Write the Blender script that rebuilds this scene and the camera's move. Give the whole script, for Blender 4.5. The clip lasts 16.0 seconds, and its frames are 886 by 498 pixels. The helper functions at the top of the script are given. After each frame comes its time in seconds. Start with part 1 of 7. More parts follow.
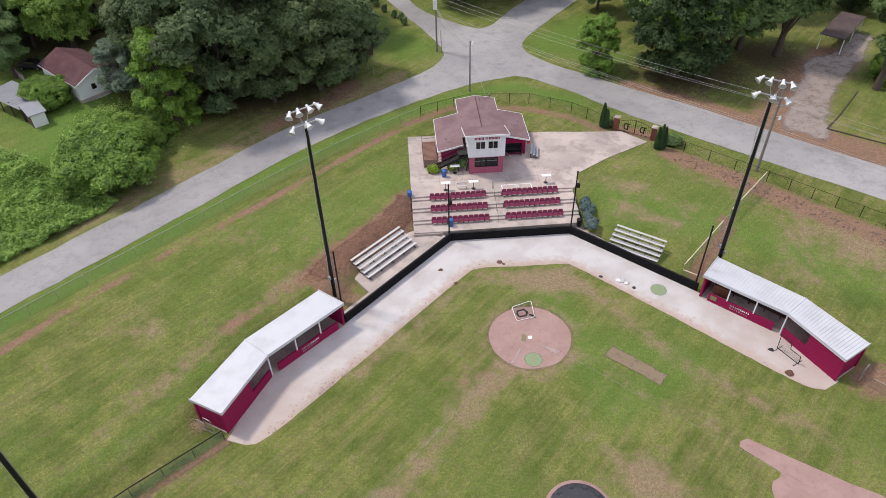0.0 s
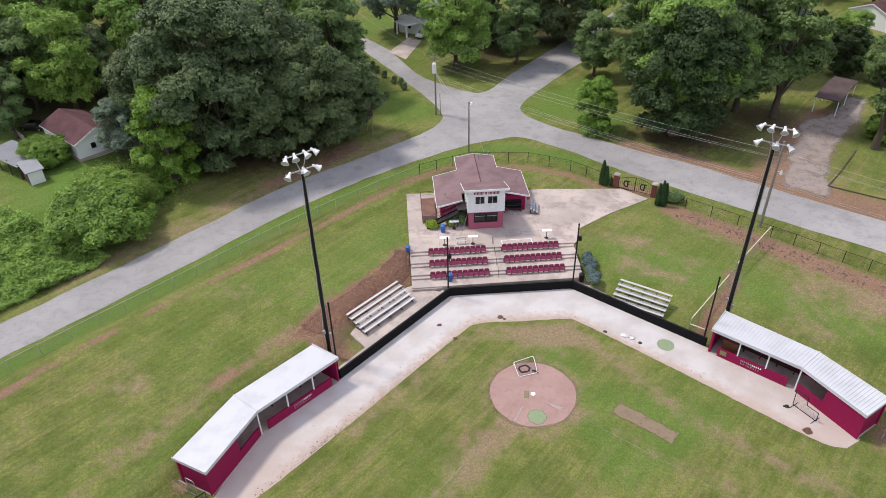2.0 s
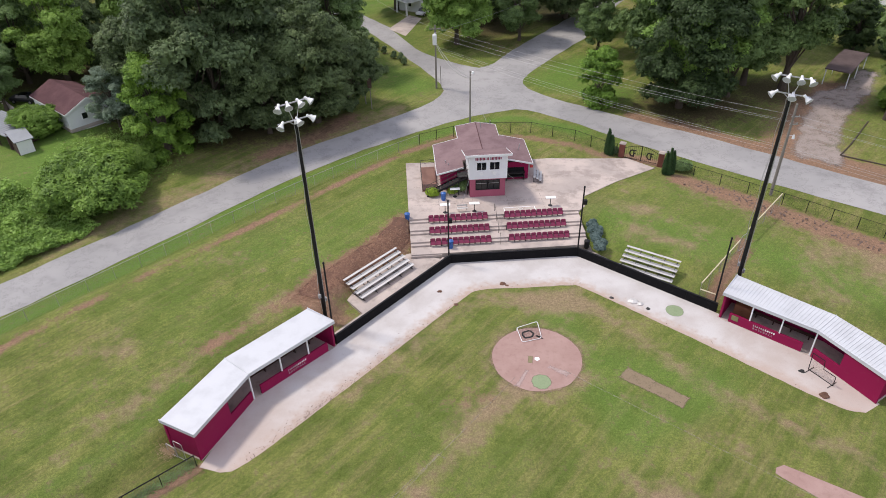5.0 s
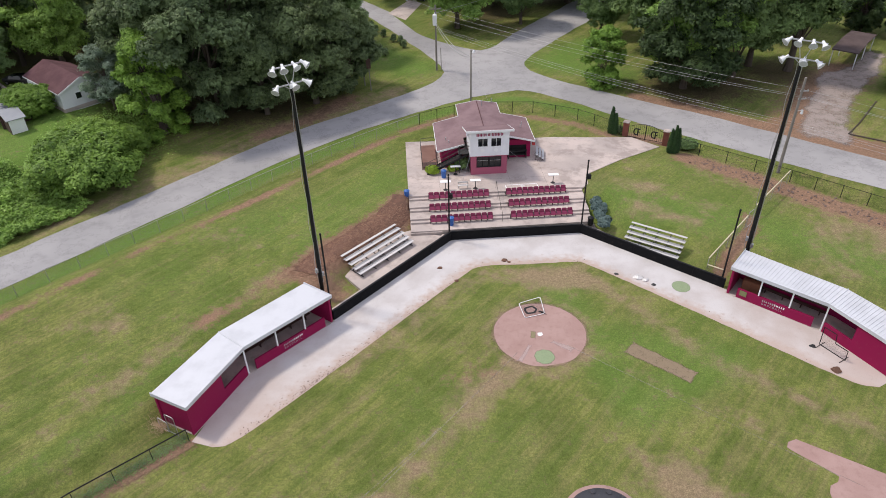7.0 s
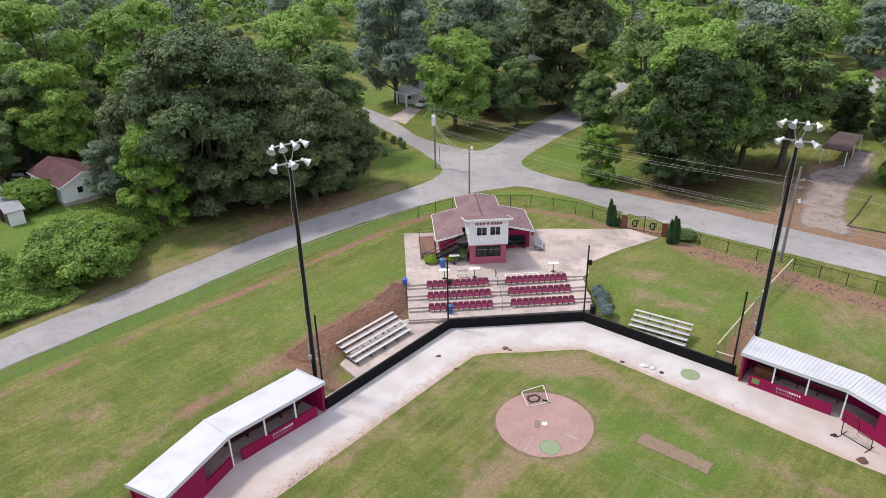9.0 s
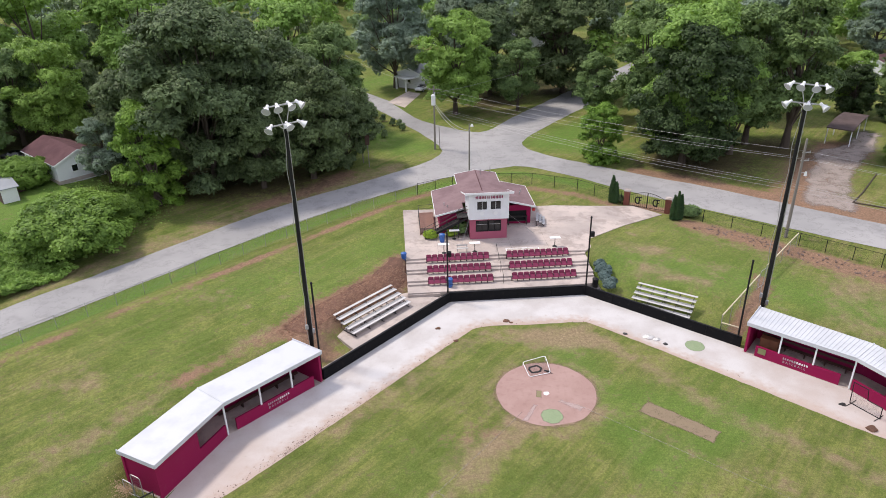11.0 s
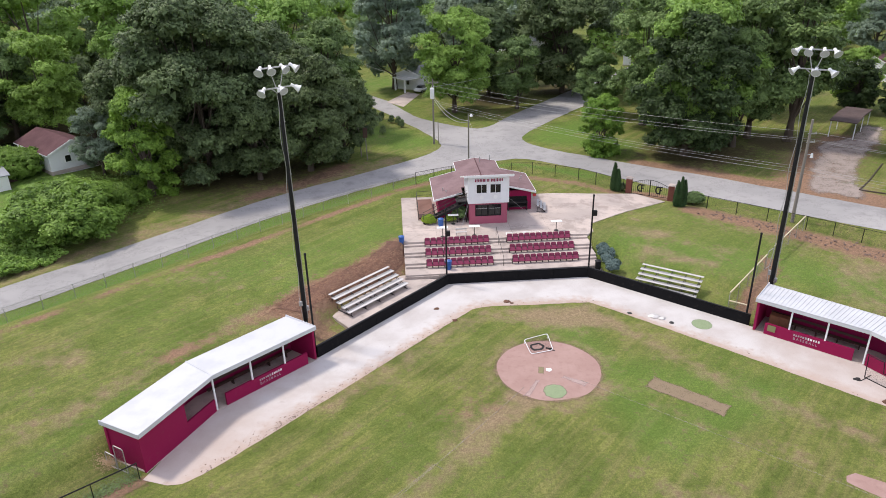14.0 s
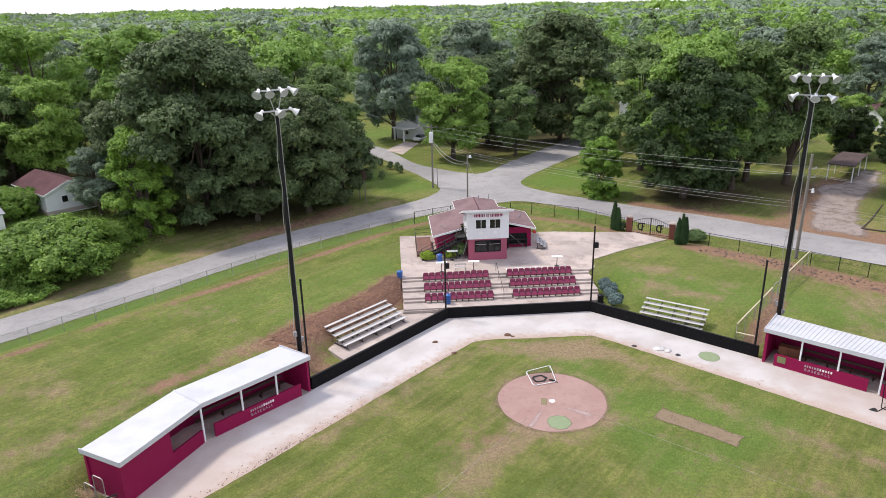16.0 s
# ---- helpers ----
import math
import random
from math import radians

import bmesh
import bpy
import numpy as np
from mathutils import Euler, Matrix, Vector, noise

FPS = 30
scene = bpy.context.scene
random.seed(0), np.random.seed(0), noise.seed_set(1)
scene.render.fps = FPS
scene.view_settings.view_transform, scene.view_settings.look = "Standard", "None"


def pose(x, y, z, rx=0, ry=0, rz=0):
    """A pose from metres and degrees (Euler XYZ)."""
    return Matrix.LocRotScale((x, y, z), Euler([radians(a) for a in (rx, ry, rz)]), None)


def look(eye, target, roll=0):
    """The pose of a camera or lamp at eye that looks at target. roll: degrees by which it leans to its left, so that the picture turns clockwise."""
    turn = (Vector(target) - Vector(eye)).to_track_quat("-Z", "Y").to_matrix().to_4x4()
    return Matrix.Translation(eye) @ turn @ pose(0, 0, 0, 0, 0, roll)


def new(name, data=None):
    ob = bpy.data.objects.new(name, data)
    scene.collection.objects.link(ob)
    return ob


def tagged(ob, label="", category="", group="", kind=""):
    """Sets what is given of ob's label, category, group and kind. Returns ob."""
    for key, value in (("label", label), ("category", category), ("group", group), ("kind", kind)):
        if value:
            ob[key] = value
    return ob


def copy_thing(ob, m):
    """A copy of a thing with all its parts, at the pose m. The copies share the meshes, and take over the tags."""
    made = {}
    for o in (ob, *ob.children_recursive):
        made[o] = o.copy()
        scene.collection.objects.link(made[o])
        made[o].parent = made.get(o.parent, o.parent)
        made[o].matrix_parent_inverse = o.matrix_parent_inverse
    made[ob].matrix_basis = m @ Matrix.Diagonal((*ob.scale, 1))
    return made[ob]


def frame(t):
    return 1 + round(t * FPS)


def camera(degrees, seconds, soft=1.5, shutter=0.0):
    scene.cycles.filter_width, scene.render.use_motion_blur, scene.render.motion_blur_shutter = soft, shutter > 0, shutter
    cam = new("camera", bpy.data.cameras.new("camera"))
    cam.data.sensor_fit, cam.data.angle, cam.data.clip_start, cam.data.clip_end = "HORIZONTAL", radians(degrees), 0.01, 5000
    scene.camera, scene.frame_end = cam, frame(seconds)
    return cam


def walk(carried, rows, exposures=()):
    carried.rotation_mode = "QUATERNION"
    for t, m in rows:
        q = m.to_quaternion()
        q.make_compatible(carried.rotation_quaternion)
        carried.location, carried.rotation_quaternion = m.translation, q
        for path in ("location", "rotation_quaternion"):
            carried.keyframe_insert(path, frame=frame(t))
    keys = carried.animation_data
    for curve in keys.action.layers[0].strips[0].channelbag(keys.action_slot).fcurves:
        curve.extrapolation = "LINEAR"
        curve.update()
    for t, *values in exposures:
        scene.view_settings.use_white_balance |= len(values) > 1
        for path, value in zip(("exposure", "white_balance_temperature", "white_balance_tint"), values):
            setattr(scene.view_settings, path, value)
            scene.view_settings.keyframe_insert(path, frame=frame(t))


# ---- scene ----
cam = camera(65.8, 16.0, soft=0.9)
METRES, EYE, TILT, LEAN, TURN = 22.69, 50.0, -41.0, 1.1, 0.0
ROWS = [
    (0.0, 0.0, 0.0, 0.0, 0.0, 0.0, -0.0),
    (0.5, -0.0007, 0.0224, -0.0156, -0.02, 0.9, -0.02),
    (1.0, 0.0002, 0.0442, -0.038, -0.05, 4.4, -0.01),
    (1.5, 0.0005, 0.0645, -0.0706, -0.07, 6.24, 0.0),
    (2.0, 0.0011, 0.0866, -0.0928, -0.07, 6.22, -0.01),
    (2.5, 0.0015, 0.1084, -0.1159, -0.07, 6.22, -0.02),
    (3.0, 0.0024, 0.1305, -0.1387, -0.08, 6.21, -0.04),
    (3.5, 0.0039, 0.1524, -0.1609, -0.05, 6.18, -0.04),
    (4.0, 0.004, 0.1731, -0.1844, -0.02, 6.13, -0.03),
    (6.5, 0.0042, 0.2784, -0.3011, 0.03, 5.98, -0.04),
    (7.0, 0.0042, 0.2991, -0.324, 0.04, 5.95, -0.03),
    (7.5, 0.0047, 0.3195, -0.3464, 0.05, 5.92, -0.03),
    (8.0, 0.005, 0.3409, -0.3629, 0.03, 7.06, -0.02),
    (8.5, 0.0034, 0.3623, -0.3791, -0.06, 12.74, 0.0),
    (9.0, 0.0031, 0.3851, -0.4173, -0.08, 15.24, 0.01),
    (11.5, 0.0059, 0.4847, -0.5281, -0.06, 14.94, 0.02),
    (12.0, 0.007, 0.5047, -0.5506, -0.05, 14.89, 0.03),
    (12.5, 0.0083, 0.5248, -0.5746, -0.04, 14.82, 0.03),
    (13.0, 0.0091, 0.5437, -0.5982, -0.04, 14.74, 0.05),
    (13.5, 0.0098, 0.5651, -0.6219, -0.07, 16.62, 0.07),
    (14.0, 0.0102, 0.5857, -0.6457, -0.07, 16.61, 0.08),
    (14.5, 0.0107, 0.6067, -0.6689, -0.08, 16.56, 0.09),
    (15.0, 0.0109, 0.6271, -0.6917, -0.1, 16.49, 0.09),
    (15.5, 0.0105, 0.6487, -0.7108, -0.11, 17.44, 0.1),
    (16.0, 0.0089, 0.6723, -0.7352, -0.18, 21.63, 0.11),
]
walk(cam, [(t, pose(0, 0, EYE, TILT, LEAN, TURN) @ pose(METRES * x, METRES * y, METRES * z, 90 + pitch, roll, yaw)) for t, x, y, z, yaw, pitch, roll in ROWS],
     exposures=((0.0, 0.58, 6450, 12.3), (2.0, 0.68, 6450, 12.3), (4.0, 0.67, 6450, 12.3), (7.5, 0.60, 6450, 12.3), (9.0, 0.76, 6450, 12.3), (16.0, 0.83, 6450, 12.3)))

from mathutils.geometry import tessellate_polygon

# ---- world, sun, exposure ----
world = bpy.data.worlds.new("sky")
scene.world = world
world.use_nodes = True
wn = world.node_tree.nodes
sky = wn.new("ShaderNodeTexSky")
sky.sky_type, sky.sun_disc = "NISHITA", False
SUN_EL, SUN_AZ = radians(57.5), radians(-66)   # azimuth measured from +y towards +x
sky.sun_elevation, sky.sun_rotation = SUN_EL, SUN_AZ
sky.air_density, sky.dust_density, sky.ozone_density = 1.0, 0.4, 2.5
wn["Background"].inputs["Strength"].default_value = 0.15
# thin bright cloud over the blue sky
cloud = wn.new("ShaderNodeMix")
cloud.data_type = "RGBA"
cloud.inputs[0].default_value, cloud.inputs[7].default_value = 0.80, (3.95, 3.95, 4.5, 1)
world.node_tree.links.new(sky.outputs[0], cloud.inputs[6])
world.node_tree.links.new(cloud.outputs[2], wn["Background"].inputs["Color"])
sun_data = bpy.data.lights.new("sun", "SUN")
sun_data.energy, sun_data.angle, sun_data.color = 1.75, radians(8), (1.0, 0.915, 0.81)
sun = new("sun", sun_data)
sun_from = Vector((math.sin(SUN_AZ) * math.cos(SUN_EL), math.cos(SUN_AZ) * math.cos(SUN_EL), math.sin(SUN_EL)))
sun.matrix_world = look(sun_from * 200, (0, 0, 0))


# ---- material helpers ----
class Nodes:
    """Short names for node building."""

    def __init__(self, name):
        self.m = bpy.data.materials.new(name)
        self.m.use_nodes = True
        self.t = self.m.node_tree
        self.bsdf = self.t.nodes["Principled BSDF"]
        self.out = self.t.nodes["Material Output"]

    def n(self, kind, **kw):
        node = self.t.nodes.new("ShaderNode" + kind)
        for k, v in kw.items():
            if k in node.inputs:
                node.inputs[k].default_value = v
        return node

    def link(self, a, b):
        self.t.links.new(a, b)

    def pos(self):
        return self.n("NewGeometry").outputs["Position"]

    def local(self):
        return self.n("TexCoord").outputs["Object"]

    def noise(self, scale, detail=4.0, vec=None, rough=0.55, stretch=None):
        v = vec if vec is not None else self.pos()
        if stretch is not None:
            mp = self.n("Mapping")
            mp.vector_type = "TEXTURE"
            mp.inputs["Scale"].default_value = [1 / q for q in stretch[:3]]
            mp.inputs["Rotation"].default_value = (0, 0, stretch[3] if len(stretch) > 3 else 0)
            self.link(v, mp.inputs["Vector"])
            v = mp.outputs[0]
        nd = self.n("TexNoise", Scale=scale, Detail=detail, Roughness=rough)
        self.link(v, nd.inputs["Vector"])
        return nd.outputs["Fac"]

    def ramp(self, fac, lo, hi):
        mr = self.n("MapRange")
        mr.interpolation_type = "SMOOTHSTEP"
        mr.inputs["From Min"].default_value, mr.inputs["From Max"].default_value = lo, hi
        self.link(fac, mr.inputs["Value"])
        return mr.outputs["Result"]

    def math(self, op, a, b):
        nd = self.n("Math")
        nd.operation = op
        for i, v in enumerate((a, b)):
            if isinstance(v, (int, float)):
                nd.inputs[i].default_value = v
            else:
                self.link(v, nd.inputs[i])
        return nd.outputs[0]

    def mix(self, fac, a, b, blend="MIX"):
        nd = self.n("Mix")
        nd.data_type, nd.blend_type = "RGBA", blend
        for i, v in ((0, fac), (6, a), (7, b)):
            if isinstance(v, (int, float)):
                nd.inputs[i].default_value = v
            elif isinstance(v, tuple):
                nd.inputs[i].default_value = (*v[:3], 1)
            else:
                self.link(v, nd.inputs[i])
        return nd.outputs[2]

    def bump(self, height, strength, distance):
        b = self.n("Bump", Strength=strength, Distance=distance)
        self.link(height, b.inputs["Height"])
        self.link(b.outputs[0], self.bsdf.inputs["Normal"])

    def finish(self, colour, rough=0.8, metal=0.0, spec=0.5):
        if isinstance(colour, tuple):
            self.bsdf.inputs["Base Color"].default_value = (*colour[:3], 1)
        else:
            self.link(colour, self.bsdf.inputs["Base Color"])
        if isinstance(rough, (int, float)):
            self.bsdf.inputs["Roughness"].default_value = rough
        else:
            self.link(rough, self.bsdf.inputs["Roughness"])
        self.bsdf.inputs["Metallic"].default_value = metal
        self.bsdf.inputs["Specular IOR Level"].default_value = spec
        return self.m


def shade(c, k):
    return tuple(min(1.0, v * k) for v in c)


def plain(name, colour, rough=0.6, metal=0.0, vary=0.12, scale=3.0, bump=0.15, dist=0.01, dirt=(0.2, 0.15, 0.11), dirt_amount=0.15, vec="pos", spec=0.5):
    """A painted or solid surface with grain, blotches and a little dirt."""
    k = Nodes(name)
    v = k.pos() if vec == "pos" else k.local()
    big, fine = k.noise(scale * 0.25, 3, v), k.noise(scale * 9, 5, v)
    c = k.mix(big, shade(colour, 1 - vary), shade(colour, 1 + vary))
    c = k.mix(k.math("MULTIPLY", k.ramp(k.noise(scale, 6, v), 0.55, 0.75), dirt_amount), c, dirt)
    rnd = k.n("ObjectInfo").outputs["Random"]
    c = k.mix(0.1, c, k.mix(rnd, shade(colour, 0.6), shade(colour, 1.3)))
    k.bump(fine, bump, dist)
    rr = k.n("MapRange")
    rr.inputs["To Min"].default_value, rr.inputs["To Max"].default_value = max(0.05, rough - 0.1), min(1, rough + 0.12)
    k.link(big, rr.inputs["Value"])
    return k.finish(c, rr.outputs[0], metal, spec)


# ---- materials ----
def make_ground():
    k = Nodes("turf")
    at = k.n("Attribute")
    at.attribute_name = "wear_shade"
    sep = k.n("SeparateColor")
    k.link(at.outputs["Color"], sep.inputs[0])
    bare, dry, lush = sep.outputs[0], sep.outputs[1], sep.outputs[2]
    tree_shade = at.outputs["Alpha"]
    n0, n1, n2, n3 = k.noise(0.05, 5, rough=0.6), k.noise(0.22, 8, rough=0.7), k.noise(0.8, 8, rough=0.72), k.noise(3.2, 8, rough=0.8)
    streak = k.noise(0.9, 7, stretch=(0.1, 1.0, 1, radians(50)), rough=0.7)
    cross = k.noise(0.7, 7, stretch=(0.14, 1.0, 1, radians(-41)), rough=0.7)
    blade, tuft = k.noise(16.0, 4, rough=0.85), k.noise(6.5, 6, rough=0.8)
    c = k.mix(k.ramp(n1, 0.38, 0.62), (0.112, 0.145, 0.033), (0.200, 0.220, 0.064))
    c = k.mix(k.math("MULTIPLY", k.ramp(n2, 0.46, 0.68), 0.25), c, (0.205, 0.205, 0.085))
    swath = k.noise(2.6, 5, stretch=(0.05, 1.0, 1, radians(48)), rough=0.65)
    c = k.mix(k.math("MULTIPLY", k.ramp(streak, 0.45, 0.66), 0.5), c, (0.250, 0.210, 0.105))
    c = k.mix(0.4, c, k.mix(k.ramp(swath, 0.38, 0.62), (0.80, 0.84, 0.74), (1.22, 1.18, 1.2)), "MULTIPLY")
    c = k.mix(k.math("MULTIPLY", k.ramp(streak, 0.50, 0.32), 0.5), c, (0.085, 0.124, 0.026))
    c = k.mix(k.math("MULTIPLY", k.ramp(cross, 0.50, 0.68), 0.22), c, (0.085, 0.105, 0.030))
    c = k.mix(k.math("MULTIPLY", k.ramp(k.math("ADD", n0, k.math("MULTIPLY", n2, 0.4)), 0.62, 0.84), 0.55), c, (0.120, 0.180, 0.038))
    c = k.mix(k.math("MULTIPLY", k.ramp(k.math("SUBTRACT", k.math("MULTIPLY", n1, n2), k.math("MULTIPLY", n0, 0.1)), 0.25, 0.36), 0.5), c, (0.265, 0.210, 0.125))
    c = k.mix(k.math("MULTIPLY", lush, k.ramp(k.math("ADD", n2, lush), 0.5, 1.15)), c, k.mix(n3, (0.085, 0.170, 0.027), (0.158, 0.250, 0.055)))
    dmask = k.math("MULTIPLY", k.ramp(k.math("ADD", dry, k.math("SUBTRACT", k.math("ADD", k.math("MULTIPLY", n2, 1.9), k.math("MULTIPLY", n1, 1.5)), 1.62)), 0.15, 1.0), 0.92)
    c = k.mix(dmask, c, k.mix(n3, (0.345, 0.258, 0.175), (0.235, 0.172, 0.108)))
    bmask = k.ramp(k.math("ADD", k.math("MULTIPLY", bare, 1.5), k.math("SUBTRACT", k.math("ADD", k.math("MULTIPLY", n2, 2.0), k.math("MULTIPLY", n3, 1.4)), 1.6)), 0.2, 1.0)
    clay = k.mix(n1, k.mix(n3, (0.37, 0.225, 0.155), (0.225, 0.135, 0.095)), (0.225, 0.148, 0.105))
    c = k.mix(bmask, c, clay)
    # shade under the trees, put into the ground colour as dark earth
    shade_mask = k.ramp(k.math("ADD", tree_shade, k.math("MULTIPLY", k.math("SUBTRACT", n2, 0.5), 1.2)), 0.2, 0.8)
    c = k.mix(k.math("MULTIPLY", shade_mask, 0.85), c, k.mix(n3, (0.105, 0.070, 0.045), (0.050, 0.048, 0.022)))
    # blades and tufts: light and dark over the colour below
    for fac, lo, hi, amount in ((n3, (1.30, 1.28, 1.25), (0.58, 0.62, 0.52), 0.45), (tuft, (0.72, 0.74, 0.70), (1.42, 1.38, 1.34), 0.45), (blade, (0.66, 0.68, 0.64), (1.42, 1.40, 1.36), 0.5)):
        c = k.mix(amount, c, k.mix(k.ramp(fac, 0.38, 0.62), lo, hi), "MULTIPLY")
    k.bump(k.math("ADD", n3, tuft), 0.9, 0.12)
    return k.finish(c, 0.95, 0, 0.15)


def make_track():
    k = Nodes("crushed_stone")
    uv = k.n("UVMap")
    uv.uv_map = "across"
    sx = k.n("SeparateXYZ")
    k.link(uv.outputs[0], sx.inputs[0])
    v = sx.outputs[1]
    n1, n2, n3 = k.noise(0.35, 5), k.noise(1.6, 6), k.noise(14, 6, rough=0.75)
    c = k.mix(k.ramp(n1, 0.35, 0.7), (0.565, 0.545, 0.53), (0.475, 0.445, 0.425))
    edge = k.ramp(k.math("ADD", v, k.math("MULTIPLY", k.math("SUBTRACT", n2, 0.5), 0.5)), 0.68, 1.0)
    c = k.mix(k.math("MULTIPLY", edge, 0.85), c, (0.43, 0.32, 0.255))
    near = k.ramp(k.math("ADD", k.math("ABSOLUTE", k.math("SUBTRACT", sx.outputs[0], 0.5), 0), k.math("MULTIPLY", k.math("SUBTRACT", n1, 0.5), 0.25)), 0.22, 0.5)
    c = k.mix(k.math("MULTIPLY", near, 0.7), c, (0.475, 0.385, 0.335))
    c = k.mix(k.math("MULTIPLY", k.ramp(n2, 0.6, 0.78), 0.35), c, (0.31, 0.25, 0.21))
    c = k.mix(k.math("MULTIPLY", k.ramp(n3, 0.5, 0.7), 0.22), c, (0.24, 0.20, 0.175))
    k.bump(n3, 0.5, 0.03)
    return k.finish(c, 0.95, 0, 0.2)


def make_clay():
    k = Nodes("clay")
    n1, n2, n3 = k.noise(0.5, 5), k.noise(2.2, 6), k.noise(18, 5, rough=0.7)
    c = k.mix(k.ramp(n1, 0.3, 0.7), (0.345, 0.225, 0.196), (0.395, 0.268, 0.236))
    c = k.mix(k.math("MULTIPLY", k.ramp(n2, 0.48, 0.74), 0.4), c, (0.255, 0.158, 0.132))
    c = k.mix(k.math("MULTIPLY", k.ramp(k.noise(0.8, 7, rough=0.7), 0.56, 0.74), 0.25), c, (0.40, 0.290, 0.250))
    c = k.mix(k.math("MULTIPLY", k.ramp(n3, 0.5, 0.7), 0.25), c, (0.21, 0.132, 0.110))
    k.bump(n3, 0.6, 0.03)
    return k.finish(c, 0.95, 0, 0.15)


def make_worn(name, base, colours, scale, lo, hi, uneven=1.1):
    """A thin worn layer over the turf: where it has gone, the ground below shows through; gone first at its rim."""
    k = Nodes(name)
    uv = k.n("UVMap")
    uv.uv_map = "rim"
    sx = k.n("SeparateXYZ")
    k.link(uv.outputs[0], sx.inputs[0])
    n2, n3 = k.noise(scale, 7, rough=0.75), k.noise(14, 5, rough=0.8)
    c = k.mix(n2, base, colours)
    c = k.mix(k.math("MULTIPLY", k.ramp(n3, 0.45, 0.65), 0.4), c, shade(base, 0.55))
    k.bump(n3, 0.6, 0.03)
    k.finish(c, 0.95, 0, 0.15)
    f = k.ramp(k.math("ADD", sx.outputs[0], k.math("MULTIPLY", k.math("SUBTRACT", k.math("ADD", n2, n3), 1.0), uneven)), lo, hi)
    tp = k.n("BsdfTransparent")
    ms = k.n("MixShader")
    k.link(f, ms.inputs[0])
    k.link(tp.outputs[0], ms.inputs[1])
    k.link(k.bsdf.outputs[0], ms.inputs[2])
    k.link(ms.outputs[0], k.out.inputs["Surface"])
    return k.m


def make_asphalt():
    k = Nodes("asphalt")
    n1, n2, n3 = k.noise(0.07, 4), k.noise(0.5, 6), k.noise(20, 5, rough=0.8)
    crack = k.noise(0.22, 8, rough=0.75)
    c = k.mix(k.ramp(n1, 0.35, 0.65), (0.285, 0.28, 0.276), (0.37, 0.36, 0.352))
    c = k.mix(k.math("MULTIPLY", k.ramp(n2, 0.5, 0.75), 0.4), c, (0.165, 0.16, 0.158))
    c = k.mix(k.math("MULTIPLY", k.ramp(k.math("ABSOLUTE", k.math("SUBTRACT", crack, 0.5), 0), 0.012, 0.0), 0.4), c, (0.11, 0.105, 0.10))
    c = k.mix(k.math("MULTIPLY", k.ramp(n3, 0.45, 0.7), 0.3), c, (0.31, 0.30, 0.29))
    k.bump(n3, 0.4, 0.02)
    return k.finish(c, 0.9, 0, 0.3)


def make_concrete():
    k = Nodes("concrete")
    n1, n2, n3 = k.noise(0.18, 5), k.noise(1.1, 6), k.noise(16, 5, rough=0.75)
    c = k.mix(k.ramp(n1, 0.35, 0.65), (0.40, 0.345, 0.312), (0.535, 0.455, 0.405))
    c = k.mix(k.math("MULTIPLY", k.ramp(k.noise(0.42, 7, rough=0.7), 0.48, 0.64), 0.6), c, (0.265, 0.222, 0.198))
    c = k.mix(k.math("MULTIPLY", k.ramp(n2, 0.5, 0.72), 0.35), c, (0.28, 0.25, 0.225))
    c = k.mix(k.math("MULTIPLY", k.ramp(n3, 0.5, 0.75), 0.2), c, (0.22, 0.20, 0.185))
    k.bump(n3, 0.35, 0.015)
    return k.finish(c, 0.88, 0, 0.3)


def make_leaves(name, dark, light, trans=0.2):
    k = Nodes(name)
    isl = k.n("NewGeometry").outputs["Random Per Island"]
    rnd = k.n("ObjectInfo").outputs["Random"]
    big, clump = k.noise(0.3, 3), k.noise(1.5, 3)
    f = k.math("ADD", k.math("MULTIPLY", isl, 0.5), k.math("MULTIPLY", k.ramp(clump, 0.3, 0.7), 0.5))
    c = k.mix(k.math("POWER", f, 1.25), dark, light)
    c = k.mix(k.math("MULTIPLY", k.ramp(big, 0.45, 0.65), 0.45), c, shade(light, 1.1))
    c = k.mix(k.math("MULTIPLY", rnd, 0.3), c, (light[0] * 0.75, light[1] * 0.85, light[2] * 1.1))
    k.finish(c, 0.55, 0, 0.2)
    tr = k.n("BsdfTranslucent")
    k.link(k.mix(0.5, c, (light[0] * 1.3, light[1] * 1.4, light[2] * 0.6)), tr.inputs["Color"])
    ms = k.n("MixShader")
    ms.inputs[0].default_value = trans
    k.link(k.bsdf.outputs[0], ms.inputs[1])
    k.link(tr.outputs[0], ms.inputs[2])
    k.link(ms.outputs[0], k.out.inputs["Surface"])
    return k.m


def make_mesh_wire(name, colour, cover):
    """Woven wire: diamonds of about six centimetres, open between the wires."""
    k = Nodes(name)
    uv = k.n("UVMap")
    uv.uv_map = "wire"
    sx = k.n("SeparateXYZ")
    k.link(uv.outputs[0], sx.inputs[0])
    masks = []
    for op in ("ADD", "SUBTRACT"):
        s = k.math("FRACT", k.math("MULTIPLY", k.math(op, sx.outputs[0], sx.outputs[1]), 14.0), 0)
        masks.append(k.math("LESS_THAN", s, cover))
    f = k.math("MAXIMUM", masks[0], masks[1])
    k.finish(colour, 0.5, 0.6)
    tp = k.n("BsdfTransparent")
    ms = k.n("MixShader")
    k.link(f, ms.inputs[0])
    k.link(tp.outputs[0], ms.inputs[1])
    k.link(k.bsdf.outputs[0], ms.inputs[2])
    k.link(ms.outputs[0], k.out.inputs["Surface"])
    return k.m


def make_glass(name, tint):
    k = Nodes(name)
    return k.finish(tint, 0.06, 0.0, 0.5)


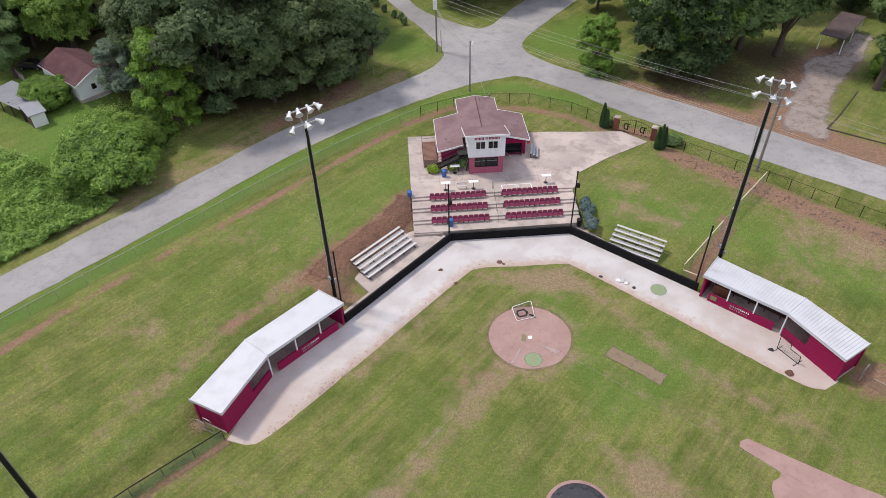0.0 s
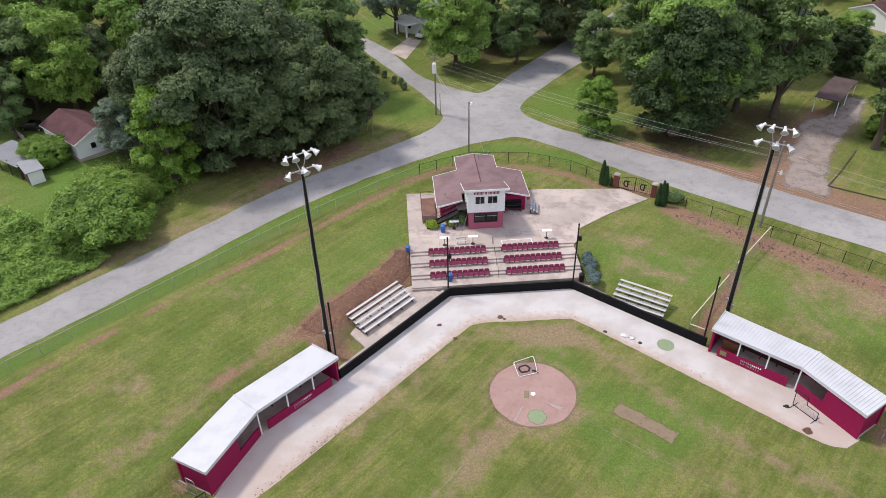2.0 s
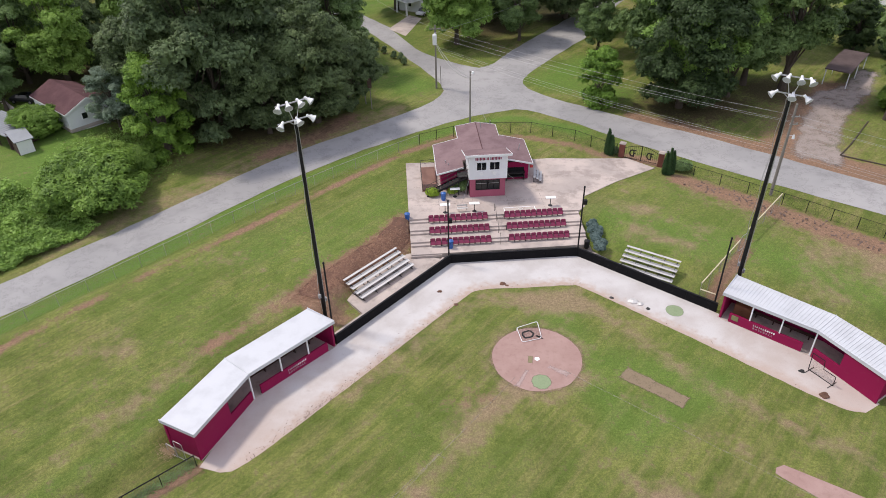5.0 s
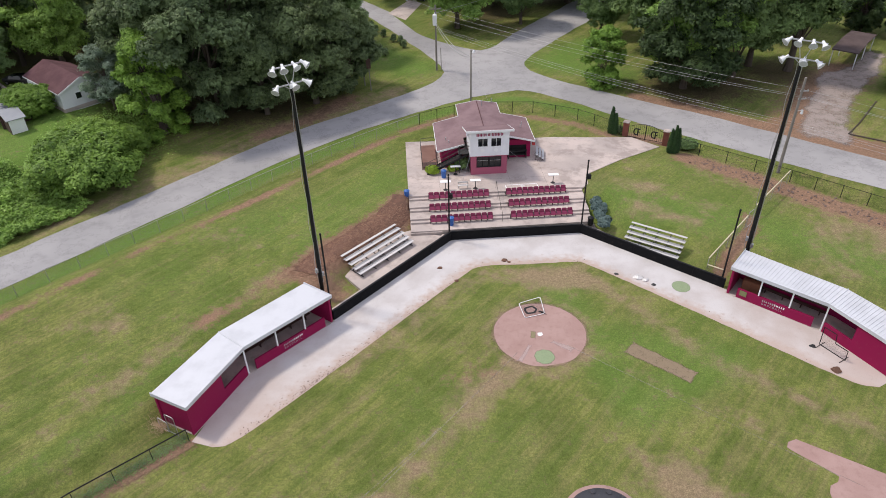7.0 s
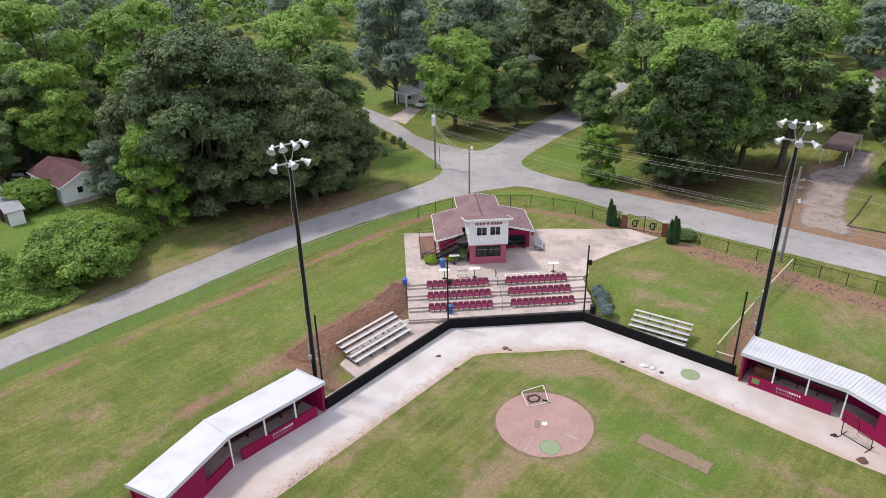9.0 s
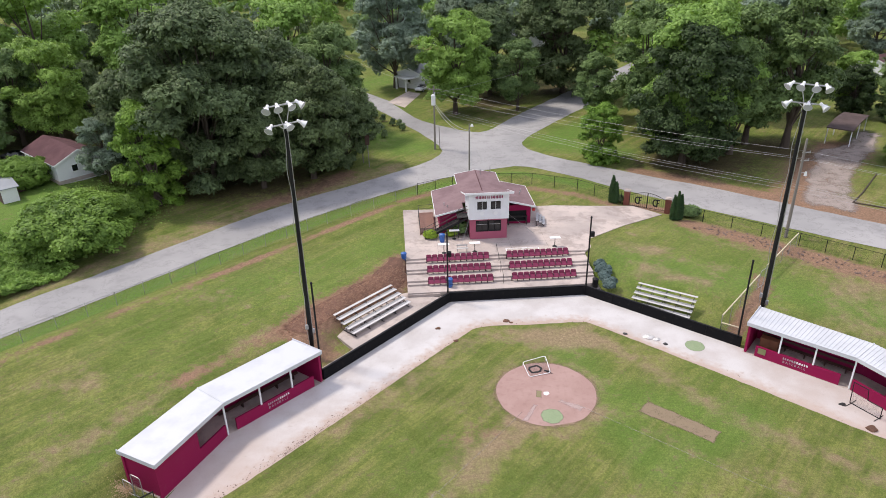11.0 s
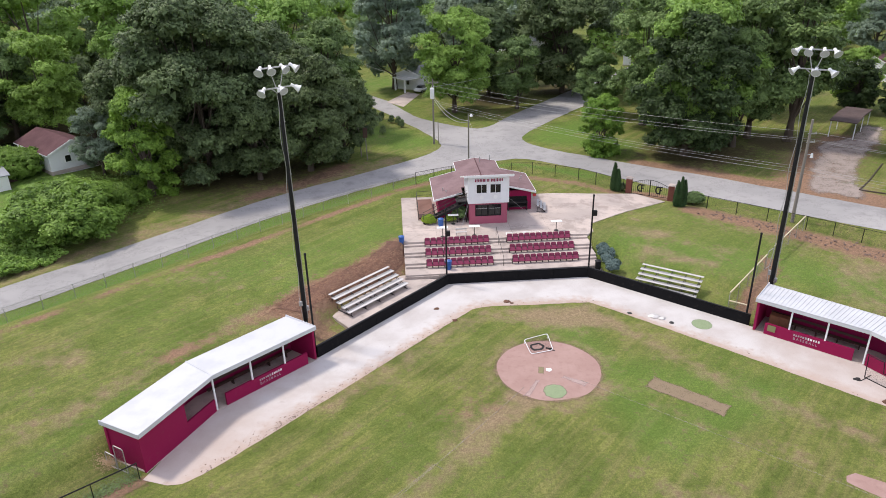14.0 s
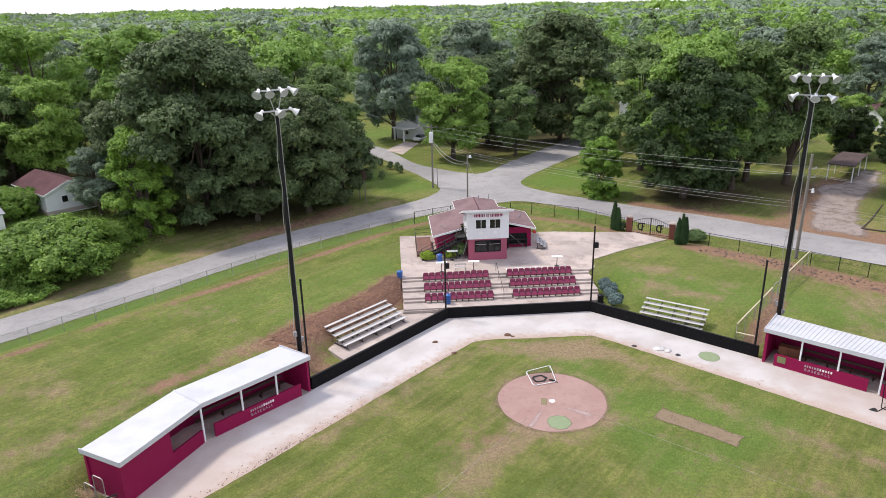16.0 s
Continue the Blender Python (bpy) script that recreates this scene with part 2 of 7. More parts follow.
def make_ribbed(name, colour):
    """Painted sheet metal with dirt streaks."""
    k = Nodes(name)
    n1, n2 = k.noise(0.6, 5), k.noise(5, 6, rough=0.7)
    c = k.mix(k.ramp(n1, 0.4, 0.7), colour, shade(colour, 0.88))
    c = k.mix(k.math("MULTIPLY", k.ramp(n2, 0.55, 0.8), 0.12), c, (0.35, 0.33, 0.30))
    k.bump(n2, 0.08, 0.01)
    return k.finish(c, 0.45, 0.0, 0.4)


def make_shingle(name, a, b):
    k = Nodes(name)
    n1, n2, n3 = k.noise(0.5, 4), k.noise(3, 5), k.noise(25, 4)
    c = k.mix(k.ramp(n1, 0.35, 0.65), a, b)
    c = k.mix(k.math("MULTIPLY", k.ramp(n2, 0.5, 0.7), 0.3), c, shade(a, 0.7))
    c = k.mix(k.math("MULTIPLY", k.ramp(n3, 0.5, 0.7), 0.3), c, shade(b, 1.2))
    k.bump(n3, 0.4, 0.02)
    return k.finish(c, 0.9, 0, 0.2)


TURF, TRACK, CLAY, ASPHALT, CONCRETE = make_ground(), make_track(), make_clay(), make_asphalt(), make_concrete()
MAROON = plain("maroon_paint", (0.245, 0.005, 0.056), 0.6, vary=0.08, dirt_amount=0.08, spec=0.22)
RED_WALL = plain("faded_red_paint", (0.36, 0.085, 0.135), 0.65, vary=0.1, dirt_amount=0.2)
SEAT_RED = plain("maroon_plastic", (0.195, 0.017, 0.060), 0.4, vary=0.1, vec="local")
WHITE = plain("white_paint", (0.78, 0.79, 0.78), 0.5, vary=0.04, dirt_amount=0.12)
ROOF_WHITE = make_ribbed("white_sheet_metal", (0.565, 0.58, 0.60))
BLACK = plain("black_paint", (0.010, 0.010, 0.011), 0.55, vary=0.2, dirt_amount=0.1, spec=0.25)
PAD_BLACK = plain("black_vinyl_padding", (0.005, 0.005, 0.006), 0.7, spec=0.15, vary=0.25, dirt=(0.08, 0.065, 0.055), dirt_amount=0.2)
BROWN_ROOF = make_shingle("faded_maroon_shingle", (0.180, 0.118, 0.122), (0.235, 0.160, 0.162))
HOUSE_ROOF = make_shingle("dark_red_shingle", (0.085, 0.042, 0.045), (0.115, 0.060, 0.062))
ALU = plain("weathered_aluminium", (0.62, 0.60, 0.57), 0.45, 0.35, vary=0.1, dirt_amount=0.3)
GALV = plain("galvanised_steel", (0.42, 0.42, 0.42), 0.45, 0.6, vary=0.1)
DARK_STEEL = plain("dark_steel", (0.045, 0.043, 0.042), 0.5, 0.4)
BARK = plain("bark", (0.085, 0.065, 0.048), 0.95, vary=0.3, scale=4, bump=0.8, dist=0.05)
POLE_WOOD = plain("weathered_pole_wood", (0.21, 0.19, 0.165), 0.9, vary=0.2, bump=0.5)
DECK_WOOD = plain("red_brown_deck_wood", (0.26, 0.145, 0.11), 0.8, vary=0.2, bump=0.4)
BENCH_WOOD = plain("dark_bench_wood", (0.075, 0.04, 0.03), 0.75, vary=0.25, bump=0.4)
BLUE = plain("blue_plastic", (0.03, 0.115, 0.36), 0.4, vary=0.12, vec="local")
YELLOW = plain("yellow_plastic", (0.60, 0.53, 0.36), 0.5)
BRICK = plain("red_brick", (0.22, 0.075, 0.052), 0.9, vary=0.25, scale=8, bump=0.5)
GREEN_PAINT = make_worn("green_turf_paint", (0.225, 0.310, 0.165), (0.29, 0.33, 0.21), 2.5, 0.3, 0.9)
CHALK = make_worn("chalk", (0.50, 0.45, 0.38), (0.40, 0.35, 0.27), 1.2, 0.62, 1.6)
TARP = plain("black_tarp", (0.035, 0.036, 0.042), 0.55, vary=0.3, scale=3, bump=0.5, dist=0.03, dirt=(0.2, 0.15, 0.13), dirt_amount=0.35)
CHALK_SMEAR = make_worn("chalk_smear", (0.58, 0.47, 0.44), (0.46, 0.34, 0.31), 1.0, 0.3, 1.5, 1.0)
OLIVE = plain("olive_board", (0.20, 0.20, 0.085), 0.8)
PLATE_MAT = make_worn("worn_olive_mat", (0.21, 0.205, 0.095), (0.27, 0.215, 0.15), 3.0, 0.1, 0.9, 1.4)
RUST_WOOD = plain("orange_brown_wood", (0.20, 0.075, 0.035), 0.7, vary=0.2, bump=0.3)
MAT_BROWN = make_worn("worn_mat", (0.31, 0.230, 0.165), (0.20, 0.165, 0.095), 1.3, 0.25, 1.1, 1.7)
GRAVEL = make_worn("grey_gravel", (0.46, 0.405, 0.37), (0.26, 0.205, 0.175), 0.6, 0.4, 1.2, 1.9)
CARPORT_ROOF = make_shingle("brown_shingle", (0.085, 0.062, 0.058), (0.115, 0.085, 0.080))
CRUMB = plain("dry_clay_crumbs", (0.17, 0.120, 0.098), 0.95, vary=0.3, scale=5)
MULCH = plain("bark_mulch", (0.165, 0.086, 0.056), 0.95, vary=0.5, scale=6.0, bump=1.0, dist=0.08, dirt=(0.045, 0.028, 0.022), dirt_amount=0.9)
MULCH_CHIP = plain("bark_chips", (0.235, 0.130, 0.082), 0.95, vary=0.6, scale=9.0, bump=0.6, dirt=(0.06, 0.04, 0.03), dirt_amount=0.9)
GLASS = make_glass("dark_window_glass", (0.012, 0.014, 0.016))
LAMP_GLASS = make_glass("lamp_lens", (0.40, 0.42, 0.43))
WIRE_BLACK, WIRE_GREY = make_mesh_wire("black_chain_link", (0.02, 0.02, 0.02), 0.06), make_mesh_wire("grey_chain_link", (0.25, 0.25, 0.24), 0.10)
RUBBER = plain("rubber", (0.02, 0.02, 0.02), 0.8)
SIDING = plain("white_siding", (0.74, 0.75, 0.76), 0.6, vary=0.05, dirt_amount=0.12)
GREY_METAL_ROOF = make_ribbed("grey_sheet_metal", (0.27, 0.285, 0.30))
# tree leaf colours: dark end lowered, light end raised, for crown shade and highlights
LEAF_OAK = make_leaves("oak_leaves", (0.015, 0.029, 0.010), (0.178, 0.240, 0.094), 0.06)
LEAF_LIME = make_leaves("bright_leaves", (0.050, 0.112, 0.015), (0.355, 0.520, 0.115), 0.22)
LEAF_BUSH = make_leaves("bush_leaves", (0.016, 0.044, 0.005), (0.250, 0.390, 0.062), 0.14)
LEAF_FRESH = make_leaves("fresh_green_leaves", (0.035, 0.085, 0.010), (0.260, 0.420, 0.065), 0.16)
# leaf green darkened to hold the shade of a lower crown
LEAF_SHADED = make_leaves("shaded_green_leaves", (0.009, 0.018, 0.006), (0.080, 0.128, 0.040), 0.04)
LEAF_BALL = make_leaves("clipped_leaves", (0.16, 0.25, 0.02), (0.36, 0.48, 0.05))
LEAF_MID = make_leaves("broad_leaves", (0.024, 0.052, 0.014), (0.235, 0.340, 0.112), 0.14)
# pale trees' own grey-green, blue raised so the far woods look hazy
LEAF_PALE_HAZY = make_leaves("grey_green_hazy_leaves", (0.060, 0.090, 0.050), (0.33, 0.41, 0.28), 0.15)
LEAF_CYPRESS = make_leaves("cypress_foliage", (0.018, 0.045, 0.014), (0.050, 0.100, 0.028), 0.1)
LEAF_JUNIPER = make_leaves("juniper_foliage", (0.060, 0.100, 0.085), (0.150, 0.205, 0.180), 0.1)
LEAF_WOODS = make_leaves("woodland_leaves", (0.075, 0.130, 0.045), (0.32, 0.43, 0.18))


# ---- mesh helpers ----
def box(bm, c, s, rz=0.0, m=None, bevel=0.0):
    """A box of size s about c, turned by rz degrees."""
    t = (m if m is not None else Matrix()) @ pose(*c, 0, 0, rz) @ Matrix.Diagonal((*s, 1))
    made = bmesh.ops.create_cube(bm, size=1, matrix=t)["verts"]
    if bevel:
        edges = list({e for v in made for e in v.link_edges})
        bmesh.ops.bevel(bm, geom=edges, offset=bevel, segments=1, affect="EDGES")


def rod(bm, a, b, r0, r1=None, seg=8):
    """A round bar from a to b."""
    a, b = Vector(a), Vector(b)
    d = b - a
    m = Matrix.Translation((a + b) / 2) @ d.to_track_quat("Z", "Y").to_matrix().to_4x4()
    bmesh.ops.create_cone(bm, cap_ends=True, segments=seg, radius1=r0, radius2=r0 if r1 is None else r1, depth=d.length, matrix=m)


def prism(bm, pts, z0, z1):
    """An upright prism over the outline pts (x, y), anticlockwise; z0 and z1 are numbers or functions of x, y."""
    f0 = z0 if callable(z0) else lambda x, y: z0
    f1 = z1 if callable(z1) else lambda x, y: z1
    lo = [bm.verts.new((x, y, f0(x, y))) for x, y in pts]
    hi = [bm.verts.new((x, y, f1(x, y))) for x, y in pts]
    bm.faces.new(hi)
    bm.faces.new(lo[::-1])
    for i in range(len(pts)):
        j = (i + 1) % len(pts)
        bm.faces.new((lo[i], lo[j], hi[j], hi[i]))


def slab_line(bm, a, b, z0, z1, thick, shift=0.0):
    """A wall piece along a to b (x, y), shifted to its left."""
    a, b = Vector(a), Vector(b)
    d = (b - a).normalized()
    n = Vector((-d.y, d.x))
    p, q = n * (shift - thick / 2), n * (shift + thick / 2)
    prism(bm, [tuple(a + p), tuple(b + p), tuple(b + q), tuple(a + q)], z0, z1)


def mesh_of(bm, name, material, smooth=False):
    me = bpy.data.meshes.new(name)
    bmesh.ops.recalc_face_normals(bm, faces=bm.faces)
    bm.to_mesh(me)
    bm.free()
    me.materials.append(material)
    if smooth:
        me.shade_smooth()
    return me


def part(name, bm, material, parent, label="", smooth=False):
    """One mesh object under a thing or a part."""
    ob = new(name, mesh_of(bm, name, material, smooth))
    ob.parent = parent
    return tagged(ob, label)


def thing(name, m, label, category, group="", kind=""):
    ob = new(name)
    ob.empty_display_size = 0.2
    ob.matrix_world = m
    return tagged(ob, label, category, group, kind)


def solid(name, bm, material, label, category, group="", kind="", m=None, smooth=False):
    ob = new(name, mesh_of(bm, name, material, smooth))
    if m is not None:
        ob.matrix_world = m
    return tagged(ob, label, category, group, kind)


def raw_mesh(name, verts, faces, material, smooth=False):
    """Fast mesh from arrays; faces is an (n, k) array."""
    me = bpy.data.meshes.new(name)
    verts, faces = np.asarray(verts, dtype=np.float32), np.asarray(faces, dtype=np.int32)
    n, k = faces.shape
    me.vertices.add(len(verts))
    me.vertices.foreach_set("co", verts.ravel())
    me.loops.add(n * k)
    me.loops.foreach_set("vertex_index", faces.ravel())
    me.polygons.add(n)
    me.polygons.foreach_set("loop_start", np.arange(0, n * k, k, dtype=np.int32))
    me.update(calc_edges=True)
    me.materials.append(material)
    if smooth:
        me.shade_smooth()
    return me


def curve_points(pts, step=1.5):
    """A smooth line through pts (Catmull-Rom), sampled."""
    p = [Vector(q) for q in pts]
    p = [p[0] * 2 - p[1]] + p + [p[-1] * 2 - p[-2]]
    res = []
    for i in range(1, len(p) - 2):
        n = max(2, int((p[i + 1] - p[i]).length / step))
        for j in range(n):
            t = j / n
            a, b, c, d = p[i - 1], p[i], p[i + 1], p[i + 2]
            res.append(0.5 * (2 * b + (c - a) * t + (2 * a - 5 * b + 4 * c - d) * t * t + (3 * b - a - 3 * c + d) * t ** 3))
    res.append(p[-2])
    return res


# ---- plan of the ground ----
FIELD_EDGE = [(-70, -16), (-25.6, 28.2), (-19.9, 34.2), (-17.6, 40.6), (-11.3, 47.0), (-10.6, 46.7), (-0.1, 58.95), (13.4, 59.95),
              (25.1, 50.4), (26.0, 50.9), (32.5, 45.3), (35.6, 39.4), (40.0, 33.0), (80, -18)]
ROAD_LOW = [(-149, -71), (-75, 16), (-46.4, 48.7), (-33.2, 63.1), (-22.1, 75.7), (-11.7, 85.1), (-3.0, 91.3), (3.5, 95.0), (8.5, 96.8),
            (11.8, 96.6), (17.3, 92.4), (24.2, 85.4), (33.6, 77.1), (50.3, 63.4), (90, 30), (149, -19)]
road_low = [tuple(p) for p in curve_points(ROAD_LOW, 2.0)]


def plane_h(x, y):
    """The level that the roads lie on."""
    return 0.5 + 0.0155 * np.clip(x, -150, 150) + 0 * y


def line_dist(x, y, pts):
    best = np.full(np.shape(x), 1e9)
    for (ax, ay), (bx, by) in zip(pts[:-1], pts[1:]):
        dx, dy = bx - ax, by - ay
        t = np.clip(((x - ax) * dx + (y - ay) * dy) / (dx * dx + dy * dy), 0, 1)
        best = np.minimum(best, np.hypot(x - ax - t * dx, y - ay - t * dy))
    return best


def step01(v, lo, hi):
    t = np.clip((v - lo) / (hi - lo), 0, 1)
    return t * t * (3 - 2 * t)


EDGE_X, EDGE_Y = np.array([p[0] for p in FIELD_EDGE]), np.array([p[1] for p in FIELD_EDGE])
LOW_X, LOW_Y = np.array([p[0] for p in road_low]), np.array([p[1] for p in road_low])
TERRACE_U = Vector((0.9968, 0.0797))


CONC_OUT = [(-4.64, 64.75), (5.0, 65.55), (14.6, 66.3), (15.35, 67.2), (15.45, 69.3), (20.2, 73.2), (25.9, 77.0), (22.9, 79.5), (17.0, 79.0), (10.8, 78.7), (4, 78.5), (-5.6, 78.1), (-5.1, 71.0)]


def conc_level(x):
    """The concourse's level, falling towards the gate."""
    return 1.85 - 0.052 * np.maximum(0, np.asarray(x, float) - 13.0)


def poly_dist(x, y, pts):
    """Distance outside a polygon, nought inside."""
    inside = np.zeros(np.shape(x), bool)
    for (ax, ay), (bx, by) in zip(pts, pts[1:] + pts[:1]):
        hit = ((ay > y) != (by > y)) & (x < (bx - ax) * (y - ay) / (by - ay + 1e-12) + ax)
        inside ^= hit
    return np.where(inside, 0.0, line_dist(x, y, pts + pts[:1]))


DUGOUT_RINGS = ([(-10.3, 46.2), (-16.6, 39.8), (-19.2, 33.7), (-21.9, 35.0), (-18.8, 41.7), (-12.9, 48.0)],
                [(24.9, 49.4), (31.2, 44.1), (34.2, 38.5), (36.8, 40.2), (33.5, 46.0), (27.0, 52.0)])


def height(x, y):
    """The ground's height: a level field, a low bank behind it, lawns, and the roads' level beyond."""
    x, y = np.asarray(x, float), np.asarray(y, float)
    outside = y > np.interp(x, EDGE_X, EDGE_Y)
    d = np.where(outside, line_dist(x, y, FIELD_EDGE), 0)
    lawn_side = y < np.interp(x, LOW_X, LOW_Y)
    r = np.where(lawn_side, line_dist(x, y, road_low), 0)
    lawn = 1.45 - 0.0 * x + 0.25 * step01(x, -30, 5) * step01(y, 60, 70) - 0.35 * step01(x, 14, 30)
    near = 1 - step01(poly_dist(x, y, CONC_OUT), 0.0, 5.0)
    lawn = lawn * (1 - near) + (conc_level(x) - 0.06) * near
    s = step01(r, 1.4, 6.5)
    base = plane_h(x, y) * (1 - s) + lawn * s
    beyond = y - np.interp(x, LOW_X, LOW_Y)
    hill = 2.9 * step01(-x, 32, 54) * step01(beyond, 14, 34)
    base = np.where(lawn_side, base, plane_h(x, y) + hill)
    back = 3.0 * step01(x, -13, -9) * (1 - step01(x, 24, 27))
    h = base * step01(d - back, 0.25, 4.2)
    # the ground is dug away under the terrace
    u = (x + 4.2) * 0.9968 + (y - 59.3) * 0.0797
    v = -(x + 4.2) * 0.0797 + (y - 59.3) * 0.9968
    h = np.where((u > 0.3) & (u < 19.0) & (v < 6.5) & (v > -0.5), np.minimum(h, 0.1), h)
    for ring in DUGOUT_RINGS:
        h = h * step01(poly_dist(x, y, ring), 0.1, 1.0)
    return np.where(~outside, 0.0, h)


GRID = {}


def hz(x, y):
    """The height at one place, read from the ground's own grid."""
    xs, ys, Z = GRID["x"], GRID["y"], GRID["z"]
    i = min(max(int(np.searchsorted(xs, x)) - 1, 0), len(xs) - 2)
    j = min(max(int(np.searchsorted(ys, y)) - 1, 0), len(ys) - 2)
    u, v = (x - xs[i]) / (xs[i + 1] - xs[i]), (y - ys[j]) / (ys[j + 1] - ys[j])
    return float((Z[j, i] * (1 - u) + Z[j, i + 1] * u) * (1 - v) + (Z[j + 1, i] * (1 - u) + Z[j + 1, i + 1] * u) * v)


def spaced(lo, hi, fine_lo, fine_hi, fine):
    a = list(np.arange(fine_lo, fine_hi + 1e-6, fine))
    g, s = fine_hi, fine
    while g < hi:
        s *= 1.25
        g += s
        a.append(g)
    g, s = fine_lo, fine
    while g > lo:
        s *= 1.25
        g -= s
        a.insert(0, g)
    return np.array(a)


def wear_shade_of(x, y):
    """Bare clay, dry turf, lush turf and painted tree shade, by place."""
    n = lambda p: np.exp(-p * p)
    bare, dry, lush = np.zeros_like(x), np.zeros_like(x), np.zeros_like(x)
    # worn line along the roadside fence, left bank behind the dugout, mulch side of the bleachers
    patch = 0.62 + 0.4 * np.sin(0.31 * x + 1.7 * np.sin(0.23 * y)) * np.sin(0.43 * y + 1.3 * np.sin(0.37 * x))
    bare += 0.9 * patch * n(line_dist(x, y, [(-60, 22), (-42.4, 42.0), (-39.0, 46.5), (-35.1, 51.1), (-30.7, 56.0), (-24.1, 62.6), (-17.9, 69.1), (-11.5, 75.9), (-7.0, 80.2)]) / 0.55)
    bare += 0.85 * n(line_dist(x, y, [(-19.3, 33.1), (-25.4, 27.9), (-50, 4.2)]) / 0.5)
    bare += 0.8 * patch * n(line_dist(x, y, [(-21.5, 45.0), (-14, 53.0), (-8, 61.5)]) / 0.9)
    bare += 1.3 * n(line_dist(x, y, [(-13.2, 52.5), (-11.5, 55.2), (-6.0, 61.6), (-5.2, 64.0)]) / 1.7)
    dry += 0.4 * n(line_dist(x, y, [(-26, 38), (-20.5, 46), (-11, 58)]) / 1.5)
    bare += 0.75 * n(line_dist(x, y, [(-13.0, 50.6), (-10.6, 49.8)]) / 1.2)
    dry += 0.6 * n(line_dist(x, y, [(20, 63), (25, 60)]) / 1.2) + 0.55 * n(np.hypot(x - 22, y - 66.5) / 1.8) + 0.5 * n(np.hypot(x - 27.5, y - 63) / 1.5) + 0.5 * n(np.hypot(x - 19, y - 68) / 1.2)
    # behind the building, round the gate, along the right-hand fence
    bare += 0.6 * n(line_dist(x, y, [(-6, 81.5), (0, 85.8), (11, 85.2), (16.5, 82.8), (21, 79)]) / 0.8)
    bare += 1.0 * n(line_dist(x, y, [(28, 73.8), (33, 69.7), (38, 65.2), (48, 56.4), (60, 46.4)]) / 1.35)
    bare += 0.22 * patch * n(line_dist(x, y, [(29, 71.5), (34, 67.2), (44, 58), (54, 49)]) / 1.6)
    dry += 0.35 * n(line_dist(x, y, [(30, 71), (40, 61), (50, 52)]) / 3.0)
    bare += 0.8 * n(line_dist(x, y, [(25.6, 52.5), (30.5, 58.5), (31.0, 60.5)]) / 0.8)
    bare += 0.9 * n(np.hypot(x - 37.5, y - 38.5) / 1.8)
    bare += 0.9 * n(line_dist(x, y, [(23.6, 80.2), (27.6, 78.0)]) / 1.1)
    dry += 0.5 * n(np.hypot(x - 43, y - 55) / 3.0) + 0.45 * n(np.hypot(x - 38.5, y - 57.5) / 2.2) + 0.4 * n(np.hypot(x - 47.5, y - 50) / 3)
    # road shoulders
    bare += 0.8 * n(line_dist(x, y, [(27, 93.3), (36, 86.4), (44.9, 78.6), (54, 71.0), (70, 57.6)]) / 1.5)
    bare += 0.9 * n(line_dist(x, y, [(44, 80), (49, 87), (53, 93), (60, 100)]) / 3.8)
    bare += 0.9 * n(line_dist(x, y, [(46, 80), (60, 69)]) / 1.8)
    bare += 0.6 * n(line_dist(x, y, [(-25, 84.5), (-19, 90), (-15, 96)]) / 1.6)
    dry += 0.5 * n(line_dist(x, y, [(-44, 64), (-33, 74), (-20, 88), (-8, 98)]) / 3.0)
    # earth in the trees' shade
    shade_d = np.maximum.reduce([n(np.hypot(x + 33, y - 92) / 13), n(np.hypot(x - 36, y - 93) / 7), n(np.hypot(x - 48, y - 99) / 8),
                                 n(np.hypot(x + 19, y - 95) / 5), n(np.hypot(x - 10, y - 127) / 6)])
    bare += 0.2 * shade_d
    # where the trees' shade is painted on the ground
    tree_shade = np.maximum.reduce([n(np.hypot((x + 30) / 1.5, y - 95) / 9), n(np.hypot((x - 37) / 1.3, y - 97) / 8), n(np.hypot(x - 50, y - 101) / 6), n(np.hypot(x + 50, y - 100) / 7),
                                n(np.hypot(x + 66, y - 112) / 12), n(np.hypot(x - 9, y - 138) / 8), n(np.hypot(x - 25, y - 145) / 9)])
    # infield wear: run-up paths and the halo of the plate circle
    ring = np.abs(np.hypot(x - 7.45, y - 44.45) - 4.4)
    dry += 0.4 * n(ring / 0.8)
    bare += 0.25 * n(line_dist(x, y, [(2.6, 40.2), (0.8, 39.2)]) / 1.3)
    dry += 0.5 * n(line_dist(x, y, [(2.6, 39.5), (0.2, 37.6)]) / 1.6)
    dry += 0.4 * n(line_dist(x, y, [(5.5, 41), (0, 34), (-8, 25)]) / 1.2)
    dry += 0.55 * n(np.hypot(x - 16, y - 29.5) / 1.6) + 0.6 * n(np.hypot(x - 13.5, y - 25) / 1.8) + 0.5 * n(np.hypot(x + 5, y - 26) / 2.5) + 0.5 * n(np.hypot(x - 22, y - 24) / 2.2)
    dry += 0.45 * n(np.hypot(x + 30, y - 45) / 2.5) + 0.25 * n(np.hypot(x + 27, y - 36) / 2.2) + 0.4 * n(np.hypot(x + 22, y - 58) / 2.6) + 0.4 * n(np.hypot(x - 36, y - 52) / 3)
    dry += 0.35 * n(line_dist(x, y, [(11, 42), (24, 32.5)]) / 0.6)
    dry += 0.7 * n(line_dist(x, y, [(8, 52), (12, 51.5)]) / 1.6)
    dry += 0.5 * n(line_dist(x, y, [(14, 30), (18, 26)]) / 2.2)
    dry += 0.45 * n(line_dist(x, y, [(31, 33), (22, 40), (12, 53.5), (2.3, 52.8), (-9, 40)]) / 1.1)
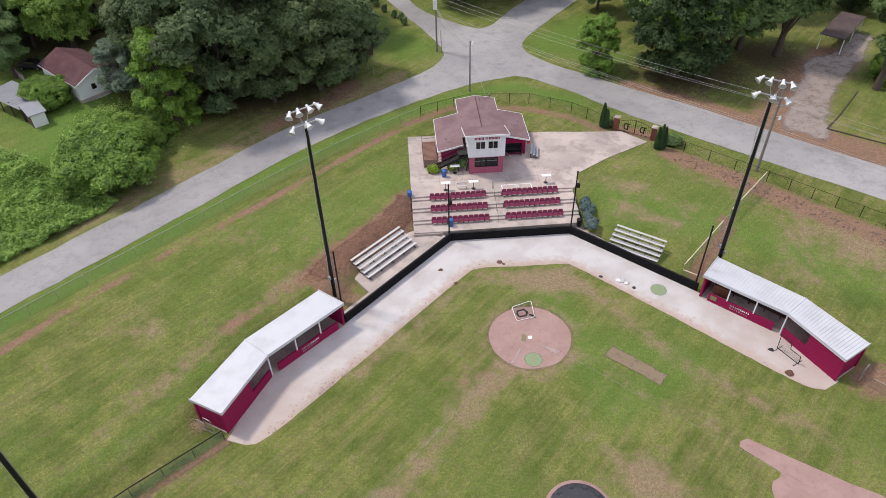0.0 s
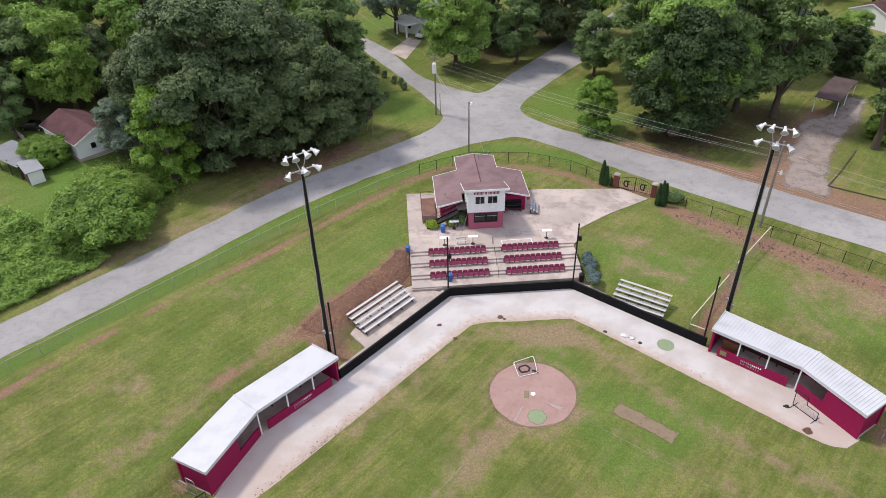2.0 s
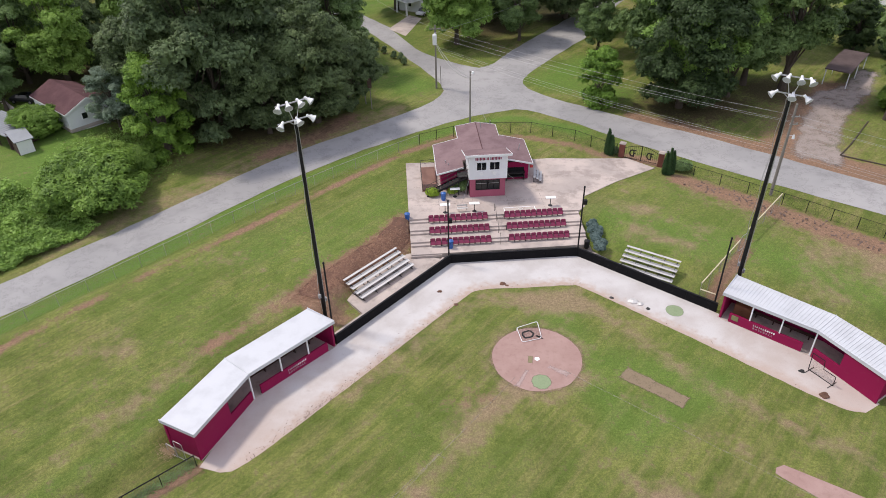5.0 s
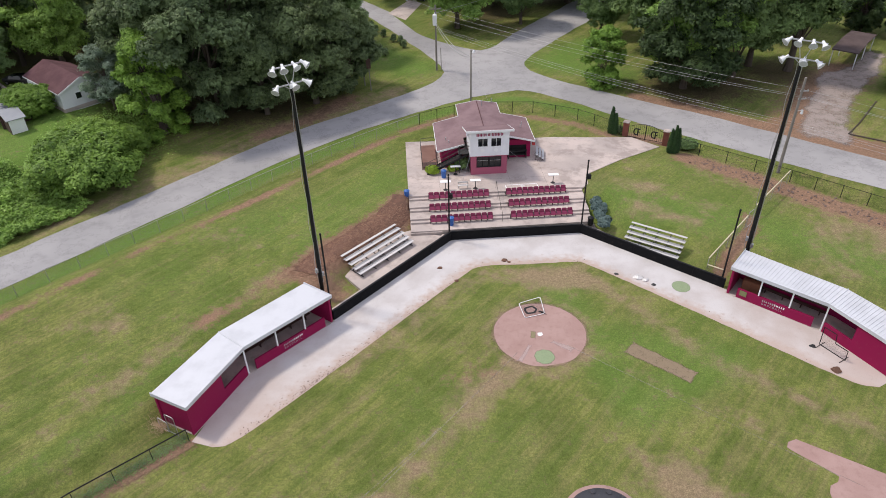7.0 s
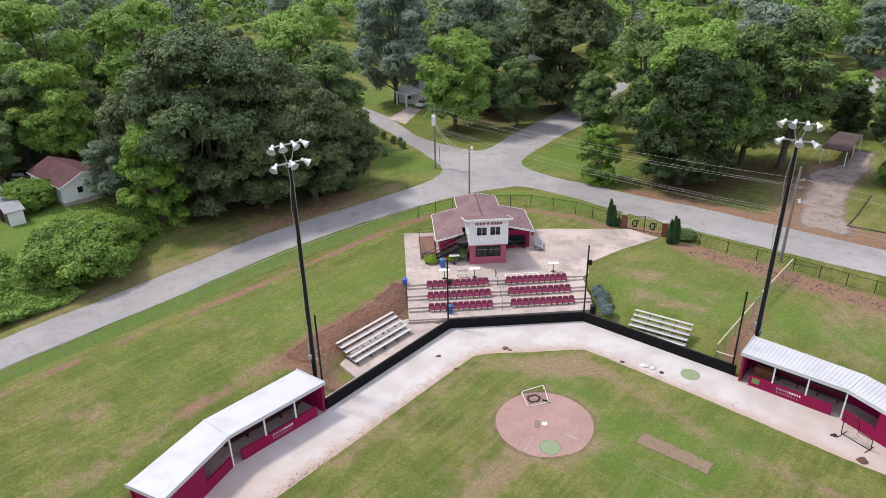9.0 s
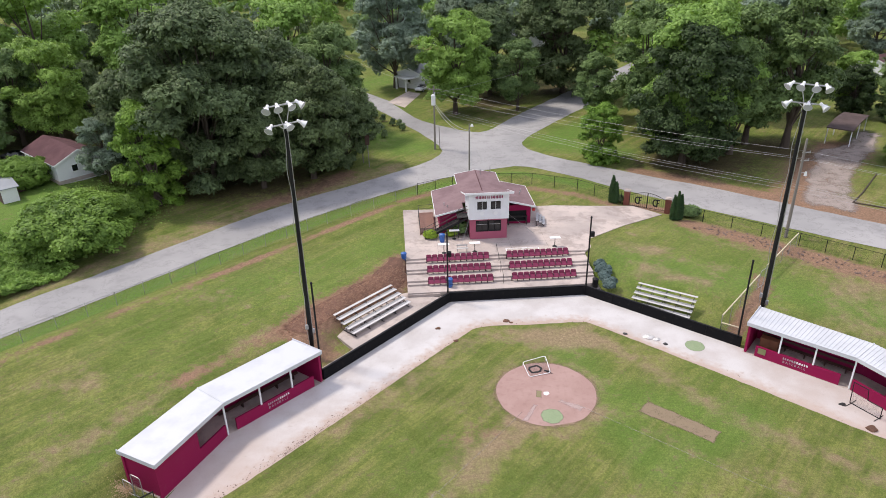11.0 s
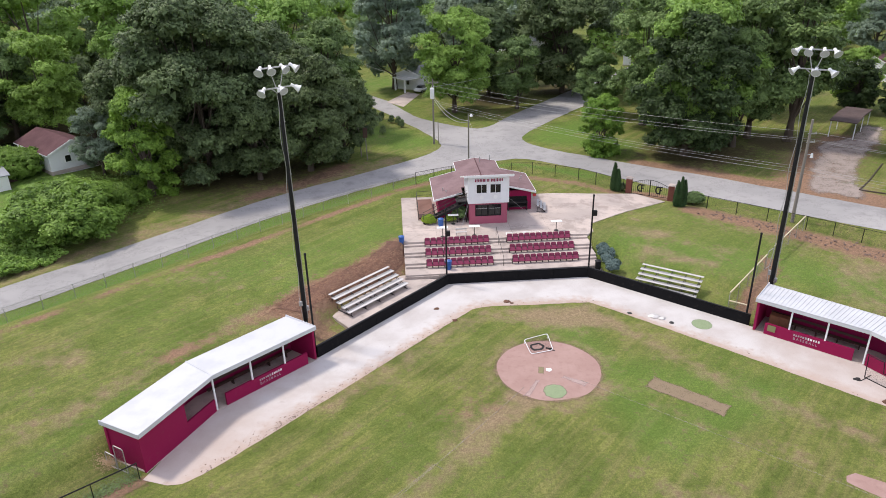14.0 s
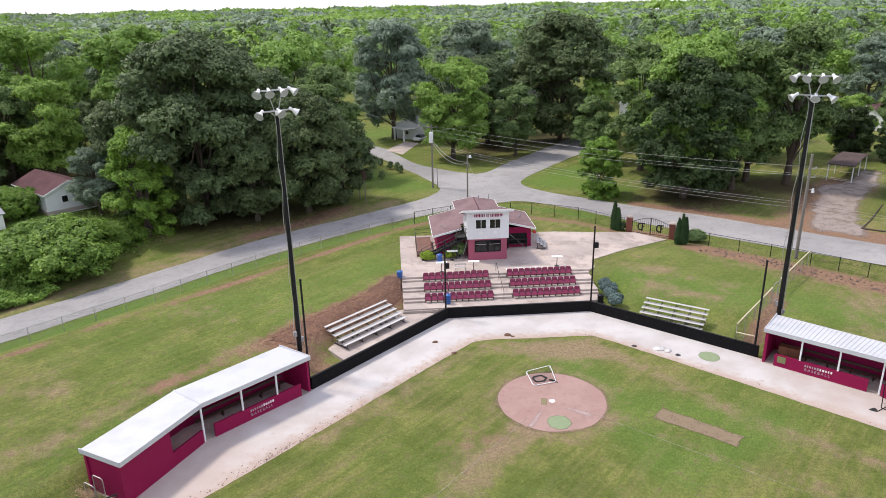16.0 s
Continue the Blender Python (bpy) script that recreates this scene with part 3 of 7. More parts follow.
    # greener strips
    lush += 0.45 * n(line_dist(x, y, [(-31, 28), (-25.5, 33.5), (-22.3, 40.5)]) / 1.6)
    lush += 0.9 * n(line_dist(x, y, [(-46, 46), (-33, 60), (-22, 73), (-11, 82.5), (0, 90), (9, 93), (18, 88.5)]) / 2.6)
    lush += 0.6 * n(line_dist(x, y, [(12, 44), (22, 41), (14, 36), (10, 50)]) / 3.2)
    lush += 1.0 * n(line_dist(x, y, [(-60, 62), (-48, 76), (-52, 83), (-62, 95)]) / 9)
    lush += 0.8 * n(line_dist(x, y, [(24, 116), (17, 108), (26, 102)]) / 5)
    lush += 0.8 * n(line_dist(x, y, [(-16, 118), (-6, 108)]) / 6)
    lush += 0.8 * n(line_dist(x, y, [(-24, 152), (-12, 160)]) / 9)
    lush += 0.6 * n(line_dist(x, y, [(18, 64), (28, 60), (34, 57), (42, 50)]) / 5)
    lush += 0.5 * n(line_dist(x, y, [(-14, 57), (-8, 68), (-20, 60)]) / 5)
    return np.clip(np.stack([bare, 1.12 * dry, lush, tree_shade], -1), 0, 1)


def build_ground():
    xs, ys = spaced(-2600, 2600, -60, 66, 0.6), spaced(-900, 3600, 20, 126, 0.6)
    X, Y = np.meshgrid(xs, ys)
    Z = height(X, Y)
    GRID.update(x=xs, y=ys, z=Z)
    verts = np.stack([X, Y, Z], -1).reshape(-1, 3)
    nx, ny = len(xs), len(ys)
    i = (np.arange(ny - 1)[:, None] * nx + np.arange(nx - 1)[None]).ravel()
    me = raw_mesh("ground", verts, np.stack([i, i + 1, i + nx + 1, i + nx], 1), TURF, True)
    w = wear_shade_of(X.ravel(), Y.ravel())
    col = me.color_attributes.new("wear_shade", "FLOAT_COLOR", "POINT")
    col.data.foreach_set("color", w.astype(np.float32).ravel())
    tagged(new("ground", me), "mown patchy turf with worn red clay, dry spots and painted tree shade", "ground", kind="structure")


build_ground()


def sheet(name, outline, material, z, label, category, kind="structure", thick=0.05):
    """A flat patch over an outline; z is a number or a function."""
    f = z if callable(z) else lambda x, y: z
    bm = bmesh.new()
    prism(bm, outline, lambda x, y: f(x, y) - thick, f)
    bmesh.ops.triangulate(bm, faces=[p for p in bm.faces if len(p.verts) > 4])
    return solid(name, bm, material, label, category, kind=kind)


def worn_sheet(name, outline, material, z, label, category, kind="structure", rim=0.5):
    """A thin layer over an outline, with its distance from the rim (0 at the rim, 1 at rim metres inside) kept as a coordinate."""
    f = z if callable(z) else lambda x, y: z
    P = np.array(outline, float)
    c = P.mean(0)
    area = 0.5 * float(np.sum(P[:, 0] * np.roll(P[:, 1], -1) - np.roll(P[:, 0], -1) * P[:, 1]))
    tn = np.roll(P, -1, 0) - np.roll(P, 1, 0)
    nin = np.stack([-tn[:, 1], tn[:, 0]], 1) * (1 if area > 0 else -1)
    nin /= np.linalg.norm(nin, axis=1, keepdims=True) + 1e-9
    Q = P + nin * rim
    bm = bmesh.new()
    uv = bm.loops.layers.uv.new("rim")
    o = [bm.verts.new((x, y, f(x, y))) for x, y in P]
    q = [bm.verts.new((x, y, f(x, y))) for x, y in Q]
    inner = set(q)
    for i in range(len(o)):
        bm.faces.new((o[i], o[(i + 1) % len(o)], q[(i + 1) % len(o)], q[i]))
    for t in tessellate_polygon([[Vector((x, y, 0)) for x, y in Q]]):
        try:
            bm.faces.new([q[k] for k in t])
        except ValueError:
            pass
    for face in bm.faces:
        for lp in face.loops:
            lp[uv].uv = (1.0 if lp.vert in inner else 0.0, 0.0)
    for face in bm.faces:
        face.normal_update()
        if face.normal.z < 0:
            face.normal_flip()
    return solid(name, bm, material, label, category, kind=kind)


def dense(pts, step=0.4, wob=0.0):
    """A closed outline in short steps, with a little waver."""
    out = []
    for a, b in zip(pts, pts[1:] + pts[:1]):
        a, b = Vector(a), Vector(b)
        n = max(1, int((b - a).length / step))
        for i in range(n):
            p = a.lerp(b, i / n)
            out.append((p.x + wob * noise.noise((p.x * 0.9, p.y * 0.9, 0)), p.y + wob * noise.noise((p.x * 0.9, p.y * 0.9, 7))))
    return out


def build_roads():
    up_left = curve_points([(-149.5, -62), (-78, 22), (-49.1, 54.4), (-35.2, 69.7), (-23.4, 83.1), (-12.3, 92.4), (-4.5, 99.0), (-1.2, 103.5), (-1.4, 108.5),
                            (-8.0, 122.5), (-15.6, 137.0), (-20.3, 144.6), (-40, 172), (-70, 206)], 2.0)
    far_l = curve_points([(-64, 210), (-35, 174), (-14.0, 143), (-11.4, 138.6), (-5.9, 126.2), (-0.5, 119.5), (4.0, 115.8), (7.0, 116.0), (12.0, 124.0), (19.1, 133.9), (32, 152), (60, 190)], 2.0)
    far_r = curve_points([(68, 186), (39.5, 155), (28.5, 133.2), (20.6, 122), (13.5, 111.5), (12.2, 107.2), (14.0, 103.2), (18.2, 99.2), (25.7, 93.0), (36, 85.1), (44.7, 77.4),
                          (53.5, 70), (93, 37), (149.5, -11)], 2.0)
    low = curve_points(ROAD_LOW, 2.0)
    ring = [tuple(p) for p in low] + [tuple(p) for p in far_r[::-1]] + [tuple(p) for p in far_l[::-1]] + [tuple(p) for p in up_left[::-1]]
    rnd = random.Random(4)
    ring = [(x + rnd.uniform(-.12, .12), y + rnd.uniform(-.12, .12)) for x, y in ring]
    bm = bmesh.new()
    vs = [bm.verts.new((x, y, float(plane_h(x, y)) + 0.03)) for x, y in ring]
    for tri in tessellate_polygon([[Vector((x, y, 0)) for x, y in ring]]):
        bm.faces.new([vs[i] for i in tri])
    bmesh.ops.recalc_face_normals(bm, faces=bm.faces)
    if sum(f.normal.z for f in bm.faces) < 0:
        bmesh.ops.reverse_faces(bm, faces=bm.faces)
    solid("road", bm, ASPHALT, "sun-bleached grey asphalt road with patches and cracks", "road", kind="structure")


build_roads()


# ---- the field's surfaces ----
def build_track():
    outer = curve_points([(-19.3, 33.2), (-16.8, 40.0), (-10.9, 46.2)], 1.0)[:-1] + curve_points([(-10.6, 46.5), (-0.15, 58.8)], 1.0)[:-1] + \
        curve_points([(-0.1, 58.9), (13.4, 59.9)], 1.0)[:-1] + curve_points([(13.4, 59.9), (25.1, 50.3)], 1.0)[:-1] + curve_points([(25.2, 50.2), (31.3, 44.3), (34.6, 38.6)], 1.0)
    inner = curve_points([(-17.6, 32.7), (-15.7, 33.6), (-8.6, 41.6), (0.6, 52.3), (2.8, 54.2), (7.5, 54.5), (11.8, 54.75), (13.6, 54.0), (22.0, 46.6), (30.6, 38.8), (33.0, 37.7)], 0.5)
    n, m = 150, 8

    def resample(p):
        ln = [0]
        for a, b in zip(p[:-1], p[1:]):
            ln.append(ln[-1] + (b - a).length)
        q = np.linspace(0, ln[-1], n)
        return np.stack([np.interp(q, ln, [v.x for v in p]), np.interp(q, ln, [v.y for v in p])], 1)

    a, b = resample(outer), resample(inner)
    jit = np.array([noise.noise((i * 0.45, 3.1, 0)) for i in range(n)]) * 0.07
    b = b + (b - a) / np.linalg.norm(b - a, axis=1, keepdims=True) * jit[:, None]
    t = np.linspace(0, 1, m)
    g = a[:, None] * (1 - t[None, :, None]) + b[:, None] * t[None, :, None]
    verts = np.concatenate([g, np.full((n, m, 1), 0.015)], 2).reshape(-1, 3)
    i = (np.arange(n - 1)[:, None] * m + np.arange(m - 1)[None]).ravel()
    faces = np.stack([i, i + 1, i + m + 1, i + m], 1)
    me = raw_mesh("warning_track", verts, faces, TRACK)
    uv = me.uv_layers.new(name="across")
    flat = np.stack([np.repeat(np.linspace(0, 1, n), m), np.tile(t, n)], 1)
    uv.data.foreach_set("uv", flat[faces.ravel()].astype(np.float32).ravel())
    me.flip_normals() if me.polygons[0].normal.z < 0 else None
    tagged(new("warning_track", me), "pale crushed stone track with pinkish clay edge", "track", kind="structure")


build_track()
HOME = (7.45, 44.45)


def ring_points(c, r, n=48, wob=0.0, seed=0):
    return [(c[0] + (r + wob * noise.noise((math.cos(i / n * 6.283) * 2, math.sin(i / n * 6.283) * 2, seed))) * math.cos(i / n * 6.2832),
             c[1] + (r + wob * noise.noise((math.cos(i / n * 6.283) * 2, math.sin(i / n * 6.283) * 2, seed))) * math.sin(i / n * 6.2832)) for i in range(n)]


FRINGE = make_worn("clay_fringe", (0.34, 0.235, 0.180), (0.26, 0.195, 0.115), 1.2, 0.35, 1.15, 1.7)
worn_sheet("clay_fringe", ring_points(HOME, 4.5, 80, 0.15, 3), FRINGE, 0.012, "thin clay spread into the turf", "clay area", rim=0.65)
sheet("clay_circle", ring_points(HOME, 3.95, 64, 0.12), CLAY, 0.02, "round pink clay area round home plate", "clay area")
sheet("clay_cutout", [tuple(p) for p in curve_points([(24.5, 32.8), (23.6, 32.1), (26.1, 29.6), (25.2, 28.9), (24.8, 27.6), (25.4, 25.2), (28, 23.4), (31, 23.5), (33.5, 25.5), (33.6, 27.2), (31.2, 28.6)], 0.7)],
      CLAY, 0.02, "pink clay cutout at third base", "clay area")
worn_sheet("green_spot", ring_points((7.5, 41.55), 0.98, 40, 0.06, 1), GREEN_PAINT, 0.03, "faded green painted spot on the clay", "painted spot", rim=0.25)
worn_sheet("on_deck_circle", ring_points((21.3, 50.6), 0.9, 32, 0.02, 2), GREEN_PAINT, 0.03, "round green on-deck mat on crushed stone", "mat", rim=0.12)
worn_sheet("plate_mat", dense([(6.55, 43.85), (7.05, 43.75), (7.15, 44.65), (6.65, 44.75)], 0.3, 0.05), PLATE_MAT, 0.03, "worn green rectangle beside home plate", "mat", rim=0.12)
sheet("home_plate", [(7.45, 44.05), (7.68, 44.25), (7.62, 44.52), (7.25, 44.5), (7.22, 44.2)], WHITE, 0.035, "white rubber home plate in the clay", "home plate", kind="thing")
worn_sheet("practice_mat", dense([(13.91, 41.96), (18.64, 38.19), (19.77, 39.54), (15.15, 43.46)], 0.3, 0.12), MAT_BROWN, 0.02, "worn brown rectangular mat in the grass", "mat", kind="thing", rim=0.3)


def chalk_line(a, b, w, label):
    a, b = Vector(a), Vector(b)
    n = Vector((-(b - a).y, (b - a).x)).normalized() * w / 2
    worn_sheet("foul_line", dense([tuple(a - n), tuple(b - n), tuple(b + n), tuple(a + n)], 0.6), CHALK, 0.028, label, "line", rim=w * 0.3)


for pts in ([(5.0, 41.0), (5.7, 40.85), (6.75, 42.9), (6.2, 43.2)], [(9.8, 41.9), (10.4, 42.6), (8.4, 43.7), (8.0, 43.2)]):
    worn_sheet("chalk_smear", dense(pts, 0.3, 0.06), CHALK_SMEAR, 0.026, "pale scuffed chalk on the clay", "chalk", rim=0.26)
chalk_line((9.6, 42.9), (12.3, 40.7), 0.14, "faded chalk foul line beside home plate")
chalk_line((12.3, 40.7), (26.2, 29.6), 0.12, "faint old foul line in the turf")
chalk_line((5.3, 42.1), (3.9, 40.3), 0.14, "faded chalk foul line beside home plate")
chalk_line((3.9, 40.3), (-8.6, 24.9), 0.12, "faint old foul line in the turf")
chalk_line((26.2, 29.7), (27.4, 28.75), 0.12, "faded chalk line on third base clay")
chalk_line((-1.73, 33.5), (-1.25, 34.17), 0.12, "faded chalk end mark of runner lane")
chalk_line((-1.25, 34.17), (-0.67, 33.71), 0.12, "faded chalk end mark of runner lane")
chalk_line((-1.73, 33.5), (-8.8, 25.6), 0.11, "faint old runner lane line in the turf")


def build_mound():
    c = (9.55, 26.45)
    t = thing("pitchers_mound", pose(*c, 0), "clay pitcher's mound under a black tarp with weights", "pitcher's mound")
    bm = bmesh.new()
    rows = [(2.74, -0.02), (2.72, 0.03), (1.8, 0.16), (0.8, 0.25), (0.05, 0.26)]
    loops = [[bm.verts.new((r * math.cos(i / 40 * 6.2832), r * math.sin(i / 40 * 6.2832), z)) for i in range(40)] for r, z in rows]
    for a, b in zip(loops[:-1], loops[1:]):
        for i in range(40):
            bm.faces.new((a[i], a[(i + 1) % 40], b[(i + 1) % 40], b[i]))
    part("clay_rim", bm, CLAY, t, smooth=True)
    bm = bmesh.new()
    rows = [(2.46, 0.03), (2.42, 0.085), (1.8, 0.19), (0.8, 0.28), (0.05, 0.29)]
    loops = [[bm.verts.new((r * math.cos(i / 40 * 6.2832), r * math.sin(i / 40 * 6.2832), z + 0.012 * noise.noise((r * 2, i * .5, 0)))) for i in range(40)] for r, z in rows]
    for a, b in zip(loops[:-1], loops[1:]):
        for i in range(40):
            bm.faces.new((a[i], a[(i + 1) % 40], b[(i + 1) % 40], b[i]))
    part("tarp", bm, TARP, t, "dusty black tarp", smooth=True)
    for i in range(12):
        a = i / 12 * 6.2832 + 0.2
        bm = bmesh.new()
        rod(bm, (0, 0, 0), (0, 0, 0.1), 0.2, 0.17, 14)
        rod(bm, (0, 0, 0.1), (0, 0, 0.13), 0.07, 0.06, 8)
        w = part("weight", bm, TARP, t)
        w.location = (2.1 * math.cos(a), 2.1 * math.sin(a), 0.135)


build_mound()


# ---- backstop wall, terrace, concourse ----
WALL = [(-10.62, 46.6), (-0.1, 58.95), (13.4, 59.95), (25.15, 50.35)]


def build_wall():
    for a, b in zip(WALL[:-1], WALL[1:]):
        bm = bmesh.new()
        slab_line(bm, a, b, -0.1, 0.98, 0.16, 0.08)
        wall = solid("wall_backstop", bm, PAD_BLACK, "low black padded backstop wall", "wall", kind="structure")
        A, B = Vector(a), Vector(b)
        n = int((B - A).length / 2.9)
        for i in range(n):
            p, q = A.lerp(B, (i + 0.004) / n), A.lerp(B, (i + 0.996) / n)
            bm = bmesh.new()
            slab_line(bm, p, q, 0.02, 0.94 + 0.02 * noise.noise((p.x, p.y, 0)), 0.07, -0.035)
            part("pad", bm, PAD_BLACK, wall)
        bm = bmesh.new()
        slab_line(bm, a, b, 0.98, 1.02, 0.18, 0.07)
        part("cap", bm, BLACK, wall)


build_wall()

# the terrace's own frame: x along its front, y back from it
TERR = pose(-4.2, 59.3, 0, 0, 0, 4.57)
TIERS = [(0.0, 2.0, 0.70), (2.0, 3.75, 1.08), (3.75, 5.5, 1.46)]
CONC_Z = 1.85


def build_terrace():
    t = thing("terrace", TERR, "stepped concrete seating terrace with aisles", "terrace", kind="structure")
    for y0, y1, z in TIERS:
        bm = bmesh.new()
        box(bm, (9.6, (y0 + y1) / 2 + (0.02 if y0 else 0.12), z / 2 - 0.15), (19.2, y1 - y0 + 0.04 - (0 if y0 else .2), z + 0.3), bevel=0.02)
        part("tier", bm, CONCRETE, t)
    # half steps in the two side aisles and the middle aisle
    for y, z in ((2.0, 0.70), (3.75, 1.08), (5.5, 1.46)):
        for x0, x1 in ((0.05, 2.15), (8.75, 10.6), (17.35, 19.15)):
            bm = bmesh.new()
            box(bm, ((x0 + x1) / 2, y - 0.2, z + 0.095), (x1 - x0, 0.42, 0.19), bevel=0.015)
            part("step", bm, CONCRETE, t)
    bm = bmesh.new()
    box(bm, (1.6, 0.28, 0.28), (3.3, 0.4, 0.56), bevel=0.015)
    part("step", bm, CONCRETE, t)
    # aisle handrail
    rail = thing("handrail", TERR, "thin grey steel handrail in the middle aisle", "handrail")
    for y, z in ((1.2, 0.70), (2.9, 1.08), (4.7, 1.46), (6.2, 1.85)):
        bm = bmesh.new()
        rod(bm, (9.7, y, z), (9.7, y, z + 0.95), 0.022)
        part("post", bm, DARK_STEEL, rail)
    bm = bmesh.new()
    pts = [(9.7, 1.2, 1.65), (9.7, 2.9, 2.03), (9.7, 4.7, 2.41), (9.7, 6.2, 2.8)]
    for p, q in zip(pts[:-1], pts[1:]):
        rod(bm, p, q, 0.022)
    part("rail", bm, DARK_STEEL, rail)


build_terrace()


def build_concourse():
    z = lambda x, y: float(conc_level(x))
    flat = [(-4.64, 64.75), (5.0, 65.55), (13.0, 66.18), (13.0, 78.85), (10.8, 78.7), (4, 78.5), (-5.6, 78.1), (-5.1, 71.0)]
    fall = [(13.0, 66.18), (14.6, 66.3), (15.35, 67.2), (15.45, 69.3), (20.2, 73.2), (25.9, 77.0), (22.9, 79.5), (17.0, 79.0), (13.0, 78.85)]
    for out in (flat, fall):
        bm = bmesh.new()
        prism(bm, out, lambda x, y: -0.3, z)
        bmesh.ops.triangulate(bm, faces=[f for f in bm.faces if len(f.verts) > 4])
        made = solid("concourse", bm, CONCRETE, "stained concrete concourse slab", "pavement", kind="structure")
        if out is flat:
            slab = made
    bm = bmesh.new()
    for x in (-1.5, 2.5, 6.5, 10.5):
        box(bm, (x, 70, CONC_Z + 0.001), (0.012, 9.5, 0.004), 4.6)
    for y in (68.3, 72.5):
        box(bm, (4, y, CONC_Z + 0.001), (17, 0.012, 0.004), 4.6)
    part("joint", bm, DARK_STEEL, slab, "dark expansion joints")
    # bleacher pads
    sheet("bleacher_pad", [(-11.0, 53.4), (-8.6, 50.55), (-1.15, 59.3), (-4.3, 60.4), (-5.6, 59.9)], CONCRETE, 0.3, "concrete pad under the bleacher", "pavement", thick=0.5)
    sheet("wall_path", [(-10.4, 47.15), (-0.25, 59.08), (-0.9, 59.62), (-11.0, 47.75)], CONCRETE, 0.304, "narrow concrete path behind the backstop wall", "pavement", thick=0.5)
    sheet("side_path", [(14.3, 59.4), (25.0, 50.6), (25.4, 51.1), (19.5, 56.0), (15.2, 60.6), (15.1, 62.0), (13.8, 60.2)], CONCRETE, 0.1, "narrow concrete path behind the backstop wall", "pavement", thick=0.5)


build_concourse()


def build_seats():
    seat = thing("stadium_seat", TERR @ pose(2.4, 1.42, 0.70), "maroon plastic stadium seat with back", "seat", "terrace seats")
    bm = bmesh.new()
    t = Matrix.Translation((0, -0.04, 0.42)) @ pose(0, 0, 0, 38)
    box(bm, (0, 0, 0), (0.585, 0.42, 0.06), m=t, bevel=0.02)
    box(bm, (0, -0.19, 0.02), (0.40, 0.06, 0.07), m=t, bevel=0.025)
    part("seat", bm, SEAT_RED, seat)
    bm = bmesh.new()
    t = Matrix.Translation((0, 0.2, 0.64)) @ pose(0, 0, 0, -14)
    box(bm, (0, 0, -0.02), (0.565, 0.06, 0.38), m=t, bevel=0.028)
    box(bm, (0, 0.012, 0.175), (0.43, 0.055, 0.10), m=t, bevel=0.025)
    box(bm, (0, -0.03, 0.0), (0.34, 0.03, 0.22), m=t, bevel=0.012)
    part("backrest", bm, SEAT_RED, seat)
    for x in (-0.285, 0.285):
        bm = bmesh.new()
        box(bm, (x, 0.08, 0.25), (0.035, 0.22, 0.5))
        box(bm, (x, -0.03, 0.6), (0.045, 0.32, 0.04), bevel=0.01)
        part("arm_leg", bm, DARK_STEEL, seat, "dark steel support")
    first = True
    for k, (y0, y1, z) in enumerate(TIERS):
        for x0 in (2.4 + 0.02 * k, 10.95 + 0.1 * k * 0):
            for i in range(11):
                m = TERR @ pose(x0 + i * 0.605, y1 - 0.42 + 0.01 * random.uniform(-1, 1), z, 0, 0, random.uniform(-1, 1))
                if first:
                    seat.matrix_world, first = m, False
                else:
                    copy_thing(seat, m)


build_seats()


# ---- dugouts ----
def text_mesh(words, size, material, depth=0.004, spacing=1.0):
    cu = bpy.data.curves.new("letters", "FONT")
    cu.body, cu.size, cu.extrude, cu.align_x, cu.space_character = words, size, depth, "CENTER", spacing
    tmp = new("letters", cu)
    bpy.context.view_layer.update()
    me = bpy.data.meshes.new_from_object(tmp.evaluated_get(bpy.context.evaluated_depsgraph_get()))
    bpy.data.objects.remove(tmp)
    me.materials.clear()
    me.materials.append(material)
    return me


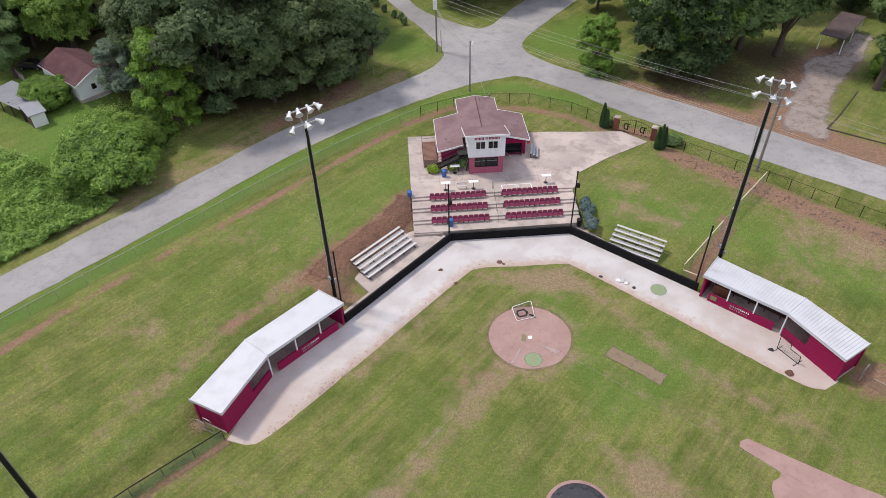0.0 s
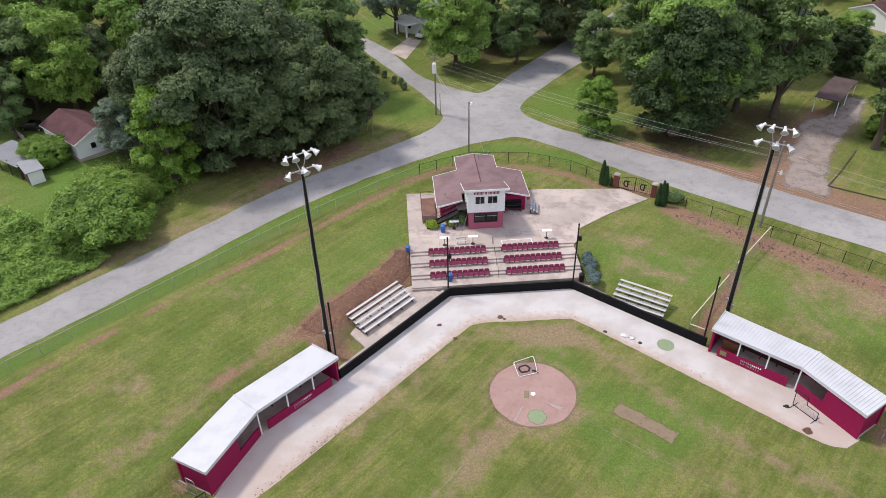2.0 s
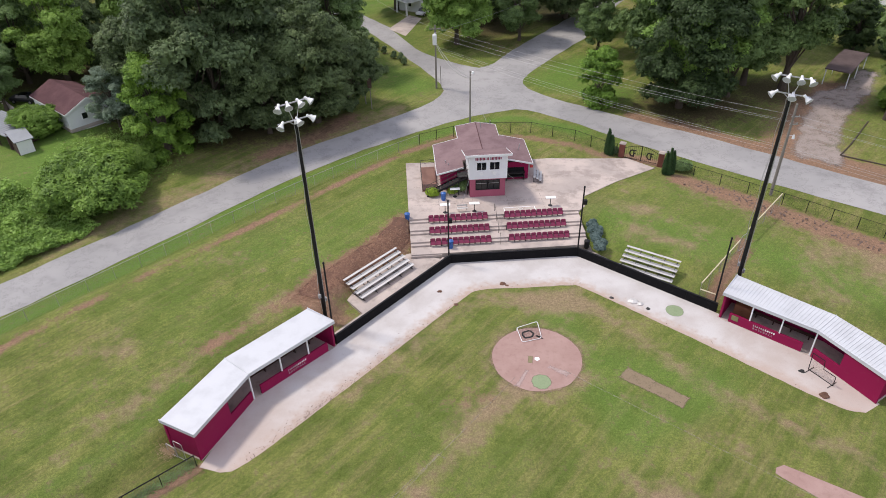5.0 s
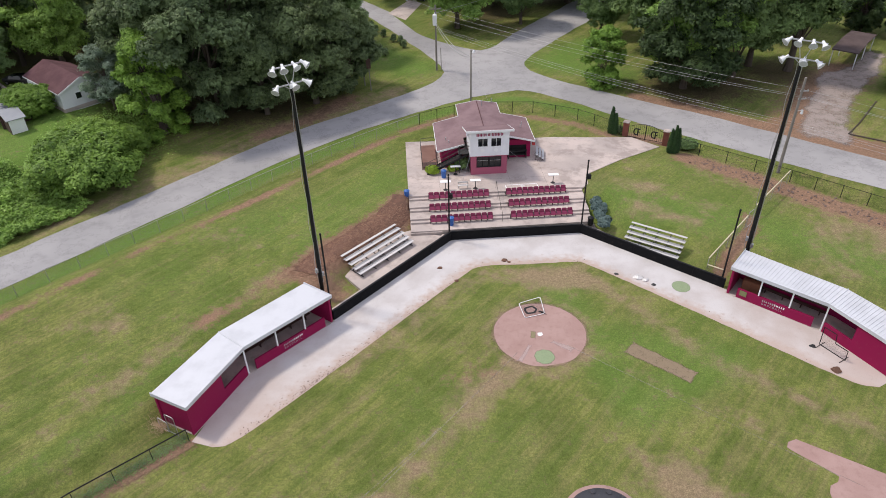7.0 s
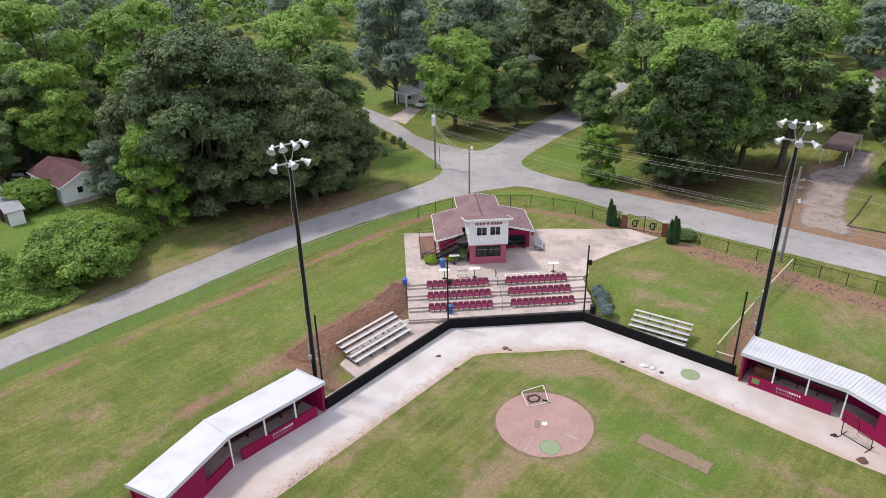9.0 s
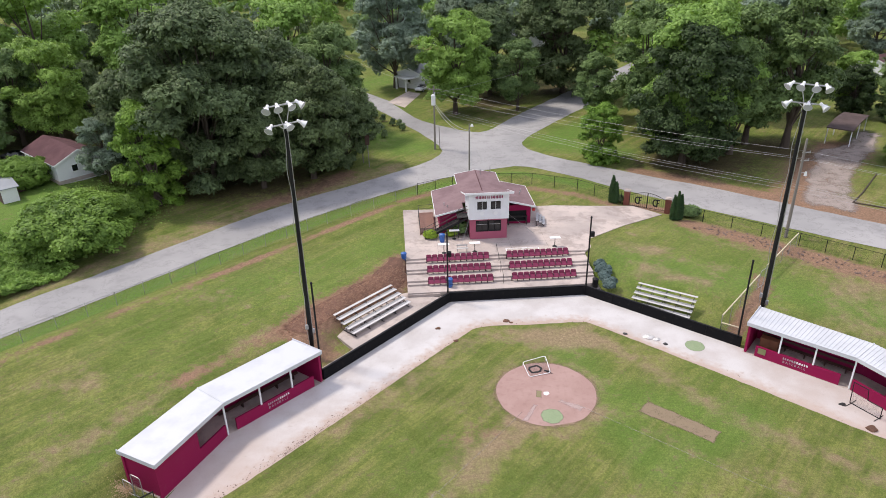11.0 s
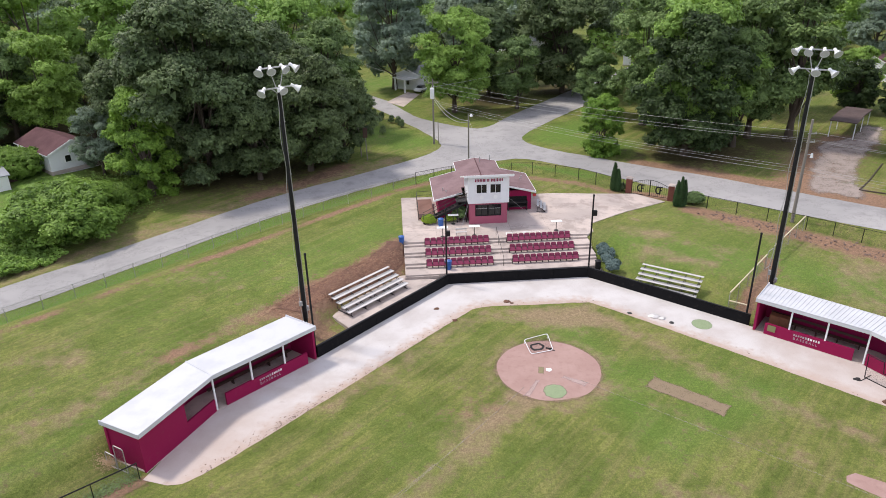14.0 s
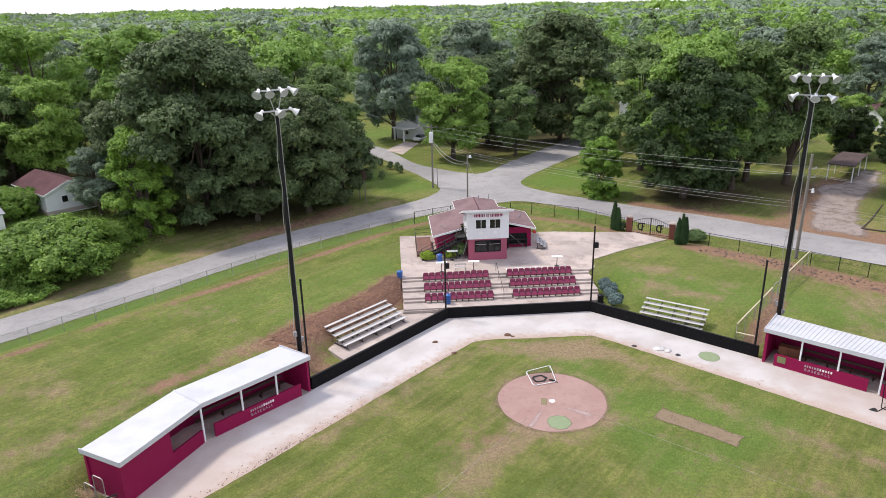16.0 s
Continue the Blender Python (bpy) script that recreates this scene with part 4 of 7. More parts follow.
def build_dugout(front, back, flip, side, ribs):
    """front and back: open end, bend, closed end (x, y). flip: +1 when the field lies to the right of open end to bend."""
    E, B, C = (Vector(p) for p in front)
    E2, B2, C2 = (Vector(p) for p in back)
    t = thing("dugout", Matrix(), "maroon block dugout with white metal roof, " + side, "dugout", "dugouts")
    Z, ZB = 2.98, 2.9
    s = flip

    def lerp(a, b, m):
        return a + (b - a) * (m / (b - a).length)

    def wall(name, a, b, z0, z1, th=0.2, shift=0.1, mat=MAROON, label=""):
        bm = bmesh.new()
        slab_line(bm, a, b, z0, z1, th, shift * s)
        return part(name, bm, mat, t, label)
    L1, L2 = (B - E).length, (C - B).length
    # floor and rear wall
    bm = bmesh.new()
    ins = [tuple(p) for p in (E, B, C, C2, B2, E2)]
    prism(bm, ins, -0.1, 0.035)
    part("floor", bm, CONCRETE, t, "dusty concrete floor")
    k = 0.12
    rear = [E2 + (E - E2) * k, B2 + (B - B2) * k, C2 + (C - C2) * k]
    wall("rear_wall", rear[0], rear[1], -0.1, Z - 0.28, 0.2, 0)
    wall("rear_wall", rear[1], rear[2], -0.1, Z - 0.28, 0.2, 0)
    ef, cf = lerp(E, B, 0.22) + (E2 - E) * 0.03, lerp(C, B, 0.22) + (C2 - C) * 0.03
    wall("end_wall", ef, lerp(rear[0], rear[1], 0.2), -0.1, Z - 0.28, 0.2, 0)
    wall("end_wall", cf, lerp(rear[2], rear[1], 0.2), -0.1, Z - 0.28, 0.2, 0)
    # front: low wall, doorway, low wall, full wall
    wall("low_wall", lerp(E, B, 1.0), lerp(E, B, L1 - 0.75), 0.0, 1.02, 0.16, 0.12)
    wall("low_wall", lerp(B, C, 0.12), lerp(B, C, L2 * 0.42), 0.0, 1.02, 0.16, 0.12)
    wall("front_wall", lerp(B, C, L2 * 0.42), C, 0.0, Z - 0.28, 0.16, 0.12)
    for q in (lerp(E, B, L1 * 0.34), lerp(E, B, L1 * 0.66), lerp(B, C, 0.02)):
        bm = bmesh.new()
        d = (B - E).normalized()
        nn = Vector((-d.y, d.x)) * 0.12 * s
        box(bm, (q.x + nn.x, q.y + nn.y, (Z - 0.28) / 2 + 0.02), (0.12, 0.12, Z - 0.3), math.degrees(math.atan2(d.y, d.x)), bevel=0.01)
        part("post", bm, WHITE, t, "white steel post")
    # roof: two pans with a raised fascia, ribs across
    for a, b, a2, b2, caps in ((E, B, E2, B2, "a"), (B, C, B2, C2, "b")):
        bm = bmesh.new()
        d = (b - a).normalized()
        pts = [a, b, b2, a2]
        dist = lambda x, y: line_dist(np.array(x), np.array(y), [tuple(a), tuple(b)])
        prism(bm, [tuple(p) for p in pts], lambda x, y: Z - 0.14 - 0.02 * float(dist(x, y)), lambda x, y: Z - 0.03 * float(dist(x, y)))
        roof = part("roof", bm, ROOF_WHITE, t, "white sheet metal roof")
        bm = bmesh.new()
        slab_line(bm, a, b, Z - 0.28, Z + 0.05, 0.06, -0.02 * s)
        part("fascia", bm, ROOF_WHITE, roof)
        bm = bmesh.new()
        if caps == "a":
            slab_line(bm, a, a2, Z - 0.3, Z + 0.04, 0.06, 0.0)
        else:
            slab_line(bm, b, b2, Z - 0.3, Z + 0.04, 0.06, 0.0)
        part("end_trim", bm, ROOF_WHITE, roof)
        n = int((b - a).length / 0.3)
        bm = bmesh.new()
        for i in range(1, n):
            p, q = a.lerp(b, i / n), a2.lerp(b2, i / n)
            v0, v1 = Vector((p.x, p.y, Z + 0.012)), Vector((q.x, q.y, Z - 0.03 * float(dist(q.x, q.y)) + 0.012))
            rod(bm, v0.lerp(v1, 0.02), v0.lerp(v1, 0.99), 0.03, None, 5)
        if ribs:
            part("rib", bm, ROOF_WHITE, roof)
        else:
            bm.free()
    bm = bmesh.new()
    rod(bm, (B.x, B.y, Z + 0.015), (B2.x, B2.y, Z - 0.07), 0.05, None, 6)
    part("ridge_cap", bm, ROOF_WHITE, t)
    # lettering on the low wall
    d = (B - E).normalized()
    mid = lerp(E, B, L1 * 0.5)
    ang = math.degrees(math.atan2(d.y, d.x))
    rot = ang if s > 0 else ang + 180
    nn = Vector((-d.y, d.x)) * s
    letters = new("lettering", text_mesh("BASEBALL", 0.30, GALV, 0.004, 1.45))
    letters.parent = t
    tagged(letters, "pale grey lettering")
    face = Vector((mid.x, mid.y)) + nn * 0.03
    letters.matrix_basis = pose(face.x, face.y, 0.32, 90, 0, rot)
    rnd = random.Random(7)
    x = -0.95
    for w in (0.17, 0.15, 0.2, 0.16, 0.18, 0.2, 0.17, 0.22, 0.18, 0.17, 0.2):
        bm = bmesh.new()
        box(bm, (x + w / 2, rnd.uniform(-.01, .01), 0), (w * rnd.uniform(0.5, 0.75), rnd.uniform(0.16, 0.21), 0.008))
        o = part("name_bar", bm, WHITE if x > 0.1 else GALV, t, "white painted mark" if x > 0.1 else "grey painted mark")
        o.matrix_basis = pose(face.x, face.y, 0.74, 90, 0, rot)
        x += w
    # bench inside
    bench = thing("bench", Matrix(), "long dark wooden bench inside the dugout", "bench", "dugout benches")
    bn = [rear[0] + (E - E2) * 0.2, rear[1] + (B - B2) * 0.2]
    A, D = lerp(bn[0], bn[1], 0.8), lerp(bn[0], bn[1], (bn[1] - bn[0]).length - 0.6)
    bm = bmesh.new()
    slab_line(bm, A, D, 0.44, 0.5, 0.36)
    part("seat", bm, BENCH_WOOD, bench)
    bm = bmesh.new()
    slab_line(bm, A + (E2 - E) * 0.08, D + (B2 - B) * 0.08, 0.75, 0.95, 0.05)
    part("backrest", bm, BENCH_WOOD, bench)
    for i in range(5):
        p = A.lerp(D, (i + 0.3) / 4.6)
        bm = bmesh.new()
        box(bm, (p.x, p.y, 0.235), (0.08, 0.34, 0.41), math.degrees(math.atan2(d.y, d.x)))
        part("leg", bm, BENCH_WOOD, bench)
    return t


build_dugout([(-10.5, 46.4), (-16.6, 40.0), (-19.25, 33.8)], [(-13.2, 48.25), (-19.1, 41.95), (-22.35, 35.3)], -1, "beside the bank", False)
build_dugout([(25.0, 49.6), (31.3, 44.25), (34.2, 38.6)], [(27.25, 52.35), (33.8, 46.3), (37.2, 40.5)], 1, "with ribbed roof", True)


# ---- trees ----
def leaf_quads(centres, normals, size, rng, flat=0.42):
    """Small leaf clumps as pointed leaves: one vertex array and one face array."""
    n = len(centres)
    nr = normals + np.array([0, 0, 0.22]) + rng.normal(0, flat, (n, 3))
    nr /= np.linalg.norm(nr, axis=1, keepdims=True) + 1e-9
    up = rng.normal(0, 1, (n, 3))
    a = np.cross(nr, up)
    a /= np.linalg.norm(a, axis=1, keepdims=True) + 1e-9
    b = np.cross(nr, a)
    s = size * rng.uniform(0.6, 1.45, (n, 1))
    w = s * rng.uniform(0.55, 0.95, (n, 1))
    v = np.stack([centres - a * s, centres + a * s * 0.6 + b * w, centres + a * s * 0.6 - b * w], 1)
    return v.reshape(-1, 3), np.arange(n * 3).reshape(n, 3)


def crown_points(rng, count, lobes, squash=0.74, hollow=0.5):
    """Points and outward directions on a crown made of lobes (centre, radius), away from the inner parts."""
    c = np.array([l[0] for l in lobes])
    r = np.array([l[1] for l in lobes])
    pick = rng.choice(len(lobes), count * 2, p=(r ** 2) / (r ** 2).sum())
    d = rng.normal(0, 1, (count * 2, 3))
    d /= np.linalg.norm(d, axis=1, keepdims=True)
    d[:, 2] = np.where(d[:, 2] < -0.3, -d[:, 2] * 0.6, d[:, 2])
    rad = r[pick] * (1 - hollow * rng.uniform(0, 1, count * 2) ** 2.2) * (1 + 0.1 * rng.normal(0, 1, count * 2))
    p = c[pick] + d * rad[:, None] * np.array([1, 1, squash])
    depth = np.full(count * 2, 9.0)
    for ci, ri in zip(c, r):
        depth = np.minimum(depth, np.linalg.norm((p - ci) / np.array([1, 1, squash]), axis=1) / ri)
    keep = np.nonzero(depth > 0.7)[0][:count]
    return p[keep], d[keep]


def lobed(rng, H, R, base, n, kind, fat=1.0):
    """Rounded masses of leaves, each with smaller pads on it, that fill a crown of radius R from height base to H."""
    out = []
    mid, half = (H + base) / 2, (H - base) / 2
    for i in range(n):
        for _ in range(60):
            q = rng.uniform(-1, 1, 3)
            if 0.45 < np.linalg.norm(q) < 1:
                break
        f = 1.0
        if kind == "oak":
            # a dome: broad low down, rounded at the top, drawn in a little at the foot
            z = rng.uniform(-1, 1)
            a, k = rng.uniform(0, 6.283), math.sqrt(rng.uniform(0.12, 1))
            f = (1.0 if z < -0.1 else math.sqrt(max(0.05, 1 - ((z + 0.1) / 1.1) ** 2 * 0.95))) * (0.66 + 0.34 * min(1, (z + 1) * 1.6))
            q = np.array([k * math.cos(a), k * math.sin(a), z])
        rr = R * rng.uniform(0.17, 0.30) * fat
        c = np.array([q[0] * (R - rr) * f, q[1] * (R - rr) * f, mid + q[2] * (half - rr * 0.7)])
        out.append((c, rr * 0.8))
        for _ in range(4):
            o = rng.normal(0, 1, 3)
            o *= np.array([1, 1, 0.7]) / np.linalg.norm(o)
            out.append((c + o * rr * 0.72, rr * rng.uniform(0.32, 0.55)))
    return out


def tufted(rng, tufts, per, leaf, lobes, ragged, squash=0.72):
    """Leaves in tufts over the outer faces of the lobes, with gaps between them: vertices and faces."""
    c, r = np.array([l[0] for l in lobes]), np.array([l[1] for l in lobes])
    n = tufts * 3
    pick = rng.choice(len(lobes), n, p=(r ** 2) / (r ** 2).sum())
    d = rng.normal(0, 1, (n, 3))
    d /= np.linalg.norm(d, axis=1, keepdims=True)
    d[:, 2] = np.where(d[:, 2] < -0.25, -d[:, 2] * 0.7, d[:, 2])
    sq = np.array([1, 1, squash])
    p = c[pick] + d * (r[pick] * (1 + 0.10 * rng.normal(0, 1, n)))[:, None] * sq
    depth = np.full(n, 9.0)
    for ci, ri in zip(c, r):
        depth = np.minimum(depth, np.linalg.norm((p - ci) / sq, axis=1) / ri)
    ok = np.nonzero(depth > 0.78)[0]
    gap = np.array([noise.noise(p[i] * 0.42) + 0.5 * noise.noise(p[i] * 1.1) for i in ok])
    ok = ok[gap > -ragged][:tufts]
    p, d = p[ok], d[ok] + np.array([0, 0, 0.35])
    d /= np.linalg.norm(d, axis=1, keepdims=True)
    m = len(p)
    e = rng.normal(0, 1, (m, per, 3)) + 0.9 * d[:, None]
    e /= np.linalg.norm(e, axis=2, keepdims=True)
    size = (leaf * 3.4 * rng.uniform(0.6, 1.5, (m, 1, 1)))
    q = p[:, None] + e * size * rng.uniform(0.25, 1, (m, per, 1)) * np.array([1, 1, 0.7])
    nr = 0.55 * e + 0.55 * d[:, None] + rng.normal(0, 0.28, (m, per, 3))
    v, f = leaf_quads(q.reshape(-1, 3), nr.reshape(-1, 3), leaf, rng, 0.05)
    # sparse larger leaves inside the crown
    k = m // 2
    pick = rng.integers(0, len(lobes), k)
    w, g = leaf_quads(c[pick] + rng.normal(0, 0.3, (k, 3)) * r[pick][:, None], rng.normal(0, 1, (k, 3)), leaf * 3.0, rng, 0.3)
    return np.concatenate([v, w]), np.concatenate([f, g + len(v)])


def tree_mesh(name, seed, H, R, base, n_lobes, tufts, leaf, material, kind="oak", trunk_r=0.45, fat=1.0, per=9, ragged=0.28):
    """A tree at the origin: tapered trunk with limbs, and a crown of leaf tufts."""
    rng = np.random.default_rng(seed)
    lobes = lobed(rng, H, R, base, n_lobes, kind, fat)
    bm = bmesh.new()
    top = H * 0.78
    k = 6
    pts = [Vector((0.35 * math.sin(seed + i) * i / k, 0.35 * math.cos(seed * 2 + i) * i / k, -0.3 + (top + 0.3) * i / k)) for i in range(k + 1)]
    for i in range(k):
        rod(bm, pts[i], pts[i + 1], trunk_r * (1 - i / k * 0.85) * (1.35 if i == 0 else 1), trunk_r * (1 - (i + 1) / k * 0.85), 9)
    for c, rr in lobes[:150:5]:
        a = pts[1 + int(rng.integers(0, 4))]
        e = Vector(c) * 0.96
        m = a.lerp(e, 0.55) + Vector((0, 0, -0.06 * (e - a).length))
        rod(bm, a, m, trunk_r * 0.32, trunk_r * 0.2, 6)
        rod(bm, m, e, trunk_r * 0.2, trunk_r * 0.06, 6)
    wood = mesh_of(bm, name + "_wood", BARK)
    v, f = tufted(rng, tufts, per, leaf, lobes, ragged)
    return wood, raw_mesh(name + "_crown", v, f, material)


PROTO = {}


def tree(kind, x, y, scale, turn, label, sz=None, name="tree"):
    wood, crown = PROTO[kind]
    t = thing(name, Matrix.Translation((x, y, hz(x, y))) @ pose(0, 0, 0, 0, 0, turn) @ Matrix.Diagonal((scale, scale, sz or scale, 1)), label, "tree", "trees round the field")
    for nm, me in (("trunk", wood), ("crown", crown)):
        o = new(nm, me)
        o.parent = t
    return t


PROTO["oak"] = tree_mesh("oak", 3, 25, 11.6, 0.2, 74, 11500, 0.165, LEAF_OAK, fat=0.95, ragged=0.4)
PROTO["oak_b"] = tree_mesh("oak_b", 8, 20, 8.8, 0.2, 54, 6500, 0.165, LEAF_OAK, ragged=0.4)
PROTO["mid"] = tree_mesh("mid", 5, 20, 7.8, 2.2, 44, 4800, 0.17, LEAF_MID, fat=1.1, ragged=0.4)
PROTO["lime"] = tree_mesh("lime", 11, 20, 8.4, 2.2, 40, 5200, 0.17, LEAF_LIME, fat=1.2, ragged=0.45)
PROTO["lime_low"] = tree_mesh("lime_low", 13, 14, 4.6, -0.6, 80, 5200, 0.145, LEAF_FRESH, fat=0.8, ragged=0.36)
PROTO["pale"] = tree_mesh("pale", 17, 22, 9.0, 2.5, 46, 4800, 0.18, LEAF_PALE_HAZY, ragged=0.36)
PROTO["small"] = tree_mesh("small", 21, 8, 3.5, -0.4, 70, 3000, 0.12, LEAF_FRESH, "oak", 0.16, 0.8, ragged=0.36)
PROTO["tall"] = tree_mesh("tall", 29, 22, 10.2, 0.2, 64, 8200, 0.165, LEAF_SHADED, "oak", 0.5, ragged=0.36)
PROTO["tall_b"] = tree_mesh("tall_b", 37, 24, 6.8, 7.0, 30, 3200, 0.19, LEAF_MID, "oak", 0.55, 1.1, 8, 0.22)
PROTO["bush"] = tree_mesh("bush", 23, 6, 5.5, -0.8, 70, 6500, 0.13, LEAF_BUSH, "round", 0.15, 1.0, ragged=0.4)


def build_trees():
    dark, lime, mid, pale = "dark green broad oak with dense crown", "bright lime green leafy tree", "mid green leafy tree", "pale grey-green leafy tree"
    rows = [("oak", -33.0, 92.5, 1.02, 20, dark), ("oak_b", -19.5, 94.8, 0.9, 80, dark), ("oak_b", -27, 106, 1.05, 200, dark), ("oak_b", -42, 93, 0.85, 300, dark), ("pale", -46.5, 89.5, 0.42, 70, pale), ("oak_b", -26, 91.5, 0.74, 140, dark), ("oak_b", -34.5, 100, 0.8, 60, dark), ("oak_b", -46, 101, 0.72, 10, dark), ("oak_b", -15.2, 99.5, 0.66, 250, dark),
            ("lime_low", -38.6, 85.0, 1.0, 40, "fresh green leafy tree against dark oaks"), ("lime", -61, 106, 0.88, 10, lime), ("lime", -73, 126, 1.25, 70, lime), ("lime", -54, 126, 1.22, 130, lime),
            ("lime", -28, 127, 1.25, 190, lime), ("mid", -20, 116, 0.95, 15, mid), ("pale", -11, 152, 1.12, 60, pale), ("lime", 1.7, 128, 0.98, 250, lime),
            # tall plus lime behind it: one crown's shaded foot and sunlit top, by colour
            ("mid", 13.5, 129, 0.66, 100, mid), ("oak", 24, 142, 1.03, 150, dark), ("mid", 27, 122, 0.58, 210, mid), ("tall", 34.2, 96.0, 0.90, 30, "drooping tree with low branches, shade put into its leaf colour"), ("lime", 36.5, 100.5, 1.2, 130, lime), ("tall_b", 42.5, 99.5, 0.72, 200, dark),
            # the two small tall rows are added as the lime tree's shaded lower crown
            ("mid", 46.5, 104, 1.05, 160, mid), ("tall_b", 51.6, 101.5, 1.0, 260, mid), ("tall", 70.5, 118.0, 0.40, 120, dark), ("tall", 74.8, 113.5, 0.36, 250, dark), ("pale", 96, 158, 0.8, 330, pale), ("lime", 72, 121.5, 0.56, 90, lime),
            ("mid", -80, 108, 1.1, 45, mid), ("mid", -66, 96, 0.55, 145, mid), ("pale", 55, 121, 1.0, 75, pale), ("mid", 78, 101, 0.9, 15, mid),
            ("oak_b", -71, 112, 0.7, 90, dark), ("oak_b", -60, 113, 0.62, 30, dark), ("oak_b", -74, 103, 0.85, 33, dark), ("mid", -68, 107, 0.75, 77, mid), ("oak_b", -84, 118, 1.0, 111, dark),
            ("tall_b", 61.5, 89.6, 0.85, 200, mid), ("mid", 33, 114, 1.05, 280, mid), ("lime", 42, 128, 1.15, 310, lime), ("pale", 6, 158, 1.1, 120, pale), ("oak_b", 9, 142, 0.95, 20, dark)]
    for kind, x, y, s, turn, label in rows:
        tree(kind, x, y, s, turn, label)
    tree("small", 22.6, 98.6, 1.08, 0, "small dark green young tree by the road")
    tree("bush", -43.4, 72.6, 1.3, 30, "large rounded bright green bush by the road", 1.05, name="bush")
    tree("bush", -41.2, 79.6, 0.62, 200, "ragged green bush at the foot of the oaks", name="bush")
    tree("bush", -57.0, 87.3, 0.72, 130, "bright green bush between the shed and a house", name="bush")
    tree("bush", 65, 92, 0.7, 210, "green bush beside the gravel drive", name="bush")


build_trees()


def build_woods():
    """The woods that reach to the horizon, by kind of leaf; pale leaves also stand for haze."""
    kinds = [("woods", LEAF_WOODS, "mixed green woodland reaching to the horizon"), ("lime_woods", LEAF_LIME, "bright green trees within the woodland"),
             ("pale_woods", LEAF_PALE_HAZY, "pale grey-green woodland trees, haze put into the far leaf colour"), ("dark_woods", LEAF_OAK, "dark green oaks within the woodland")]
    rng = np.random.default_rng(99)
    store = [([], [], [0]) for _ in kinds]

    def put(k, v, f):
        V, Fc, off = store[k]
        V.append(v)
        Fc.append(f + off[0])
        off[0] += len(v)
    for _ in range(1500):
        y = 138 + 420 * rng.uniform(0, 1) ** 1.6
        x = rng.uniform(-1, 1) * (70 + y * 0.80)
        # open ground by the roads, and gaps
        if y < 240 and (abs(x - (19 + (y - 134) * 0.72)) < 8 or abs(x + 13 + (y - 138) * 0.8) < 13):
            continue
        if y < 175 and -25 < x < 30 or y < 165 and 62 < x < 105:
            continue
        if y < 250 and noise.noise((x * 0.012, y * 0.012, 0)) < -0.3:
            continue
        H = rng.uniform(11, 21) + 4 * noise.noise((x * 0.02, y * 0.02, 5))
        lobes = lobed(rng, H, H * rng.uniform(0.30, 0.46), H * 0.1, 9, "oak", 1.25)
        count, size = (1100, 0.44) if y < 230 else (520, 0.65) if y < 360 else (260, 0.95)
        p, d = crown_points(rng, count, lobes)
        v, f = leaf_quads(p + np.array([x, y, hz(x, y)]), d, size, rng, 0.3)
        u = noise.noise((x * 0.03, y * 0.03, 9)) + rng.normal(0, 0.25)
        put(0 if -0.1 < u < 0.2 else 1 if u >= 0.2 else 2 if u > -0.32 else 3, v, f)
    # crowns of the far woods, closed up to one another
    for y0, y1, cell, n in ((300, 520, 9.0, 2600), (500, 900, 13.0, 3000), (860, 1600, 22.0, 2400), (1500, 3000, 40.0, 1600)):
        cy = y0 + (y1 - y0) * rng.uniform(0, 1, n)
        cx = rng.uniform(-1, 1, n) * (90 + cy * 0.78)
        roll = np.array([noise.noise((a * 0.004, b * 0.003, 2)) for a, b in zip(cx, cy)])
        R = cell * rng.uniform(0.55, 0.95, n)
        top = rng.uniform(9, 14, n) + 6 * roll + 9 * step01(cy, 600, 2400) * (0.7 + 0.6 * roll) + 14 * step01(cy, 1300, 2900)
        m = 26
        e = rng.normal(0, 1, (n, m, 3))
        e[:, :, 2] = np.abs(e[:, :, 2]) + 0.1
        e /= np.linalg.norm(e, axis=2, keepdims=True)
        c = np.stack([cx, cy, top - 7.5], 1)
        p = c[:, None] + e * np.stack([R, R, np.full(n, 7.5)], 1)[:, None] * rng.uniform(0.85, 1.0, (n, m, 1))
        size = np.repeat(R, m)[:, None] * 0.34
        # more pale leaves farther out: haze put into the colour
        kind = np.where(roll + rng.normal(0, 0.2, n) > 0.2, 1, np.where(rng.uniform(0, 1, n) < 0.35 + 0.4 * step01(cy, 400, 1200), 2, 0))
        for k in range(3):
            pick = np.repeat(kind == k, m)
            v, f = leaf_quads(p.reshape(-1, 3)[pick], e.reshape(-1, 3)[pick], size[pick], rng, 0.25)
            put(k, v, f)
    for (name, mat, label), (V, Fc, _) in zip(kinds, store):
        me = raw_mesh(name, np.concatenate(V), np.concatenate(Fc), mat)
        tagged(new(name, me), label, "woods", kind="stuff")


build_woods()


# ---- press box and concession building ----
BLD = pose(4.35, 69.55, CONC_Z, 0, 0, 4.3)


